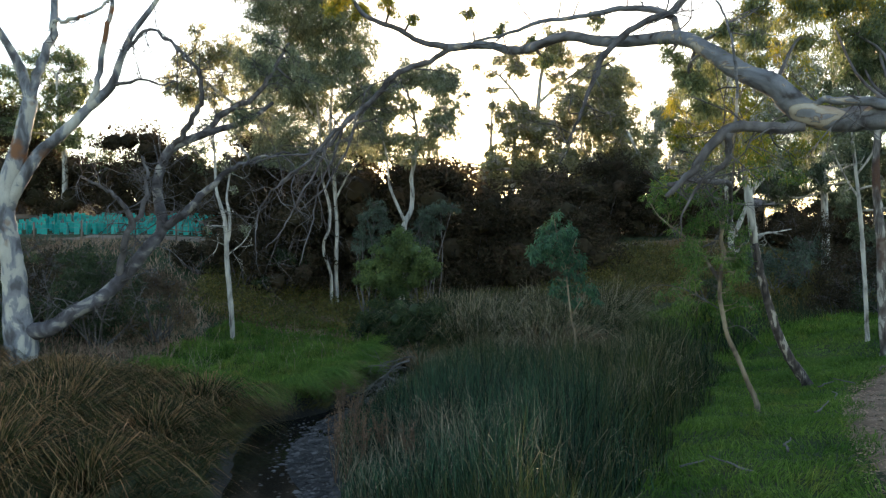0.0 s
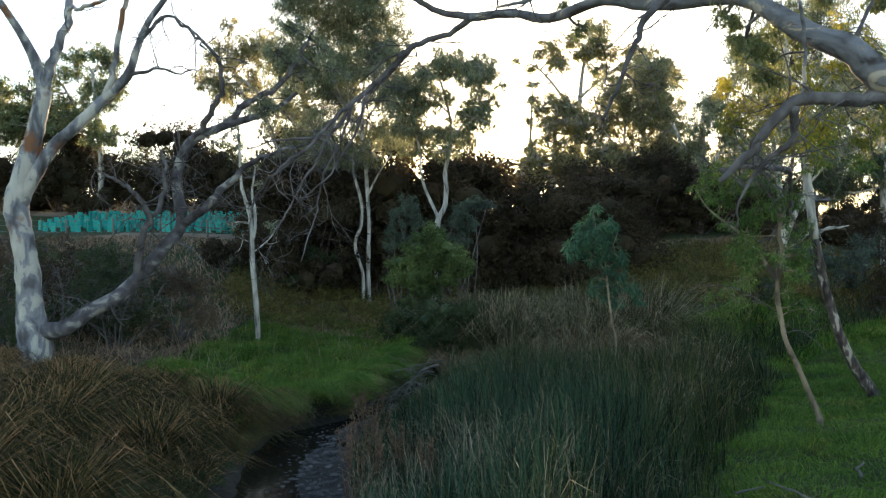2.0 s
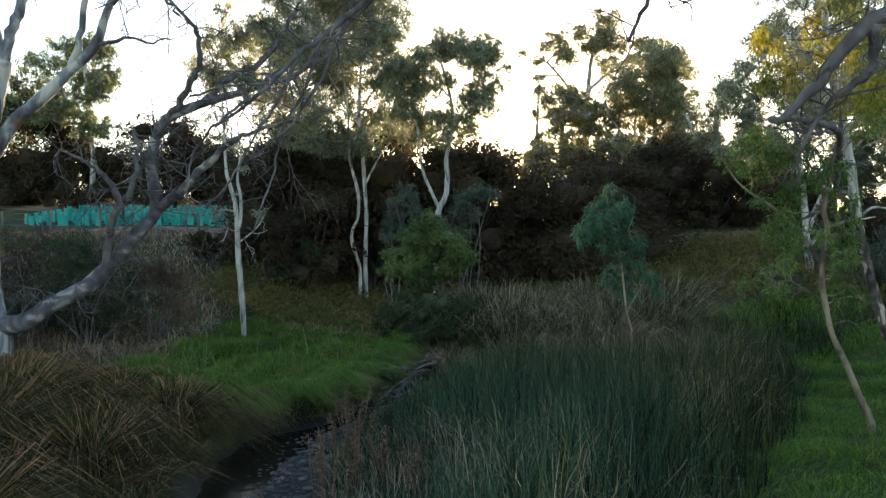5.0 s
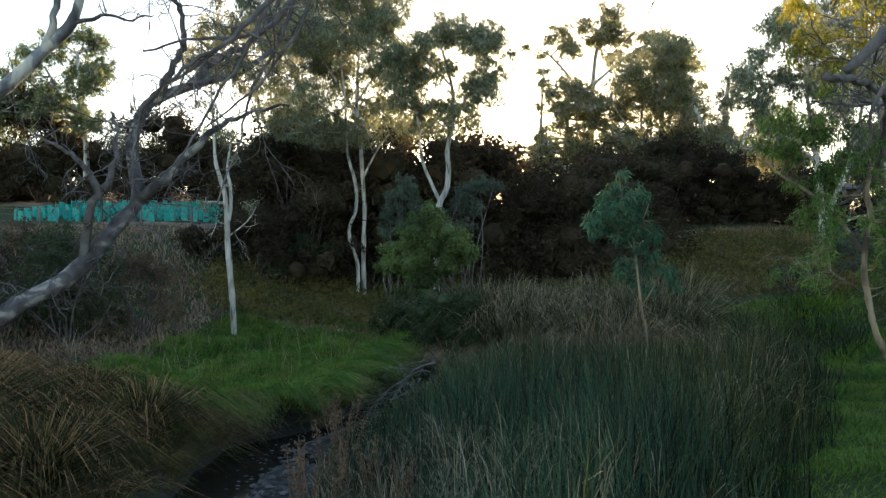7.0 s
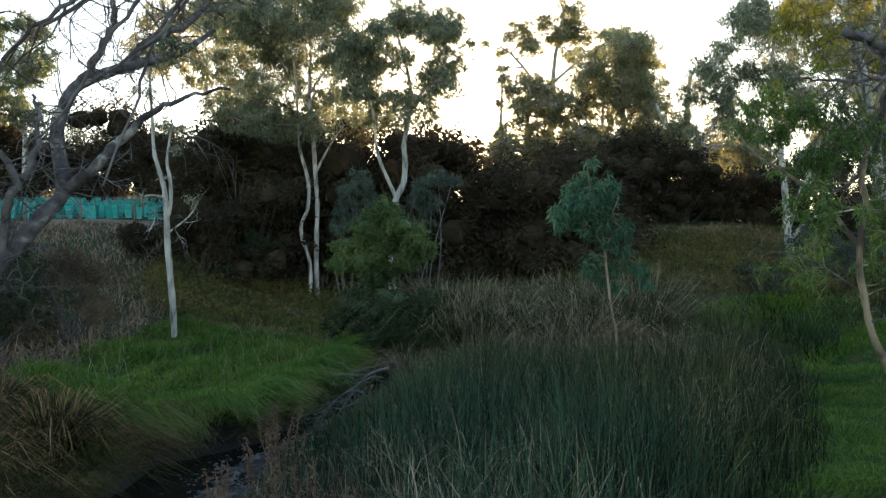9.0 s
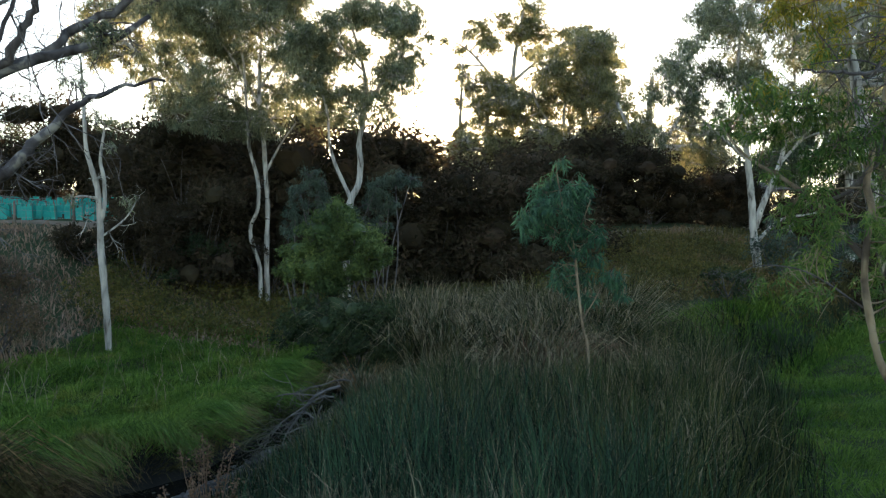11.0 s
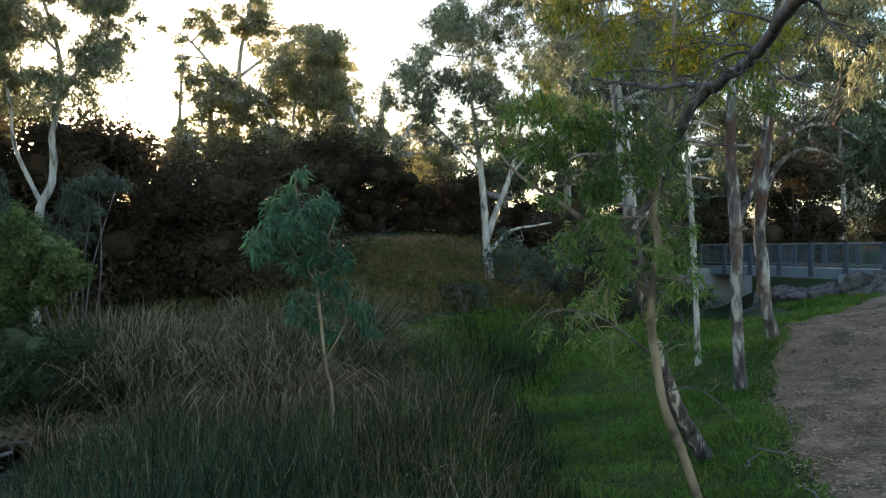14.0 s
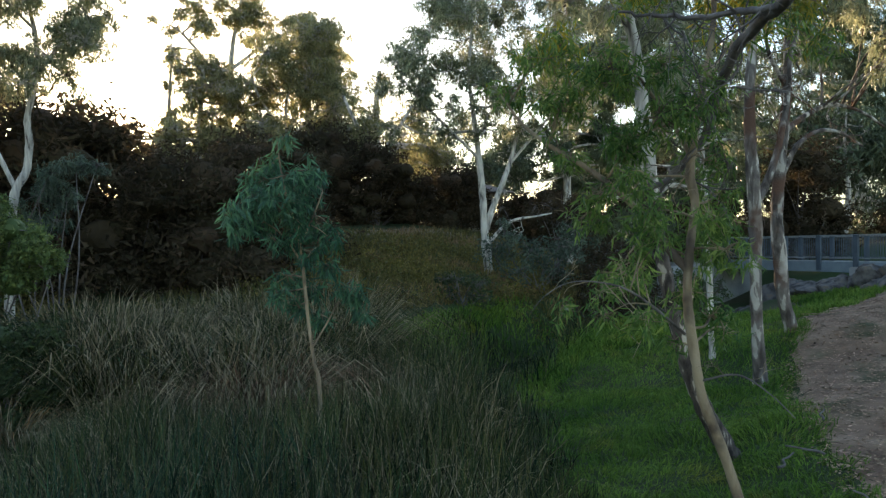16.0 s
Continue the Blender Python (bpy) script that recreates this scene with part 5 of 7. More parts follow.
limbs.append([(12.44, 76.00, 16.65, 0.147), (15.38, 76.00, 19.08, 0.122), (17.82, 76.00, 20.29, 0.098), (20.26, 76.00, 19.78, 0.073)])
clumps = []
clumps += [(11.48, 76.00, 21.80, 0.980), (13.68, 76.00, 22.91, 1.176), (12.45, 76.00, 20.57, 0.882), (14.41, 76.00, 21.29, 0.980), (10.49, 76.00, 19.36, 0.882), (8.05, 76.00, 19.37, 0.588), (17.83, 76.00, 20.53, 0.979), (19.77, 76.00, 19.54, 0.979), (21.23, 76.00, 18.31, 0.685), (16.36, 76.00, 19.32, 0.783), (13.92, 76.00, 19.09, 0.882), (6.58, 76.00, 19.87, 0.392)]
clumps += [(18.79, 76.00, 18.32, 0.685), (10.01, 76.00, 21.08, 0.686), (8.04, 76.00, 17.66, 0.490), (9.28, 76.00, 21.82, 0.392)]
gum_tree("tall_sparse_gum", axis, limbs, clumps, BARK_WHITE, HAZY_LEAF, "tall distant gum with a sparse tufted crown", seed=51, cover=1.4, grow=1.8, depth=1.2, leaf_len=0.3, leaf_w=0.09, sides=7, twig_r=0.05, flat=0.5, sub=0.36, fill=0.8)
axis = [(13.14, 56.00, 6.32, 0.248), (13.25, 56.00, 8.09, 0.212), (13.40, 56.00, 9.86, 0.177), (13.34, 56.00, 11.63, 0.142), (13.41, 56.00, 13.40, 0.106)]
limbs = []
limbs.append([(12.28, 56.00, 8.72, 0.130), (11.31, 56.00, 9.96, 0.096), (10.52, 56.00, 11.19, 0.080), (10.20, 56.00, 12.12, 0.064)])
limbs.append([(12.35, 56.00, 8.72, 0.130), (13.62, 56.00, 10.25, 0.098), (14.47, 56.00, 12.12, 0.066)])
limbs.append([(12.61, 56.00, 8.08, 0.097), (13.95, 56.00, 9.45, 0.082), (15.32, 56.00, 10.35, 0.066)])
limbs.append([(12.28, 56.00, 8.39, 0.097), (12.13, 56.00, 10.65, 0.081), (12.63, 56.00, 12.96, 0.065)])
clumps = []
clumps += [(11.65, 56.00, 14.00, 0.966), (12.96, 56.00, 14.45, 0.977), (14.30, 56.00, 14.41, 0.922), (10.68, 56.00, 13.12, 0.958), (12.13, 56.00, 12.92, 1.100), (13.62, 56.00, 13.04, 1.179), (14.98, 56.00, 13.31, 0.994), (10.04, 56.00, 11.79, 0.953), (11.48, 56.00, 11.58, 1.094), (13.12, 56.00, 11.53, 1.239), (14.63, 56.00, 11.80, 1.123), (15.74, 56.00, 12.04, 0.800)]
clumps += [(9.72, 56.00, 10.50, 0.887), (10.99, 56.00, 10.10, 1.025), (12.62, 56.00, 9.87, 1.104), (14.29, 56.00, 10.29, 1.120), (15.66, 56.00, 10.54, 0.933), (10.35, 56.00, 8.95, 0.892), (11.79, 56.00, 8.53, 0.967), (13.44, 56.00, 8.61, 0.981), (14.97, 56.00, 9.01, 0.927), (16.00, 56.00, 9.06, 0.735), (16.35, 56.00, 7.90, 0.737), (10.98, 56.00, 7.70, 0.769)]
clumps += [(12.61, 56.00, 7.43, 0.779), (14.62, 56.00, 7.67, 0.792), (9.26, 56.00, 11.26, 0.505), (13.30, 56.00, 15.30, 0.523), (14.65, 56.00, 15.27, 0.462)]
gum_tree("round_gum", axis, limbs, clumps, BARK_WHITE, HAZY_LEAF, "round-crowned gum with sunlit olive leaves", seed=52, cover=1.15, grow=1.9, sub=0.32, fill=0.7, depth=2.0, leaf_len=0.22, leaf_w=0.065, sides=7, twig_r=0.04)
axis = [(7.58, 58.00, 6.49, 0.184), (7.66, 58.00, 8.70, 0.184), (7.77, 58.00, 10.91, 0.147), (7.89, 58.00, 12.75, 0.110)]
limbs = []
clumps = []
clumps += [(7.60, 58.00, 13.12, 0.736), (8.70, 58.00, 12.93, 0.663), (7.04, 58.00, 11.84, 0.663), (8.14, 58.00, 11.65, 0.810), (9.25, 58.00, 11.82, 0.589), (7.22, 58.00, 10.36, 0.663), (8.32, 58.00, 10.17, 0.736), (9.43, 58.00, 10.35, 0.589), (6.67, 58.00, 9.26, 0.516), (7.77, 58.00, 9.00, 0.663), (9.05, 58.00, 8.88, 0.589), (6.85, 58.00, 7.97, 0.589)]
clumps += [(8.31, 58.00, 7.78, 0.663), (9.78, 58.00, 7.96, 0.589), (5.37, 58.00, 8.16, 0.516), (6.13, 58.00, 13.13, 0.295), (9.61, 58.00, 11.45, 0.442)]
gum_tree("upright_gum", axis, limbs, clumps, BARK_WHITE, HAZY_LEAF, "upright gum with clumped leaves against the sunset", seed=53, cover=1.2, grow=1.9, sub=0.34, fill=1.0, depth=1.0, leaf_len=0.22, leaf_w=0.065, sides=7, twig_r=0.04)
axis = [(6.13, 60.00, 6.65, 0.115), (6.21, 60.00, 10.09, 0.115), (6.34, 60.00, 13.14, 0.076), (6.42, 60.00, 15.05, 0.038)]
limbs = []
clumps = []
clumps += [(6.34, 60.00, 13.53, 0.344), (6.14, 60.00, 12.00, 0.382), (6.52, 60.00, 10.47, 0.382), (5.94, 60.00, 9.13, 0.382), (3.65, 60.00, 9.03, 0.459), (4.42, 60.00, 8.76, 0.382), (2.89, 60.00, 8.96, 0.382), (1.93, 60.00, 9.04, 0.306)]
gum_tree("upright_gum", axis, limbs, clumps, BARK_WHITE, HAZY_LEAF, "thin gum sapling against the sunset", seed=54, cover=1.5, grow=1.7, sub=0.34, fill=0.6, depth=0.6, leaf_len=0.22, leaf_w=0.065, sides=6, twig_r=0.03)
axis = [(-23.02, 56.00, 6.08, 0.190), (-22.93, 56.00, 8.36, 0.190), (-23.08, 56.00, 10.26, 0.152), (-23.30, 56.00, 12.54, 0.152), (-23.48, 56.00, 14.82, 0.114)]
limbs = []
limbs.append([(-23.08, 56.00, 10.26, 0.114), (-24.44, 56.00, 12.16, 0.095), (-25.57, 56.00, 14.07, 0.076)])
clumps = []
clumps += [(-23.47, 56.00, 16.15, 0.912), (-24.80, 56.00, 15.58, 0.912), (-22.52, 56.00, 15.58, 0.760), (-25.57, 56.00, 14.26, 0.912), (-23.48, 56.00, 14.25, 0.988), (-22.15, 56.00, 14.43, 0.532), (-26.15, 56.00, 12.74, 0.988), (-24.06, 56.00, 12.54, 0.912), (-22.53, 56.00, 12.73, 0.608), (-28.24, 56.00, 12.17, 0.988), (-29.37, 56.00, 13.32, 0.988), (-27.10, 56.00, 11.60, 0.836)]
clumps += [(-29.00, 56.00, 10.66, 0.988), (-25.20, 56.00, 10.83, 0.760), (-23.11, 56.00, 10.45, 0.760), (-21.78, 56.00, 10.44, 0.684), (-30.52, 56.00, 11.80, 1.140), (-27.47, 56.00, 13.31, 0.608)]
gum_tree("left_gum", axis, limbs, clumps, BARK_WHITE, OLIVE_LEAF, "distant gum with an olive crown behind the embankment", seed=55, cover=1.7, grow=1.85, depth=1.5, leaf_len=0.24, leaf_w=0.07, sides=7, twig_r=0.04, sub=0.4, fill=0.5)
axis = [(-7.67, 48.00, 6.90, 0.261), (-7.69, 48.00, 8.21, 0.261), (-7.75, 48.00, 9.51, 0.228), (-7.91, 48.00, 11.14, 0.163), (-8.55, 48.00, 13.09, 0.130), (-9.53, 48.00, 14.73, 0.098)]
limbs = []
limbs.append([(-7.75, 48.00, 9.51, 0.130), (-9.21, 48.00, 10.82, 0.098), (-10.84, 48.00, 12.12, 0.098), (-12.46, 48.00, 13.43, 0.065)])
limbs.append([(-8.84, 48.00, 7.56, 0.098), (-9.39, 48.00, 8.54, 0.098), (-9.87, 48.00, 9.52, 0.081), (-10.19, 48.00, 10.82, 0.065)])
clumps = []
clumps += [(-12.62, 48.00, 14.41, 0.782), (-11.48, 48.00, 14.08, 0.717), (-13.28, 48.00, 13.11, 0.717), (-11.98, 48.00, 12.78, 0.717), (-10.84, 48.00, 12.78, 0.652), (-12.96, 48.00, 11.97, 0.521), (-11.17, 48.00, 11.64, 0.586), (-10.19, 48.00, 11.15, 0.586), (-9.21, 48.00, 12.12, 0.652), (-9.86, 48.00, 13.75, 0.717), (-8.55, 48.00, 13.42, 0.717), (-10.50, 48.00, 15.05, 0.652)]
clumps += [(-11.80, 48.00, 15.38, 0.456), (-13.77, 48.00, 12.46, 0.391), (-8.56, 48.00, 10.81, 0.586), (-9.87, 48.00, 9.84, 0.521)]
gum_tree("pale_stem_gum", axis, limbs, clumps, BARK_WHITE, HAZY_LEAF, "gum with pale stems and a sunlit crown", seed=56, cover=1.1, grow=1.85, depth=1.5, leaf_len=0.24, leaf_w=0.065, sides=7, twig_r=0.04, sub=0.4, fill=0.7)

axis = [(50.88, 50.00, 3.36, 0.353), (50.78, 50.00, 5.12, 0.352), (50.35, 50.00, 7.07, 0.312), (49.27, 50.00, 8.59, 0.271), (48.22, 50.00, 10.47, 0.231), (47.70, 50.00, 12.74, 0.153), (47.45, 50.00, 15.40, 0.115)]
limbs = []
limbs.append([(49.54, 50.00, 8.40, 0.194), (47.16, 50.00, 9.08, 0.153), (45.10, 50.00, 8.80, 0.113), (43.35, 50.00, 9.29, 0.074)])
limbs.append([(50.46, 50.00, 6.88, 0.195), (52.01, 50.00, 8.69, 0.158), (53.15, 50.00, 10.73, 0.159), (54.31, 50.00, 13.19, 0.120)])
limbs.append([(50.67, 50.00, 5.51, 0.156), (48.73, 50.00, 6.44, 0.116), (46.63, 50.00, 6.59, 0.076), (44.58, 50.00, 6.16, 0.056)])
clumps = []
clumps += [(47.19, 50.00, 15.38, 1.298), (49.84, 50.00, 14.83, 1.322), (52.61, 50.00, 16.25, 1.586), (45.12, 50.00, 13.32, 1.128), (48.22, 50.00, 12.39, 1.077), (51.76, 50.00, 13.02, 1.340), (44.13, 50.00, 15.48, 1.195), (54.89, 50.00, 14.04, 1.772), (46.16, 50.00, 17.94, 1.516), (50.41, 50.00, 18.78, 1.718), (43.61, 50.00, 10.97, 0.818), (53.72, 50.00, 11.15, 1.358)]
clumps += [(51.44, 50.00, 5.13, 0.944), (48.72, 50.00, 4.71, 0.849), (46.10, 50.00, 4.49, 0.833), (54.27, 50.00, 5.17, 1.203), (44.08, 50.00, 5.03, 0.821), (45.09, 50.00, 7.30, 0.602), (49.28, 50.00, 9.75, 1.162), (52.01, 50.00, 8.69, 1.185), (46.64, 50.00, 10.39, 1.065), (53.99, 50.00, 8.37, 1.441), (50.35, 50.00, 7.07, 0.937), (44.09, 50.00, 8.02, 0.821)]
clumps += [(47.67, 50.00, 6.99, 0.843), (52.56, 50.00, 6.34, 1.031), (56.04, 50.00, 10.47, 1.623), (56.02, 50.00, 6.41, 1.380), (41.18, 50.00, 13.39, 1.096), (40.22, 50.00, 10.78, 1.016), (42.13, 50.00, 9.42, 0.957), (39.29, 50.00, 12.17, 0.936), (41.16, 50.00, 6.82, 0.804), (39.74, 50.00, 8.22, 0.795), (42.63, 50.00, 12.03, 0.960)]
gum_tree("bridge_gum", axis, limbs, clumps, BARK_WHITE, DARK_GUM_LEAF, "old gum with pale crooked limbs behind the bridge", fine=False, seed=57, cover=1.25, grow=1.85, depth=1.5, leaf_len=0.3, leaf_w=0.085, sides=8, twig_r=0.04, dead=30, dead_len=2.2, sub=0.5, fill=0.8)
axis = [(28.42, 46.00, 1.91, 0.245), (28.51, 46.00, 4.05, 0.214), (28.63, 46.00, 6.19, 0.214), (28.82, 46.00, 8.65, 0.184), (28.76, 46.00, 11.10, 0.153), (28.84, 46.00, 13.25, 0.123)]
limbs = []
limbs.append([(28.59, 46.00, 5.88, 0.122), (26.98, 46.00, 7.66, 0.121), (25.56, 46.00, 9.38, 0.089), (24.52, 46.00, 11.09, 0.059)])
limbs.append([(28.71, 46.00, 7.42, 0.123), (30.34, 46.00, 9.35, 0.124), (31.90, 46.00, 11.32, 0.095)])
clumps = []
clumps += [(28.47, 46.00, 13.53, 1.040), (26.28, 46.00, 12.42, 1.019), (30.74, 46.00, 13.11, 1.061), (24.87, 46.00, 10.82, 0.888), (27.36, 46.00, 10.70, 0.969), (29.58, 46.00, 10.54, 0.988), (32.30, 46.00, 11.35, 1.012), (25.91, 46.00, 8.81, 0.837), (28.45, 46.00, 8.63, 0.856), (31.11, 46.00, 8.76, 0.876), (33.49, 46.00, 9.52, 0.895), (24.18, 46.00, 12.54, 0.882)]
clumps += [(33.91, 46.00, 12.75, 1.026), (35.56, 46.00, 10.93, 0.910), (24.85, 46.00, 5.50, 0.651), (26.97, 46.00, 5.84, 0.724), (29.18, 46.00, 5.59, 0.739), (31.88, 46.00, 5.97, 0.756), (34.30, 46.00, 6.67, 0.772), (33.47, 46.00, 4.09, 0.767), (30.70, 46.00, 3.75, 0.748), (27.69, 46.00, 3.74, 0.729), (25.54, 46.00, 3.72, 0.655), (36.82, 46.00, 8.72, 0.789)]
clumps += [(36.81, 46.00, 6.09, 0.788), (31.53, 46.00, 15.38, 1.131), (27.01, 46.00, 15.20, 1.087)]
gum_tree("leafy_gum", axis, limbs, clumps, BARK_WHITE, DARK_GUM_LEAF, "leafy gum on the far bank near the bridge", fine=False, seed=58, cover=1.9, grow=1.85, depth=1.8, leaf_len=0.26, leaf_w=0.07, sides=8, twig_r=0.04, sub=0.5, fill=0.6)

axis = [(23.70, 45.00, 2.98, 0.224), (23.64, 45.00, 4.91, 0.192), (23.58, 45.00, 6.83, 0.192), (23.49, 45.00, 8.75, 0.160), (23.33, 45.00, 10.99, 0.128)]
limbs = []
limbs.append([(23.61, 45.00, 6.51, 0.128), (22.34, 45.00, 8.11, 0.096), (21.36, 45.00, 9.38, 0.064)])
limbs.append([(23.55, 45.00, 7.79, 0.128), (24.97, 45.00, 9.39, 0.096), (25.96, 45.00, 10.68, 0.064)])
clumps = []
clumps += [(22.99, 45.00, 8.43, 0.768), (24.31, 45.00, 9.39, 0.769), (24.96, 45.00, 7.63, 0.706), (22.33, 45.00, 6.99, 0.640), (21.36, 45.00, 8.10, 0.703), (23.64, 45.00, 6.51, 0.641), (26.61, 45.00, 8.76, 0.771), (26.11, 45.00, 7.15, 0.706), (27.59, 45.00, 6.83, 0.772), (22.02, 45.00, 9.70, 0.703), (25.30, 45.00, 10.68, 0.770), (27.28, 45.00, 10.69, 0.836)]
clumps += [(23.33, 45.00, 11.31, 0.832), (21.03, 45.00, 6.19, 0.575), (24.95, 45.00, 6.03, 0.577), (20.05, 45.00, 7.14, 0.638)]
gum_tree("middle_gum", axis, limbs, clumps, BARK_WHITE, DARK_GUM_LEAF, "grey-green gum in the middle distance beyond the path", seed=59, cover=2.1, grow=1.85, depth=1.5, leaf_len=0.22, leaf_w=0.06, sides=8, twig_r=0.035, sub=0.5, fill=0.6)
axis = [(16.05, 52.00, 3.75, 0.219), (15.98, 52.00, 5.94, 0.219), (16.13, 52.00, 8.13, 0.183), (16.07, 52.00, 10.32, 0.146), (16.26, 52.00, 12.15, 0.110)]
limbs = []
limbs.append([(16.06, 52.00, 7.03, 0.146), (17.18, 52.00, 8.86, 0.110), (18.11, 52.00, 10.33, 0.073)])
limbs.append([(16.10, 52.00, 7.76, 0.110), (14.95, 52.00, 9.22, 0.109), (14.22, 52.00, 10.68, 0.073)])
clumps = []
clumps += [(16.06, 52.00, 8.13, 0.804), (14.95, 52.00, 7.40, 0.657), (17.17, 52.00, 7.40, 0.731), (17.92, 52.00, 8.86, 0.732), (15.70, 52.00, 9.59, 0.730), (14.58, 52.00, 8.86, 0.657), (18.47, 52.00, 7.40, 0.732), (16.44, 52.00, 11.05, 0.731), (18.29, 52.00, 10.33, 0.659), (19.78, 52.00, 8.13, 0.733), (20.90, 52.00, 9.24, 0.734), (20.52, 52.00, 7.40, 0.660)]
gum_tree("olive_gum", axis, limbs, clumps, BARK_WHITE, HAZY_LEAF, "olive gum with a sunlit crown in the middle distance", seed=60, cover=1.1, grow=1.8, depth=1.2, leaf_len=0.22, leaf_w=0.06, sides=8, twig_r=0.035, sub=0.68, fill=0.8)

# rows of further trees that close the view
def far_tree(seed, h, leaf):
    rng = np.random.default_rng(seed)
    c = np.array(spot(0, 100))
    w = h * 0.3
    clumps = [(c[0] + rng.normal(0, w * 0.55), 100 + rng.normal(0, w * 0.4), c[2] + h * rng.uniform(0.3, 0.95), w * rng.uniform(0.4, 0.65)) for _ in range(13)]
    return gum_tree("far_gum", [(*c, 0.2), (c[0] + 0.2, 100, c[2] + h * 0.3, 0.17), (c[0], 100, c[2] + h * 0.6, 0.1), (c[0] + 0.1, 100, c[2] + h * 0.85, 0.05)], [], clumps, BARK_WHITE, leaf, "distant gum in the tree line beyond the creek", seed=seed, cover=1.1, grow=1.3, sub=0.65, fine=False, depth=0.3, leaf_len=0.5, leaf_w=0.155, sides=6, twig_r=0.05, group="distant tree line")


FAR = [far_tree(61, 9.0, HAZY_LEAF), far_tree(62, 11.0, HAZY_LEAF), far_tree(63, 9.5, DARK_GUM_LEAF)]
rng = np.random.default_rng(78)
SPOTS = [(-8, 56), (-3, 58), (1, 57), (5.5, 59), (9, 57), (13, 58), (17, 63), (21, 60), (7, 62), (-6, 65), (-6, 60), (23, 64), (-10, 62), (16, 60), (-39, 70), (-33, 72)]
SPOTS += [(-14.2, 58), (-17.8, 62), (-21.3, 60), (-25, 58.5), (-28, 61), (-32, 59.5), (-36, 60), (-10, 58), (-12.5, 59), (-16, 60.5), (-19.5, 59), (-23, 61), (-26.5, 60), (-30, 62), (-34, 61), (-38, 62), (-42, 61), (-15, 70), (-18, 62), (-30, 60), (26, 70), (31, 66), (36, 62), (41, 60), (46, 56), (50, 50), (38, 52), (44, 46), (55, 44), (33, 56), (24, 60), (-36, 58), (29, 62), (52, 58), (40, 70), (45, 66), (49, 70), (53, 66), (57, 62), (61, 60), (48, 62)]
for i, (x, y) in enumerate(SPOTS):
    # Trees beyond x 43 are added and enlarged to block sun from the bridge gum.
    s = rng.uniform(0.85, 1.2) * (0.72 if x < -10 else 0.62 if x < 4 else 0.72 if x < 24 else 1.0 if x < 43 else 1.6)
    m = Matrix.Translation(spot(x, y)) @ Matrix.Rotation(rng.uniform(0, 6.28), 4, "Z") @ Matrix.Scale(s, 4)
    if i < 3:
        FAR[i].matrix_basis = m
    else:
        copy_thing(FAR[2 if x > 23 or x < -10 else i % 3], m)

# ---- footbridge ----
def bridge():
    (ax, ay), (bx, by) = (31.0, 43.5), (29.6, 29.0)
    top = 1.95
    root = thing("footbridge", (ax, ay, top), "grey-blue steel footbridge with upright bar railings", "bridge")
    d = np.array([bx - ax, by - ay])
    n = np.linalg.norm(d)
    d /= n
    s = np.array([-d[1], d[0]])  # towards the far side
    turn = math.atan2(d[1], d[0])

    def bar(name, along0, along1, across, z0, z1, thick, mat, parent=root, label=""):
        c0, c1 = np.array([ax, ay]) + d * along0 + s * across, np.array([ax, ay]) + d * along1 + s * across
        mid, ln = (c0 + c1) / 2, along1 - along0
        return part(name, *box(mid[0] - ln / 2, mid[1] - thick / 2, z0, mid[0] + ln / 2, mid[1] + thick / 2, z1, turn, 0.008), mat, parent, label, smooth=False)

    side = 1 if s[0] > 0 else -1
    bar("deck", 0, n, side * 1.3, top - 0.12, top, 2.5, CONCRETE)
    for k in (0, 1):
        off = side * (0.0 if k == 0 else 2.6)
        bar("girder", 0, n, off, top - 0.42, top + 0.02, 0.14, GIRDER_PAINT)
        bar("handrail", 0, n, off, top + 1.07, top + 1.13, 0.07, STEEL, label="pale galvanised handrail")
        bar("bottom_rail", 0, n, off, top + 0.14, top + 0.19, 0.05, STEEL)
        for q in range(int(n / 2.0) + 1):
            bar("post", q * 2.0 - 0.12, q * 2.0 + 0.12, off - side * 0.09, top - 0.35, top + 1.12, 0.09, RAIL_PAINT)
        me = None
        for q in range(int(n / 0.13)):
            p = np.array([ax, ay]) + d * (0.07 + q * 0.13) + s * off
            if me is None:
                v, f = box(-0.009, -0.009, 0, 0.009, 0.009, 0.9)
                me = mesh_of("baluster", v, f, RAIL_PAINT)
            ob = new("baluster", me)
            ob.parent = root
            ob.location = (p[0] - ax, p[1] - ay, 0.18)
    part("abutment", *box(29.9, 42.8, -0.6, 33.9, 45.6, top - 0.13, 0.1, 0.05), CONCRETE, root, "stained concrete abutment")
    part("abutment", *box(28.4, 26.5, 0.2, 33.0, 32.6, top - 0.14, 0.1, 0.05), CONCRETE, root)
    part("wing_wall", *box(27.2, 42.2, -0.6, 30.1, 43.2, top - 0.3, 0.45, 0.05), CONCRETE, root, "stained concrete wing wall")


bridge()


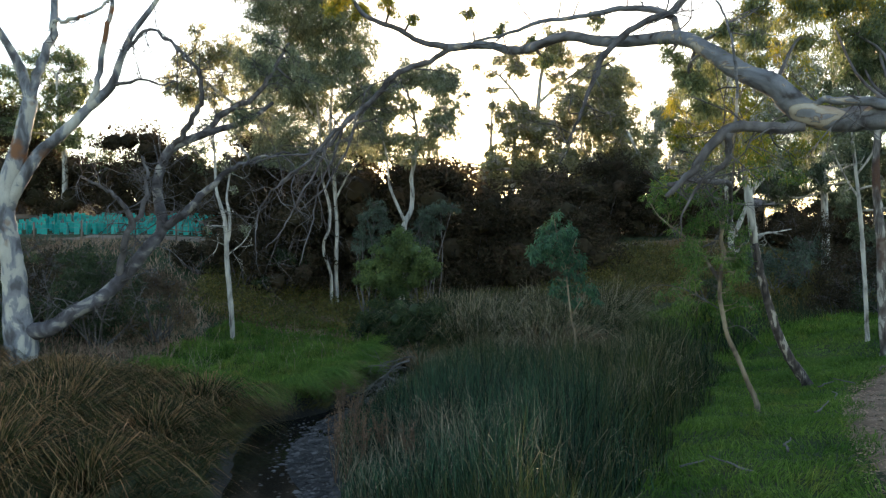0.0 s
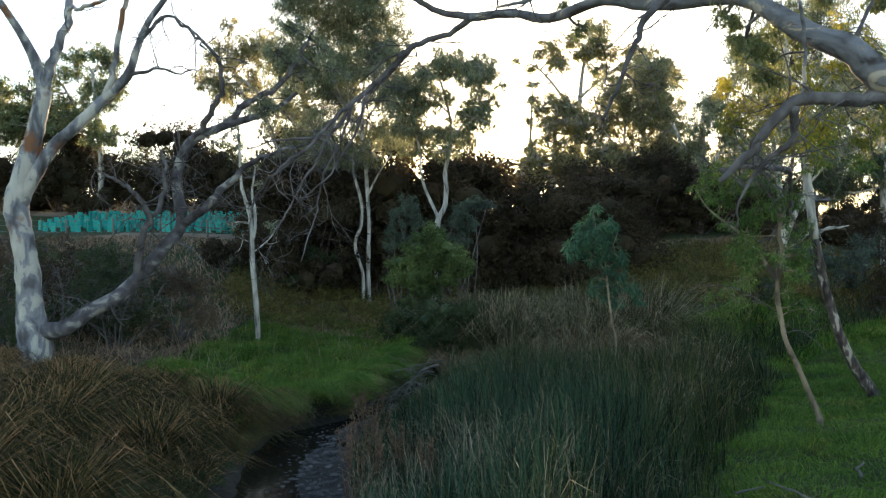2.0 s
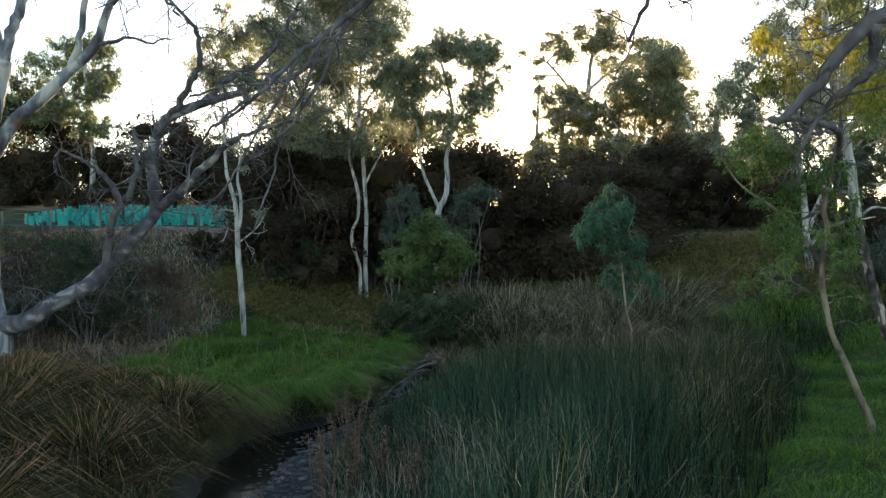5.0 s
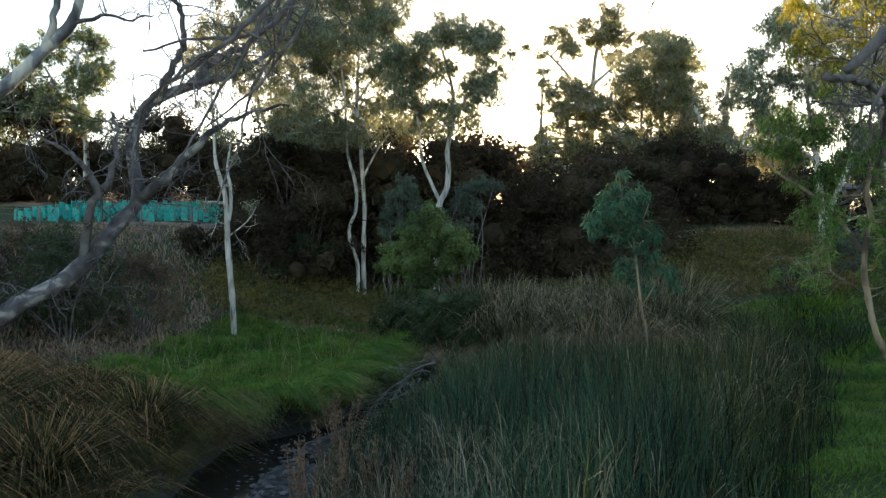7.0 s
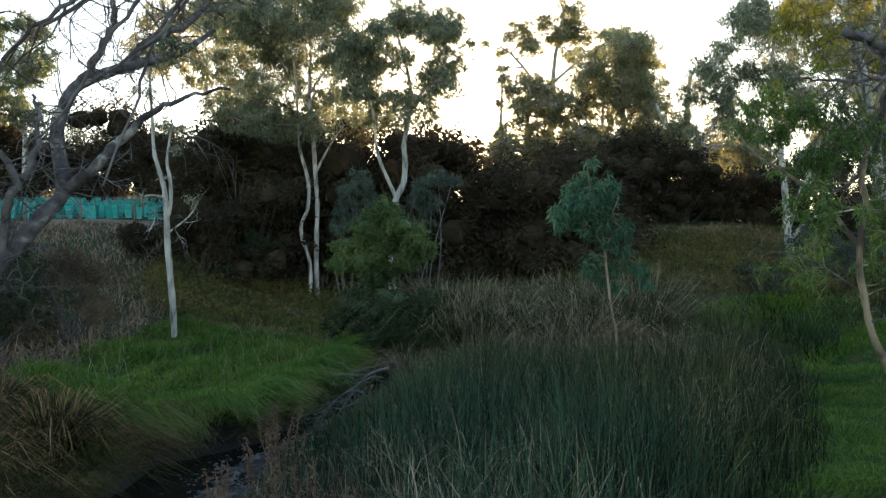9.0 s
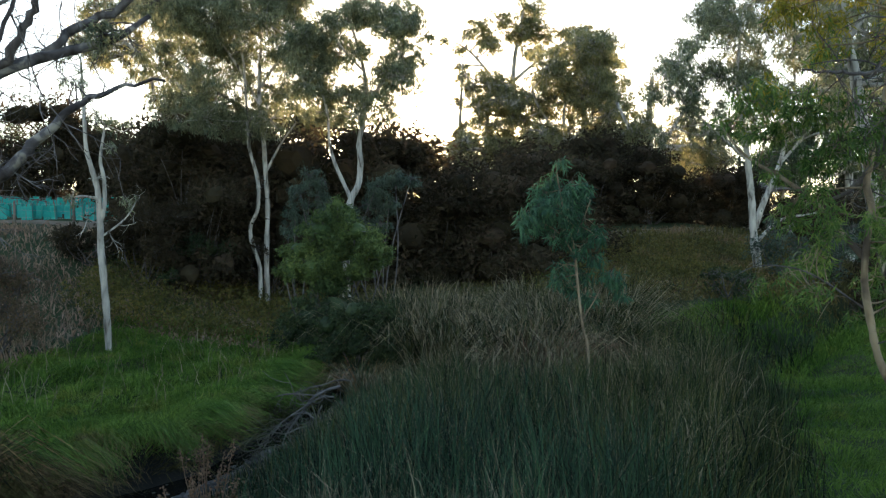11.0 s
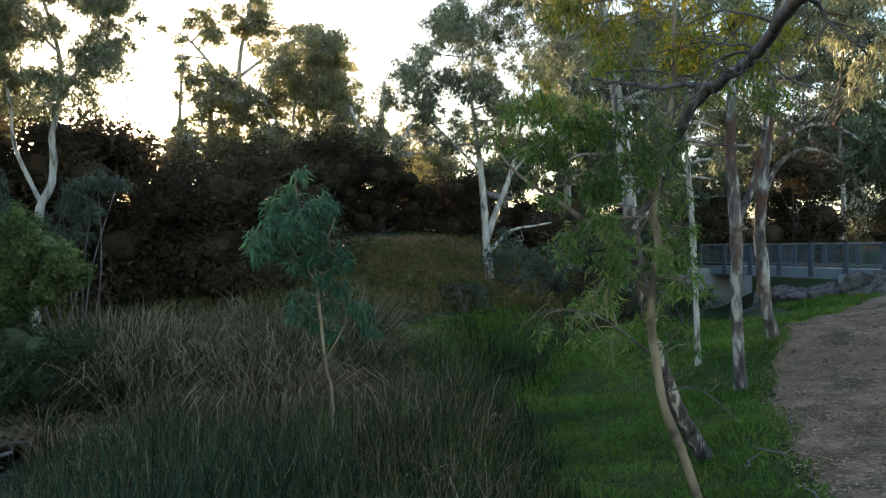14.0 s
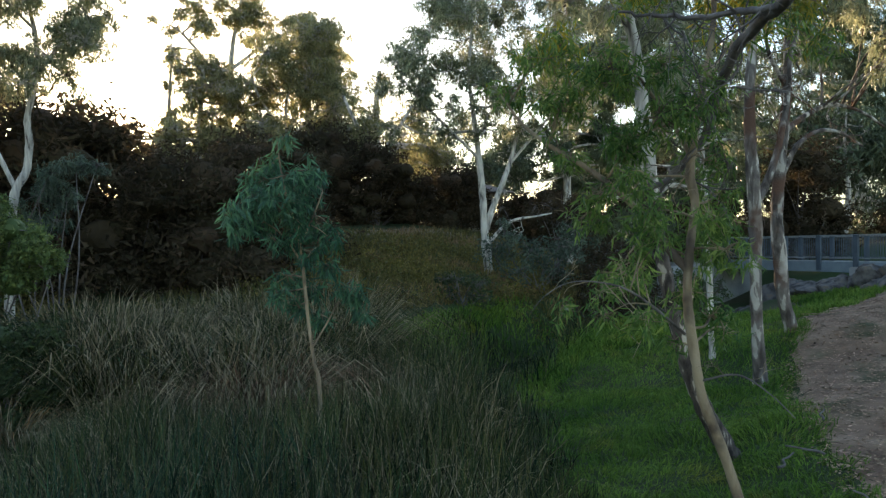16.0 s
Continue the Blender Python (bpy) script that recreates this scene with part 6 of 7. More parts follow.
def boulder(at, size, seed, sink=0.4):
    rng = np.random.default_rng(seed)
    bm = bmesh.new()
    bmesh.ops.create_icosphere(bm, subdivisions=3, radius=1)
    cuts = [(Vector(rng.normal(0, 1, 3)).normalized(), rng.uniform(0.42, 0.75)) for _ in range(11)]
    for v in bm.verts:
        for nrm, lim in cuts:
            over = v.co.dot(nrm) - lim
            if over > 0:
                v.co -= nrm * over * 0.97
        v.co *= 1 + 0.10 * noise.noise(v.co * 2.6 + Vector((seed, 0, 0))) + 0.04 * noise.noise(v.co * 7 + Vector((0, seed, 0)))
        v.co = Vector((v.co.x * size[0], v.co.y * size[1], v.co.z * size[2])) * 1.35
    me = bpy.data.meshes.new("boulder")
    bm.to_mesh(me)
    bm.free()
    me.materials.append(BOULDER)
    ob = new("boulder", me)
    x, y = at
    ob.location = (x, y, spot(x, y)[2] + size[2] * sink)
    ob.rotation_euler = (rng.normal(0, 0.15), rng.normal(0, 0.15), rng.uniform(0, 6))
    tagged(ob, "weathered grey-brown boulder below the footbridge", "rock", "boulders by the bridge")


rng = np.random.default_rng(79)
for i in range(46):
    s = 0.28 + 0.5 * rng.random() ** 1.6
    k = rng.uniform(0, 1)
    boulder((28.9 - 1.0 * k + rng.uniform(-0.8, 0.6), 37.9 - 8.6 * k + rng.uniform(-0.6, 0.6)), (s, s * rng.uniform(0.7, 1.2), s * rng.uniform(0.5, 0.8)), 90 + i, rng.uniform(0.1, 0.6))

# ---- house, embankment, tree guards ----
def house():
    x, y = 22.2, 55.0
    z = 3.4
    root = thing("house", (x, y, z), "cream house with a tiled roof behind the trees", "house")
    part("wall", *box(x - 1.2, y - 0.1, z - 1.5, x + 2.4, y + 5, z + 2.6, 0, 0.02), PLASTER, root, smooth=False)
    for x0, x1 in ((x - 0.9, x + 0.2), (x + 1.0, x + 2.3)):
        window = part("window", *box(x0, y - 0.17, z + 0.8, x1, y - 0.09, z + 2.2, 0, 0.01), PLASTER, root, "dark window in a cream frame", smooth=False)
        for a, b in ((x0 + 0.06, (x0 + x1) / 2 - 0.03), ((x0 + x1) / 2 + 0.03, x1 - 0.06)):
            part("pane", *box(a, y - 0.178, z + 0.87, b, y - 0.12, z + 2.13, 0, 0.004), DARK_GLASS, window, smooth=False)
    for k in range(4):
        part("porch_post", *box(x - 1.5 + k * 1.3, y - 1.6, z - 1.5, x - 1.38 + k * 1.3, y - 1.48, z + 2.5, 0, 0.01), PLASTER, root, smooth=False)
    v = np.array([(x - 1.8, y - 2, z + 2.5), (x + 3.0, y - 2, z + 2.5), (x + 3.0, y + 5.6, z + 2.5), (x - 1.8, y + 5.6, z + 2.5), (x + 0.3, y + 1.8, z + 3.6), (x + 0.9, y + 1.8, z + 3.6)])
    part("roof", v, [np.array([(0, 1, 5, 4), (2, 3, 4, 5), (0, 3, 2, 1)]), np.array([(1, 2, 5), (3, 0, 4)])], ROOF, root, smooth=False)


house()


def guard():
    x, y, z = 0, 0, 0
    root = thing("tree_guard", (0, 0, 0), "teal plastic tree guard round a seedling on the embankment", "tree guard", "tree guards on the embankment")
    r, h = 0.17, 0.62
    a = np.radians([90, 210, 330])
    ring = np.stack([np.cos(a) * r, np.sin(a) * r], 1)
    ring2 = ring * 0.94
    v = np.concatenate([np.c_[q, np.full(3, zz)] for q, zz in ((ring, 0.0), (ring, h), (ring2, h), (ring2, 0.0))])
    f = [(i + 3 * k, (i + 1) % 3 + 3 * k, (i + 1) % 3 + 3 * (k + 1), i + 3 * (k + 1)) for k in range(3) for i in range(3)]
    part("sleeve", v, [np.array(f)], TEAL, root, smooth=False)
    part("stake", *box(0.1, -0.1, 0, 0.13, -0.07, 0.75, 0, 0.004), WOOD, root, smooth=False)
    return root


g = guard()
rng = np.random.default_rng(80)
count = 0
for row in range(9):
    for col in range(30):
        x = -22.5 + col * 0.5 + rng.uniform(-0.15, 0.15)
        y = 46.2 + row * 0.85 + rng.uniform(-0.25, 0.25)
        if rng.random() < 0.06:
            continue
        m = Matrix.Translation(spot(x, y)) @ Matrix.Rotation(rng.uniform(0, 6.28), 4, "Z") @ Matrix.Rotation(rng.normal(0, 0.06), 4, "X")
        if count == 0:
            g.matrix_basis = m
        else:
            copy_thing(g, m)
        count += 1
ribbon("backwater", [tuple(p) for p in BACKWATER], 0.9, 0, WATER, "dark still backwater of the creek", "water", across=3, zfix=-0.88)
ribbon("bare_strip", [(-34, 44), (-26, 44), (-18, 44.2), (-11, 44.5), (-7, 45)], 1.3, 0.03, DIRT, "bare pale earth strip along the embankment", "ground", across=7, ragged=0.15)
ribbon("dirt_track", [(-50, 57), (-34, 56), (-27, 55.5), (-21, 56)], 1.5, 0.05, DIRT, "pale dirt track on top of the embankment", "track", across=7, ragged=0.1)
ribbon("far_strip", [(4, 46.5), (10, 46), (16, 45.6), (22, 45.6), (28, 46)], 1.2, 0.05, DIRT, "bare pale earth strip beneath the thicket", "ground", across=7, ragged=0.2)

# ---- grass, reeds and tussocks ----
def scatter(n, x0, x1, y0, y1, rng, keep):
    x, y = rng.uniform(x0, x1, n), rng.uniform(y0, y1, n)
    ok = keep(x, y)
    x, y = x[ok], y[ok]
    return np.stack([x, y, height(x, y) - 0.02], 1)


def patchy(x, y, s, seed):
    return 0.5 + 0.25 * np.sin(x * s + seed) * np.cos(y * s * 1.3 + 2 * seed) + 0.25 * np.sin((x + y) * s * 0.6 + 3 * seed)


def combed(x, y, s=1.0):
    """The lie of matted grass: directions that swirl over the ground."""
    a = 3.0 * np.sin(1.1 * s * x + 0.7 * s * y) + 2.4 * np.sin(2.3 * s * y - 1.3 * s * x + 1.0) + 1.2 * np.sin(4.7 * s * x + 3.9 * s * y)
    return np.stack([np.cos(a), np.sin(a), 0 * a], 1)


REED_EDGE = np.array([(9.0, 2.4), (12.3, 3.7), (15, 5.0), (18, 6.7), (21, 8.0), (24.6, 9.4), (27, 9.2), (29, 7.5)])


REED_LEFT = np.array([(3, -0.9), (10, -1.1), (12, -1.25), (15, -1.6), (17, -1.5), (19, -1.0), (22, -0.3), (24, 0.25), (29, 1.2)])


def reed_edge(x, y):
    return np.interp(y, REED_EDGE[:, 0], REED_EDGE[:, 1]) + 0.35 * np.sin(2.1 * y) * np.sin(0.9 * y + 1) + 0.3 * np.sin(37.0 * x + 53.0 * y)


def in_reeds(x, y):
    right = reed_edge(x, y)
    left = np.interp(y, REED_LEFT[:, 0], REED_LEFT[:, 1])
    return (x > left) & (x < right) & (y > 3) & (y < 29)


def off_path(x, y, half=1.6):
    return line_distance(x, y, np.array(FOOTPATH)) > half


rng = np.random.default_rng(81)
green_right = scatter(180000, 2.5, 19, 6, 27, rng, lambda x, y: ~in_reeds(x, y) & off_path(x, y, 1.25 + 0.5 * patchy(x, y, 2.3, 4) + 0.3 * rng.random(len(x))) & (x < 5 + 0.72 * (y - 4)) & (x > 2.0) & (creek_gap(x, y) > 1.4))
single("grass", *blades(green_right, (0.10 + 0.22 * patchy(green_right[:, 0], green_right[:, 1], 2.1, 7)) * rng.uniform(0.5, 1.3, len(green_right)), 0.0155, rng, 0.35, 2, 0.6, 0.7 * combed(green_right[:, 0], green_right[:, 1], 0.8)), GRASS, "lush green grass on the bank beside the path", "grass", "stuff")


def lawn_left(x, y):
    return (creek_gap(x, y) > 0.98) & (x < creek_x(y)) & (x > -8.0 + 0.1 * (y - 22)) & (y > 16.6 - 1.0 * (x + 4))


green_left = scatter(160000, -9, 0.5, 16.5, 33, rng, lawn_left)
gx, gy = green_left[:, 0], green_left[:, 1]
single("grass", *blades(green_left, (0.14 + 0.34 * patchy(gx, gy, 2.4, 8) ** 1.5) * rng.uniform(0.5, 1.35, len(gx)), 0.017, rng, 0.35, 2, 0.8, combed(gx, gy) * rng.uniform(0.3, 1.1, (len(gx), 1))), GRASS, "lush matted green grass on the creek bank", "grass", "stuff")
green_slope = scatter(60000, 15, 30, 24, 37, rng, lambda x, y: off_path(x, y, 1.45) & (line_distance(x, y, BACKWATER) > 1.4) & (x > 5 + 0.72 * (y - 4)) & (line_distance(x, y, np.array(FOOTPATH)) < 7))
single("grass", *blades(green_slope, 0.22 * rng.uniform(0.4, 1.4, len(green_slope)), 0.026, rng, 0.45, 2), GRASS, "green grass on the slope below the footbridge", "grass", "stuff")
green_far = scatter(60000, 4, 22, 27, 36, rng, lambda x, y: (y < 30.5 + 0.2 * x) & (x > 5) & (line_distance(x, y, BACKWATER) > 1.5))
single("grass", *blades(green_far, 0.3, 0.04, rng, 0.45, 2), GRASS, "green grass in the hollow beyond the reeds", "grass", "stuff")



def reed_height(at, tall):
    """Reeds are lower towards the lawn and at the water's edge."""
    x, y = at[:, 0], at[:, 1]
    low = np.clip((reed_edge(x, y) - x + 0.3) / 1.6, 0.3, 1) * np.clip(0.26 + 0.33 * (x - np.interp(y, REED_LEFT[:, 0], REED_LEFT[:, 1])), 0.26, 1)
    return tall * low


reeds_at = scatter(150000, -2.5, 10, 3, 29, rng, lambda x, y: in_reeds(x, y) & (rng.random(len(x)) < 0.35 + 0.65 * patchy(x, y, 1.1, 1)))
tall = reed_height(reeds_at, 1.7 * (0.72 + 0.56 * patchy(reeds_at[:, 0], reeds_at[:, 1], 0.7, 2)) * rng.uniform(0.5, 1.18, len(reeds_at)))
near = np.hypot(reeds_at[:, 0] - 0.8, (reeds_at[:, 1] - 13.5) * 0.6) + rng.normal(0, 0.5, len(reeds_at)) < 2.6
single("reeds", *blades(reeds_at[~near], tall[~near], 0.014, rng, 0.16, 3, 0.6), REED, "dense stand of dark green reeds in the creek bed", "reeds", "stuff")
single("reeds", *blades(reeds_at[near], tall[near], 0.014, rng, 0.15, 3, 0.6), REED_TEAL, "patch of blue-green reeds beside the water", "reeds", "stuff")
dry_at = scatter(40000, -2.5, 10, 3, 29, rng, lambda x, y: in_reeds(x, y))
dry_at = dry_at[rng.random(len(dry_at)) < np.clip((dry_at[:, 1] - 6) / 8, 0.15, 1) * np.clip((reed_edge(dry_at[:, 0], dry_at[:, 1]) - dry_at[:, 0]) / 2.5, 0.15, 1)]
tall = reed_height(dry_at, 1.55 * rng.uniform(0.45, 1.25, len(dry_at)))
single("dry_stems", *blades(dry_at, tall, np.clip(0.0075 + 0.0004 * dry_at[:, 1:2], 0.009, 0.015), rng, 0.28, 3, 0.8), DRY_REED, "dry pale stems scattered among the green reeds", "reeds", "stuff")


def fan(soup, x, y, n, h, w, rng, lean, segs=4, curl=1.4, rad=0.3, jitter=0.12):
    a, r = rng.uniform(0, 2 * np.pi, n), rad * np.sqrt(rng.random(n))
    at = np.stack([x + r * np.cos(a), y + r * np.sin(a), 0 * a], 1)
    at[:, 2] = height(at[:, 0], at[:, 1]) - 0.03
    out = np.stack([np.cos(a), np.sin(a), 0 * a], 1) * (lean * rng.uniform(0.2, 1.2, (n, 1)))
    soup.add(*blades(at, h * rng.uniform(0.6, 1.15, n), w, rng, jitter, segs, curl, out))


def tussock(name, places, n, h, w, material, label, lean=0.55, rad=0.35, seed=1, other=None, share=0.7, jitter=0.12):
    """Clumps of arching leaves: a main fan and a thinner fan of another age."""
    rng = np.random.default_rng(seed)
    for x, y, s in places:
        root = thing(name, spot(x, y), label, "grass tussock", name + " clumps")
        for k, mat in ((share, material), (1 - share, other or STRAW)):
            soup = Soup()
            fan(soup, x, y, int(n * s * k), h * s * (1.0 if mat is material else 1.08), w, rng, lean, rad=rad * s, jitter=jitter)
            part("leaf_fan", *soup.out(), mat, root, smooth=False)


rng = np.random.default_rng(82)
places = [(x + rng.uniform(-0.5, 0.5), y + rng.uniform(-0.5, 0.5), rng.uniform(0.8, 1.15) * (0.75 if y > 16 else 0.82 if x > -5.5 else 1.0)) for y in np.arange(9.0, 21.8, 1.5) for x in np.arange(-10.8, -3.0, 1.5) if x < creek_x(y) - 1.75 and y < 16.6 - 1.0 * (x + 4)]
straw = [p for i, p in enumerate(places) if p[0] < -6.4 and p[1] > 16.8]
green = [p for p in places if p not in straw]
tussock("tussock", green, 1500, 1.25, 0.0145, TUSSOCK, "arching brown-green grass tussock on the bank", seed=83, lean=0.62, rad=0.3, share=0.72, jitter=0.2)
tussock("tussock", straw, 1500, 1.1, 0.0145, STRAW, "arching straw-coloured grass tussock on the bank", seed=84, lean=0.55, rad=0.3, share=0.8, other=TUSSOCK, jitter=0.2)
clump = [(x + rng.uniform(-0.3, 0.3), y + rng.uniform(-0.3, 0.3), rng.uniform(0.8, 1.15)) for x, y in [(0.9, 26.6), (6.4, 27.2), (5.2, 30.2), (1.2, 30.4), (6.8, 28.4), (2.0, 25.6), (4.0, 25.4), (7.2, 30), (1.4, 27.5), (2.2, 26.6), (3.0, 27.4), (3.8, 26.4), (2.6, 28.4), (4.4, 27.6), (5.0, 26.6), (3.4, 28.8), (1.8, 29.2), (4.6, 29), (5.6, 28), (2.8, 30), (4, 30.2), (6.2, 29.2)]]
tussock("bulrush", clump[::2], 1100, 2.1, 0.021, REED, "tall green bulrush clump with bent tips", lean=0.34, rad=0.75, seed=85, other=DRY_REED, share=0.72, jitter=0.16)
tussock("bulrush", clump[1::2], 1200, 2.0, 0.019, TUSSOCK, "tall half-dry bulrush clump with collapsed leaves", lean=0.42, rad=0.75, seed=86, other=DRY_REED, share=0.7, jitter=0.16)
tussock("collapsed_bulrush", [(4.3, 24.4, 1.0), (4.9, 24.9, 0.9)], 1500, 1.9, 0.024, RUST, "collapsed rusty heap of dead bulrush leaves", lean=0.75, rad=0.45, seed=87, other=DRY_REED, jitter=0.2)
# ---- slopes: dry grass, weeds, open bushes ----
rng = np.random.default_rng(91)
slope = scatter(44000, -26, 0, 21, 43, rng, lambda x, y: (y < 42.6) & ((y > 30.5 - 0.35 * (x + 6)) | (x < -7.3)) & (rng.random(len(x)) < 0.35 + 0.65 * patchy(x, y, 0.5, 3)) & (x < -2))
single("dry_grass", *blades(slope, 0.34, 0.045, rng, 0.6, 2), SLOPE_GRASS, "dry brown grass on the slope", "grass", "stuff")
bank = scatter(42000, 3, 24, 31, 46, rng, lambda x, y: (y > 33 + 0.12 * (x - 6)) & (rng.random(len(x)) < 0.3 + 0.7 * patchy(x, y, 0.6, 5)))
single("dry_grass", *blades(bank, 0.42, 0.045, rng, 0.5, 2), BANK_GRASS, "yellow-green and brown grass on the far bank", "grass", "stuff")


def weeds(name, x0, x1, y0, y1, n, h, keep, material, label, seed):
    rng = np.random.default_rng(seed)
    at = scatter(n, x0, x1, y0, y1, rng, lambda x, y: keep(x, y) & (rng.random(len(x)) < patchy(x, y, 1.7, seed)))
    at = np.repeat(at, 7, axis=0)
    at += rng.normal(0, 1, at.shape) * [0.12, 0.12, 0] + np.c_[np.zeros((len(at), 2)), rng.uniform(0.05, h, len(at))]
    single(name, *leaves(at, 0.12, 0.055, rng, 0.1, 1.0, False), material, label, "weeds", "stuff")


weeds("weeds", -9, 1, 30, 39, 6500, 0.7, lambda x, y: y > 31 - 0.25 * (x + 6), WEED, "knee-high yellow-green weeds below the thicket", 92)
weeds("weeds", 6, 17, 33, 42, 3500, 0.7, lambda x, y: x > 6, WEED, "knee-high yellow-green weeds on the far bank", 93)


def round_clumps(x, y, w, h, n, seed, low=0.25):
    rng = np.random.default_rng(seed)
    z = spot(x, y)[2]
    return [(x + w * rng.uniform(-1, 1), y + w * 0.7 * rng.uniform(-1, 1), z + h * rng.uniform(low, 1), w * rng.uniform(0.3, 0.5)) for _ in range(n)]


for i, (x, y, w, h) in enumerate([(-14.5, 31, 1.5, 1.7), (-12.4, 31.6, 1.3, 1.3), (-13.2, 28, 1.5, 1.9), (-16.5, 33.5, 1.5, 1.5), (-11.5, 26.5, 1.2, 1.7), (-10.4, 28.6, 1.1, 1.2)]):
    bush("open_bush", round_clumps(x, y, w, h, 9, 300 + i), BROWN_LEAF if i % 2 else WATTLE_LEAF, "thin brownish bush on the slope behind the gum", 310 + i, cover=0.45, leaf_len=0.11, leaf_w=0.04, group="bushes on the slope", stems=6)
for i, (x, y, w, h) in enumerate([(-9.7, 25.8, 1.3, 2.6), (-8.3, 26.6, 1.1, 2.1), (-10.9, 27.0, 1.3, 2.9), (-12.4, 24.2, 1.2, 2.0)]):
    bush("twiggy_bush", round_clumps(x, y, w, h, 14, 320 + i, 0.15), BROWN_LEAF if i == 1 else DEEP_LEAF, "airy dull green bush behind the spreading gum", 325 + i, cover=0.75, leaf_len=0.1, leaf_w=0.022, group="bushes behind the gum", stems=7, droop=-0.3)
for i, (x, y, w, h) in enumerate([(-7.8, 36.8, 1.5, 2.8), (-9.6, 37.6, 1.1, 1.2), (-5.6, 37.2, 1.1, 1.8), (-3.6, 38.6, 1.2, 2.2)]):
    bush("wattle_shrub", round_clumps(x, y, w, h, 10, 330 + i), WATTLE_LEAF if i != 2 else DEEP_LEAF, "dull green shrub at the foot of the thicket", 340 + i, leaf_len=0.14, leaf_w=0.05, group="shrubs below the thicket")
for i, (x, y, w, h) in enumerate([(16.6, 35.5, 1.6, 3.0), (18.8, 34.6, 1.5, 2.4), (20.6, 36.5, 1.8, 3.2), (22.0, 39.5, 1.4, 2.2), (19.6, 40, 1.8, 3.0)]):
    bush("creek_shrub", round_clumps(x, y, w, h, 11, 350 + i), GREY_LEAF if i % 3 == 0 else WATTLE_LEAF, "grey-green shrub along the creek below the bridge", 360 + i, cover=0.8, leaf_len=0.17, leaf_w=0.05, group="shrubs along the creek")

# ---- grass hanging over the creek banks ----
def bank_fringe(n, y0, y1, inner, outer, h, w, material, label, seed):
    """Grass that leans from the bank's top over the water."""
    rng = np.random.default_rng(seed)
    at = scatter(n, -7, 1, y0, y1, rng, lambda x, y: (x < creek_x(y)) & (creek_gap(x, y) > inner) & (creek_gap(x, y) < outer))
    x, y = at[:, 0], at[:, 1]
    out = np.stack([creek_gap(x - 0.05, y) - creek_gap(x + 0.05, y), creek_gap(x, y - 0.05) - creek_gap(x, y + 0.05), 0 * x], 1) * 10
    out = out * rng.uniform(0.2, 1.5, (len(x), 1)) + 0.45 * combed(x, y, 1.5)
    single("bank_grass", *blades(at, h * (0.55 + 0.9 * patchy(x, y, 2.6, 6)) * rng.uniform(0.5, 1.2, len(x)), w, rng, 0.25, 3, 1.0, out), material, label, "grass", "stuff")


bank_fringe(200000, 17.5, 29, 0.98, 1.9, 0.36, 0.012, LIP_GRASS, "yellow-green grass hanging over the bank of the creek", 501)
bank_fringe(240000, 15, 29, 0.92, 1.12, 0.34, 0.012, BANK_GRASS, "yellow-brown dead grass hanging over the undercut bank", 502)
bank_fringe(34000, 9, 19, 1.0, 2.0, 0.28, 0.010, TUSSOCK, "brown-green grass leaning over the water", 503)
bank_fringe(9000, 9, 19, 1.05, 2.0, 0.3, 0.010, STRAW, "straw-coloured grass leaning over the water", 504)

rng = np.random.default_rng(505)
mud_at = scatter(2500, -2.2, 1.6, 10, 28, rng, lambda x, y: ~in_reeds(x, y) & (creek_gap(x, y) > 0.95) & (x > creek_x(y)))
single("bank_grass", *blades(mud_at, 0.3 * rng.uniform(0.3, 1.3, len(mud_at)), 0.014, rng, 0.6, 3), RUST, "sparse rusty dead growth on the muddy creek edge", "grass", "stuff")

# ---- creek gravel and fallen branches ----
def pebbles(n, seed):
    rng = np.random.default_rng(seed)
    soup = Soup()
    y = rng.uniform(10, 25, n)
    x = creek_x(y) + rng.normal(0.3, 0.42, n) * np.interp(y, CREEK[:, 1], CREEK_HALF)
    z = np.maximum(height(x, y), WATER_Z - 0.03) + 0.012
    r = 0.014 + 0.06 * rng.random(n) ** 3.0
    a = np.arange(6) * np.pi / 3
    o = np.array([[math.cos(t), math.sin(t), 0] for t in a] + [[0.3, 0.1, 0.55]] + [[0.5 * math.cos(t), 0.5 * math.sin(t), 0.45] for t in a])
    v = o[None] * (r[:, None, None] * rng.uniform(0.6, 1.3, (n, 1, 3))) * [1, 1, 0.8]
    turn = rng.uniform(0, 6.28, n)
    c, s = np.cos(turn)[:, None], np.sin(turn)[:, None]
    v = np.stack([v[..., 0] * c - v[..., 1] * s, v[..., 0] * s + v[..., 1] * c, v[..., 2]], -1) + np.stack([x, y, z], 1)[:, None]
    b = (np.arange(n) * 13)[:, None, None]
    k = np.arange(6)
    quads = np.stack([k, (k + 1) % 6, (k + 1) % 6 + 7, k + 7], 1)
    tri = np.stack([k + 7, (k + 1) % 6 + 7, np.full(6, 6)], 1)
    single("pebbles", v.reshape(-1, 3), [(b + quads[None]).reshape(-1, 4), (b + tri[None]).reshape(-1, 3)], STONE, "wet grey gravel and pebbles in the creek bed", "gravel", "stuff")


pebbles(3600, 95)


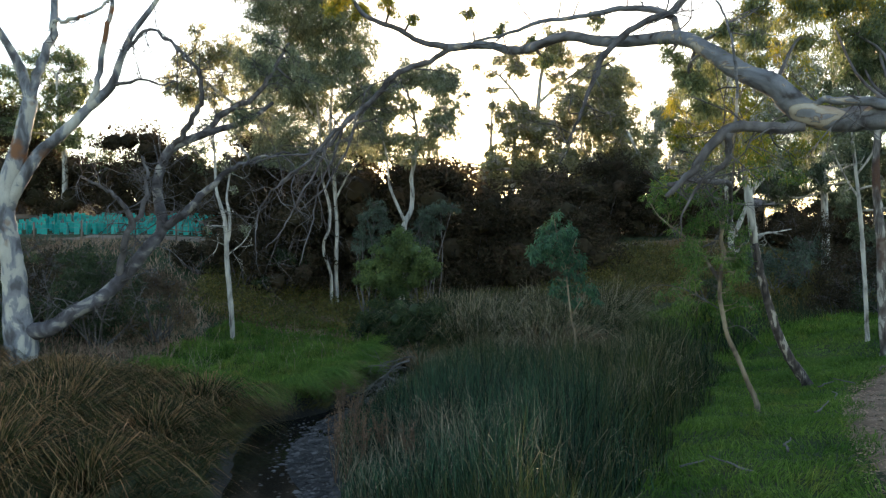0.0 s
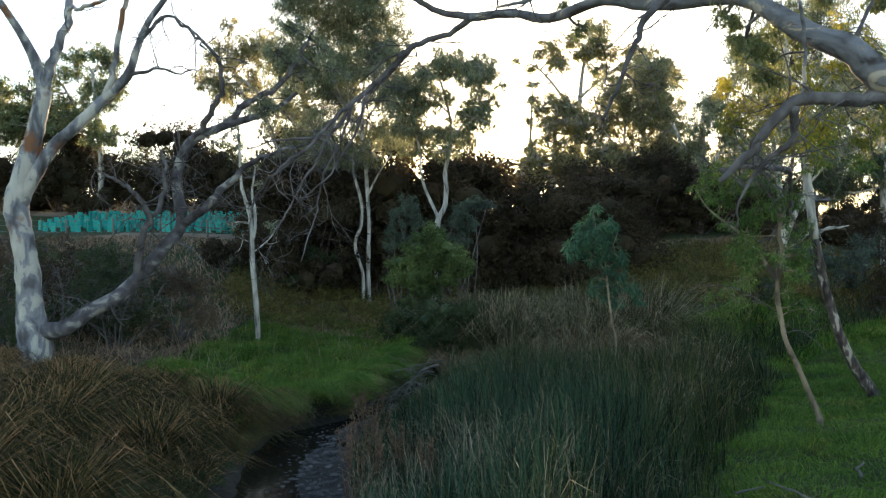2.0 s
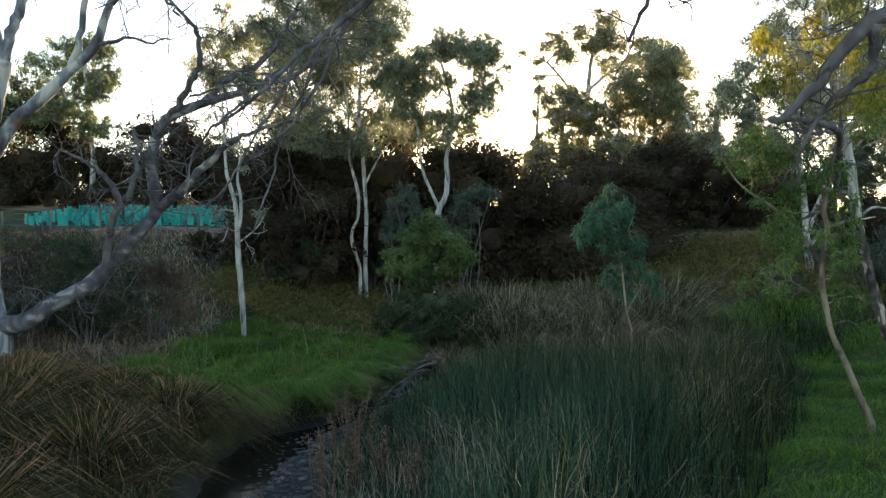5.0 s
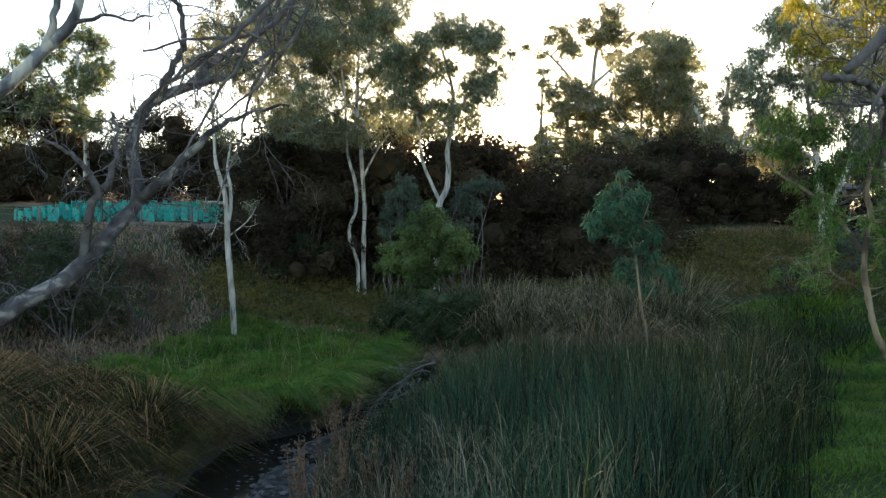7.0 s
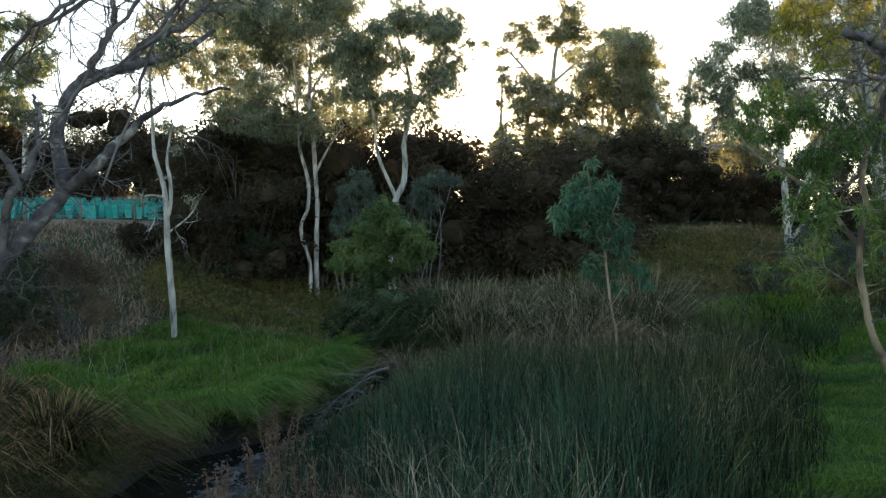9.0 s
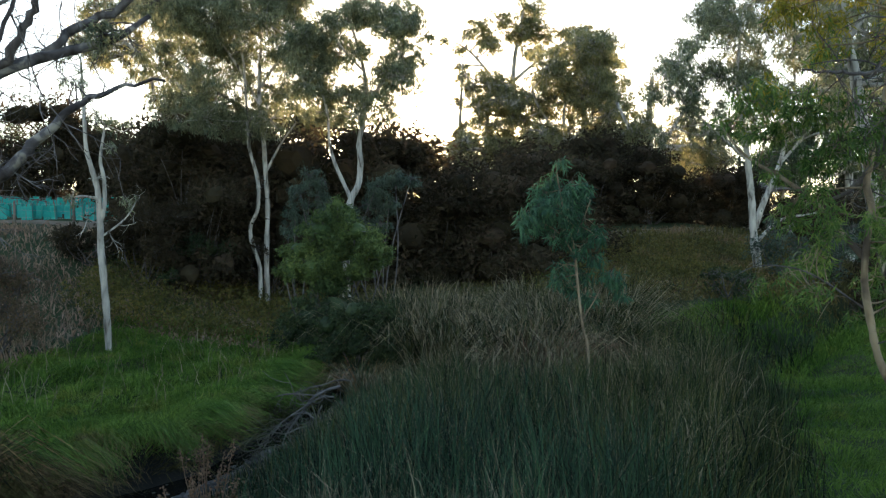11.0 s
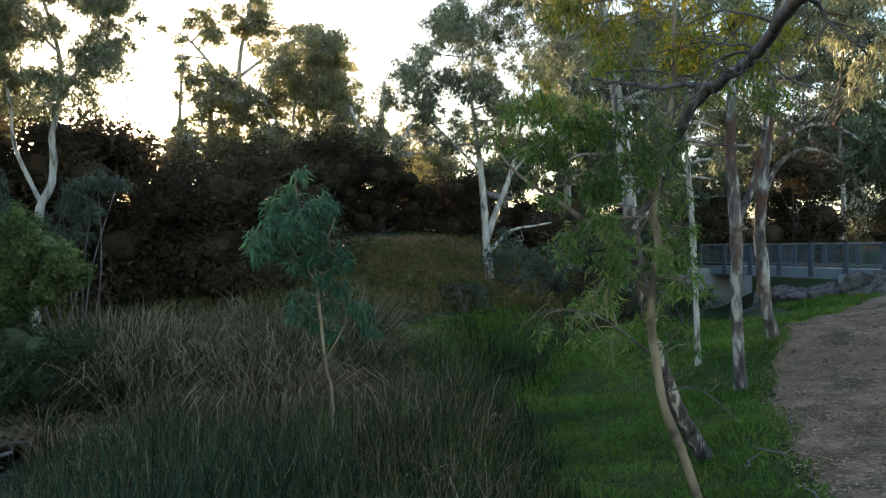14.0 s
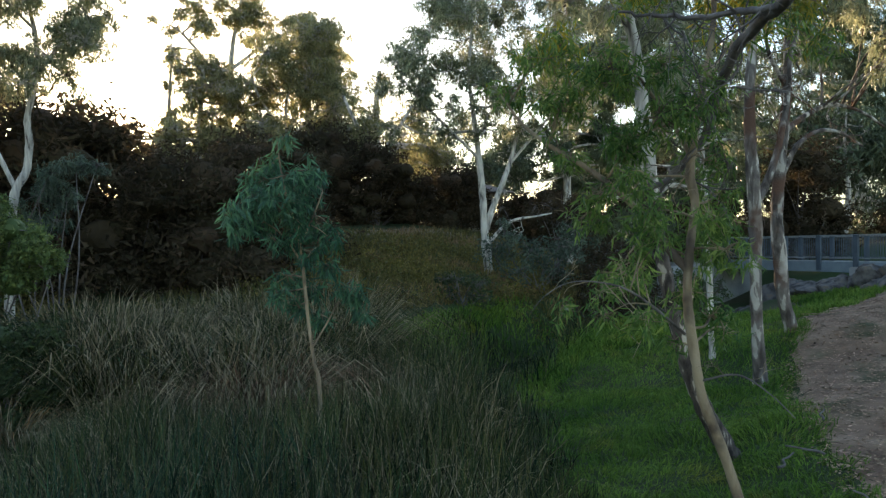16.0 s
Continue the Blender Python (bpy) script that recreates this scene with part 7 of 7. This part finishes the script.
def fallen_branch(start, way, length, r, seed, label):
    """A bleached branch that arches out of the mud and forks."""
    rng = np.random.default_rng(seed)
    p, d, rows = np.array(start, float), np.array(way, float), []
    for i in range(8):
        rows.append((*p, r * (1 - 0.11 * i)))
        d = d + rng.normal(0, 0.14, 3) + [0, 0, -0.12]
        d /= np.linalg.norm(d)
        p = p + d * length / 7
        p[2] = max(p[2], spot(p[0], p[1])[2] + 0.03, WATER_Z + 0.02)
    root = thing("fallen_branch", start, label, "branch", "dead branches in the creek")
    part("stem", *tube(rows, 7, 4, 0.05, rng), DEADWOOD, root)
    soup = Soup()
    for k in (1, 2, 3, 4, 5, 6):
        for _ in range(2):
            w = d + rng.normal(0, 0.6, 3) * [1, 1, 0.6]
            bare_twig(soup, rows[k][:3], w / np.linalg.norm(w), length * 0.45, r * 0.5, rng, 1)
    part("branchwork", *soup.out(), DEADWOOD, root)["kind"] = "stuff"


for i, (x, y, z, wx, wy, wz, ln, r) in enumerate([(-0.1, 22.5, -0.15, -0.85, -0.85, -0.2, 2.7, 0.05), (-0.2, 22.2, -0.3, -0.5, -1.0, 0.2, 2.4, 0.03), (-0.4, 21.9, -0.4, -0.2, -1.0, 0.15, 2.2, 0.025), (-0.3, 22.3, -0.3, -1.0, -0.4, 0.3, 2.0, 0.028), (-0.5, 21.6, -0.5, -0.7, -0.7, 0.3, 1.9, 0.022), (0.1, 22.9, -0.1, -0.9, -0.7, 0.35, 2.0, 0.025), (-0.2, 21.2, -0.6, -0.6, -0.8, 0.2, 1.6, 0.02)]):
    fallen_branch((x, y, z), (wx, wy, wz), ln, r * 0.65, 400 + i, "bleached fallen branch lying at the water's edge")
tussock("root_mat", [(0.3, 24.6, 0.9), (0.6, 28.4, 0.9)], 500, 1.1, 0.018, DRY_REED, "hanging mat of dead grey roots and leaves over the creek", lean=0.7, seed=96)

# ---- path and lawn litter ----
def litter(n, seed, name, keep, box4, size, material, label):
    rng = np.random.default_rng(seed)
    x, y = rng.uniform(box4[0], box4[1], n), rng.uniform(box4[2], box4[3], n)
    ok = keep(x, y)
    x, y = x[ok], y[ok]
    n = len(x)
    a, ln = rng.uniform(0, 6.28, n), size * rng.uniform(0.4, 1.4, n)
    d = np.stack([np.cos(a), np.sin(a), rng.normal(0, 0.15, n)], 1) * ln[:, None]
    s = np.stack([-np.sin(a), np.cos(a), rng.normal(0, 0.2, n)], 1) * (ln * 0.12 + 0.004)[:, None]
    c = np.stack([x, y, height(x, y) + 0.045], 1)
    v = np.stack([c - d / 2, c + s, c + d / 2, c - s], 1)
    single(name, v.reshape(-1, 3), [np.arange(4 * n).reshape(n, 4)], material, label, "leaf litter", "stuff")


litter(110000, 97, "bark_litter", lambda x, y: line_distance(x, y, np.array(FOOTPATH)) < 1.9, (5, 24, 6, 28), 0.075, LITTER, "fallen leaves and bark strips on the footpath")
litter(16000, 98, "dark_litter", lambda x, y: line_distance(x, y, np.array(FOOTPATH)) < 2.1, (5, 24, 6, 28), 0.11, BROWN_LEAF, "brown bark strips along the footpath")


def stick(x, y, turn, length, r, seed):
    rng = np.random.default_rng(seed)
    z = spot(x, y)[2] + 0.08
    rows = [(x + math.cos(turn) * length * (k / 4 - 0.5) + rng.normal(0, 0.03), y + math.sin(turn) * length * (k / 4 - 0.5) + rng.normal(0, 0.03), z + 0.02 * k, r * (1 - 0.12 * k)) for k in range(5)]
    v, f = tube(rows, 6, 3, 0.05, rng)
    base = np.array(spot(x, y))
    single("stick", v - base, f, BARK_GREY, "bare fallen stick lying in the grass", "stick", group="sticks in the grass", smooth=True).location = base


for i, (x, y, a, ln) in enumerate([(4.4, 10.6, 2.2, 0.8), (4.0, 11.0, 0.2, 0.5), (9.3, 17.4, 0.4, 0.6), (8.6, 15.6, 1.2, 0.7), (9.9, 17.6, 2.6, 0.5), (11.4, 18.7, 0.5, 0.4), (7.6, 14.2, 0.8, 0.9), (5.6, 11.4, 1.0, 0.5)]):
    stick(x, y, a, ln, 0.02, 420 + i)
tall_at = scatter(500, -11, 0, 21, 31, rng, lambda x, y: (x < creek_x(y) - 1.2))
single("seed_stalks", *blades(tall_at, 0.75, 0.013, rng, 0.3, 3, 0.5), DRY_REED, "pale seeding grass stalks above the lawn", "grass", "stuff")

# ---- fence on the embankment ----
def fence():
    xs = np.arange(-24, -6, 2.4)
    root = thing("wire_fence", spot(xs[0], 42.6), "low wire fence with grey wooden posts on the embankment", "fence")
    tops = []
    for x in xs:
        p = spot(x, 42.6)
        part("post", *tube([(x, 42.6, p[2] - 0.2, 0.06), (x + 0.02, 42.6, p[2] + 0.5, 0.055), (x, 42.6, p[2] + 1.0, 0.05)], 7, 1), WOOD, root)
        tops.append(p)
    for h in (0.35, 0.65, 0.92):
        part("wire", *tube([(p[0], 42.6, p[2] + h, 0.004) for p in tops], 4, 1), STEEL, root)


fence()


# ---- dock plants with rusty seed heads among the reeds ----
def dock(x, y, h, seed):
    rng = np.random.default_rng(seed)
    base = np.array(spot(x, y))
    root = thing("dock_plant", base, "withered dock plant with rust-brown seed heads", "plant", "dock plants in the reeds")
    for k in range(4):
        top = base + [rng.normal(0, 0.14), rng.normal(0, 0.14), h * rng.uniform(0.75, 1.1)]
        mid = (base + top) / 2 + rng.normal(0, 0.04, 3)
        part("stalk", *tube([(*base, 0.008), (*mid, 0.007), (*top, 0.004)], 5, 3), RUST, root)
        s = rng.uniform(0.55, 1.0, 80)[:, None]
        part("seed_head", *leaves(base + (top - base) * s + rng.normal(0, 0.025, (80, 3)), 0.035, 0.022, rng, 0.2, 1.0), RUST, root, smooth=False)["kind"] = "stuff"


rng = np.random.default_rng(520)
for i in range(9):
    y = rng.uniform(11.5, 18)
    dock(np.interp(y, REED_LEFT[:, 0], REED_LEFT[:, 1]) + rng.uniform(-0.1, 1.2), y, rng.uniform(0.9, 1.3), 530 + i)
for i, (x, y, w, h) in enumerate([(19.5, 31.0, 1.1, 1.6), (21.0, 34.0, 1.2, 1.5), (12.6, 33.6, 0.8, 1.0)]):
    bush("creek_shrub", round_clumps(x, y, w, h, 10, 380 + i), DEEP_LEAF, "dark green shrub along the creek below the bridge", 385 + i, cover=0.9, leaf_len=0.15, leaf_w=0.05, group="shrubs along the creek")

rng = np.random.default_rng(540)
edge_at = scatter(26000, 6, 20, 24, 34, rng, lambda x, y: (line_distance(x, y, BACKWATER) > 0.75) & (line_distance(x, y, BACKWATER) < 2.4) & ~in_reeds(x, y))
single("grass", *blades(edge_at, 0.45 * rng.uniform(0.4, 1.3, len(edge_at)), 0.03, rng, 0.5, 2), GRASS, "green grass on the edge of the backwater", "grass", "stuff")
sedge_at = scatter(9000, 7, 16, 24, 32, rng, lambda x, y: (line_distance(x, y, BACKWATER) > 0.6) & (line_distance(x, y, BACKWATER) < 2.0) & (rng.random(len(x)) < 0.7))
single("sedge", *blades(sedge_at, 0.8 * rng.uniform(0.4, 1.2, len(sedge_at)), 0.026, rng, 0.3, 3), REED, "dark green sedge on the edge of the backwater", "grass", "stuff")
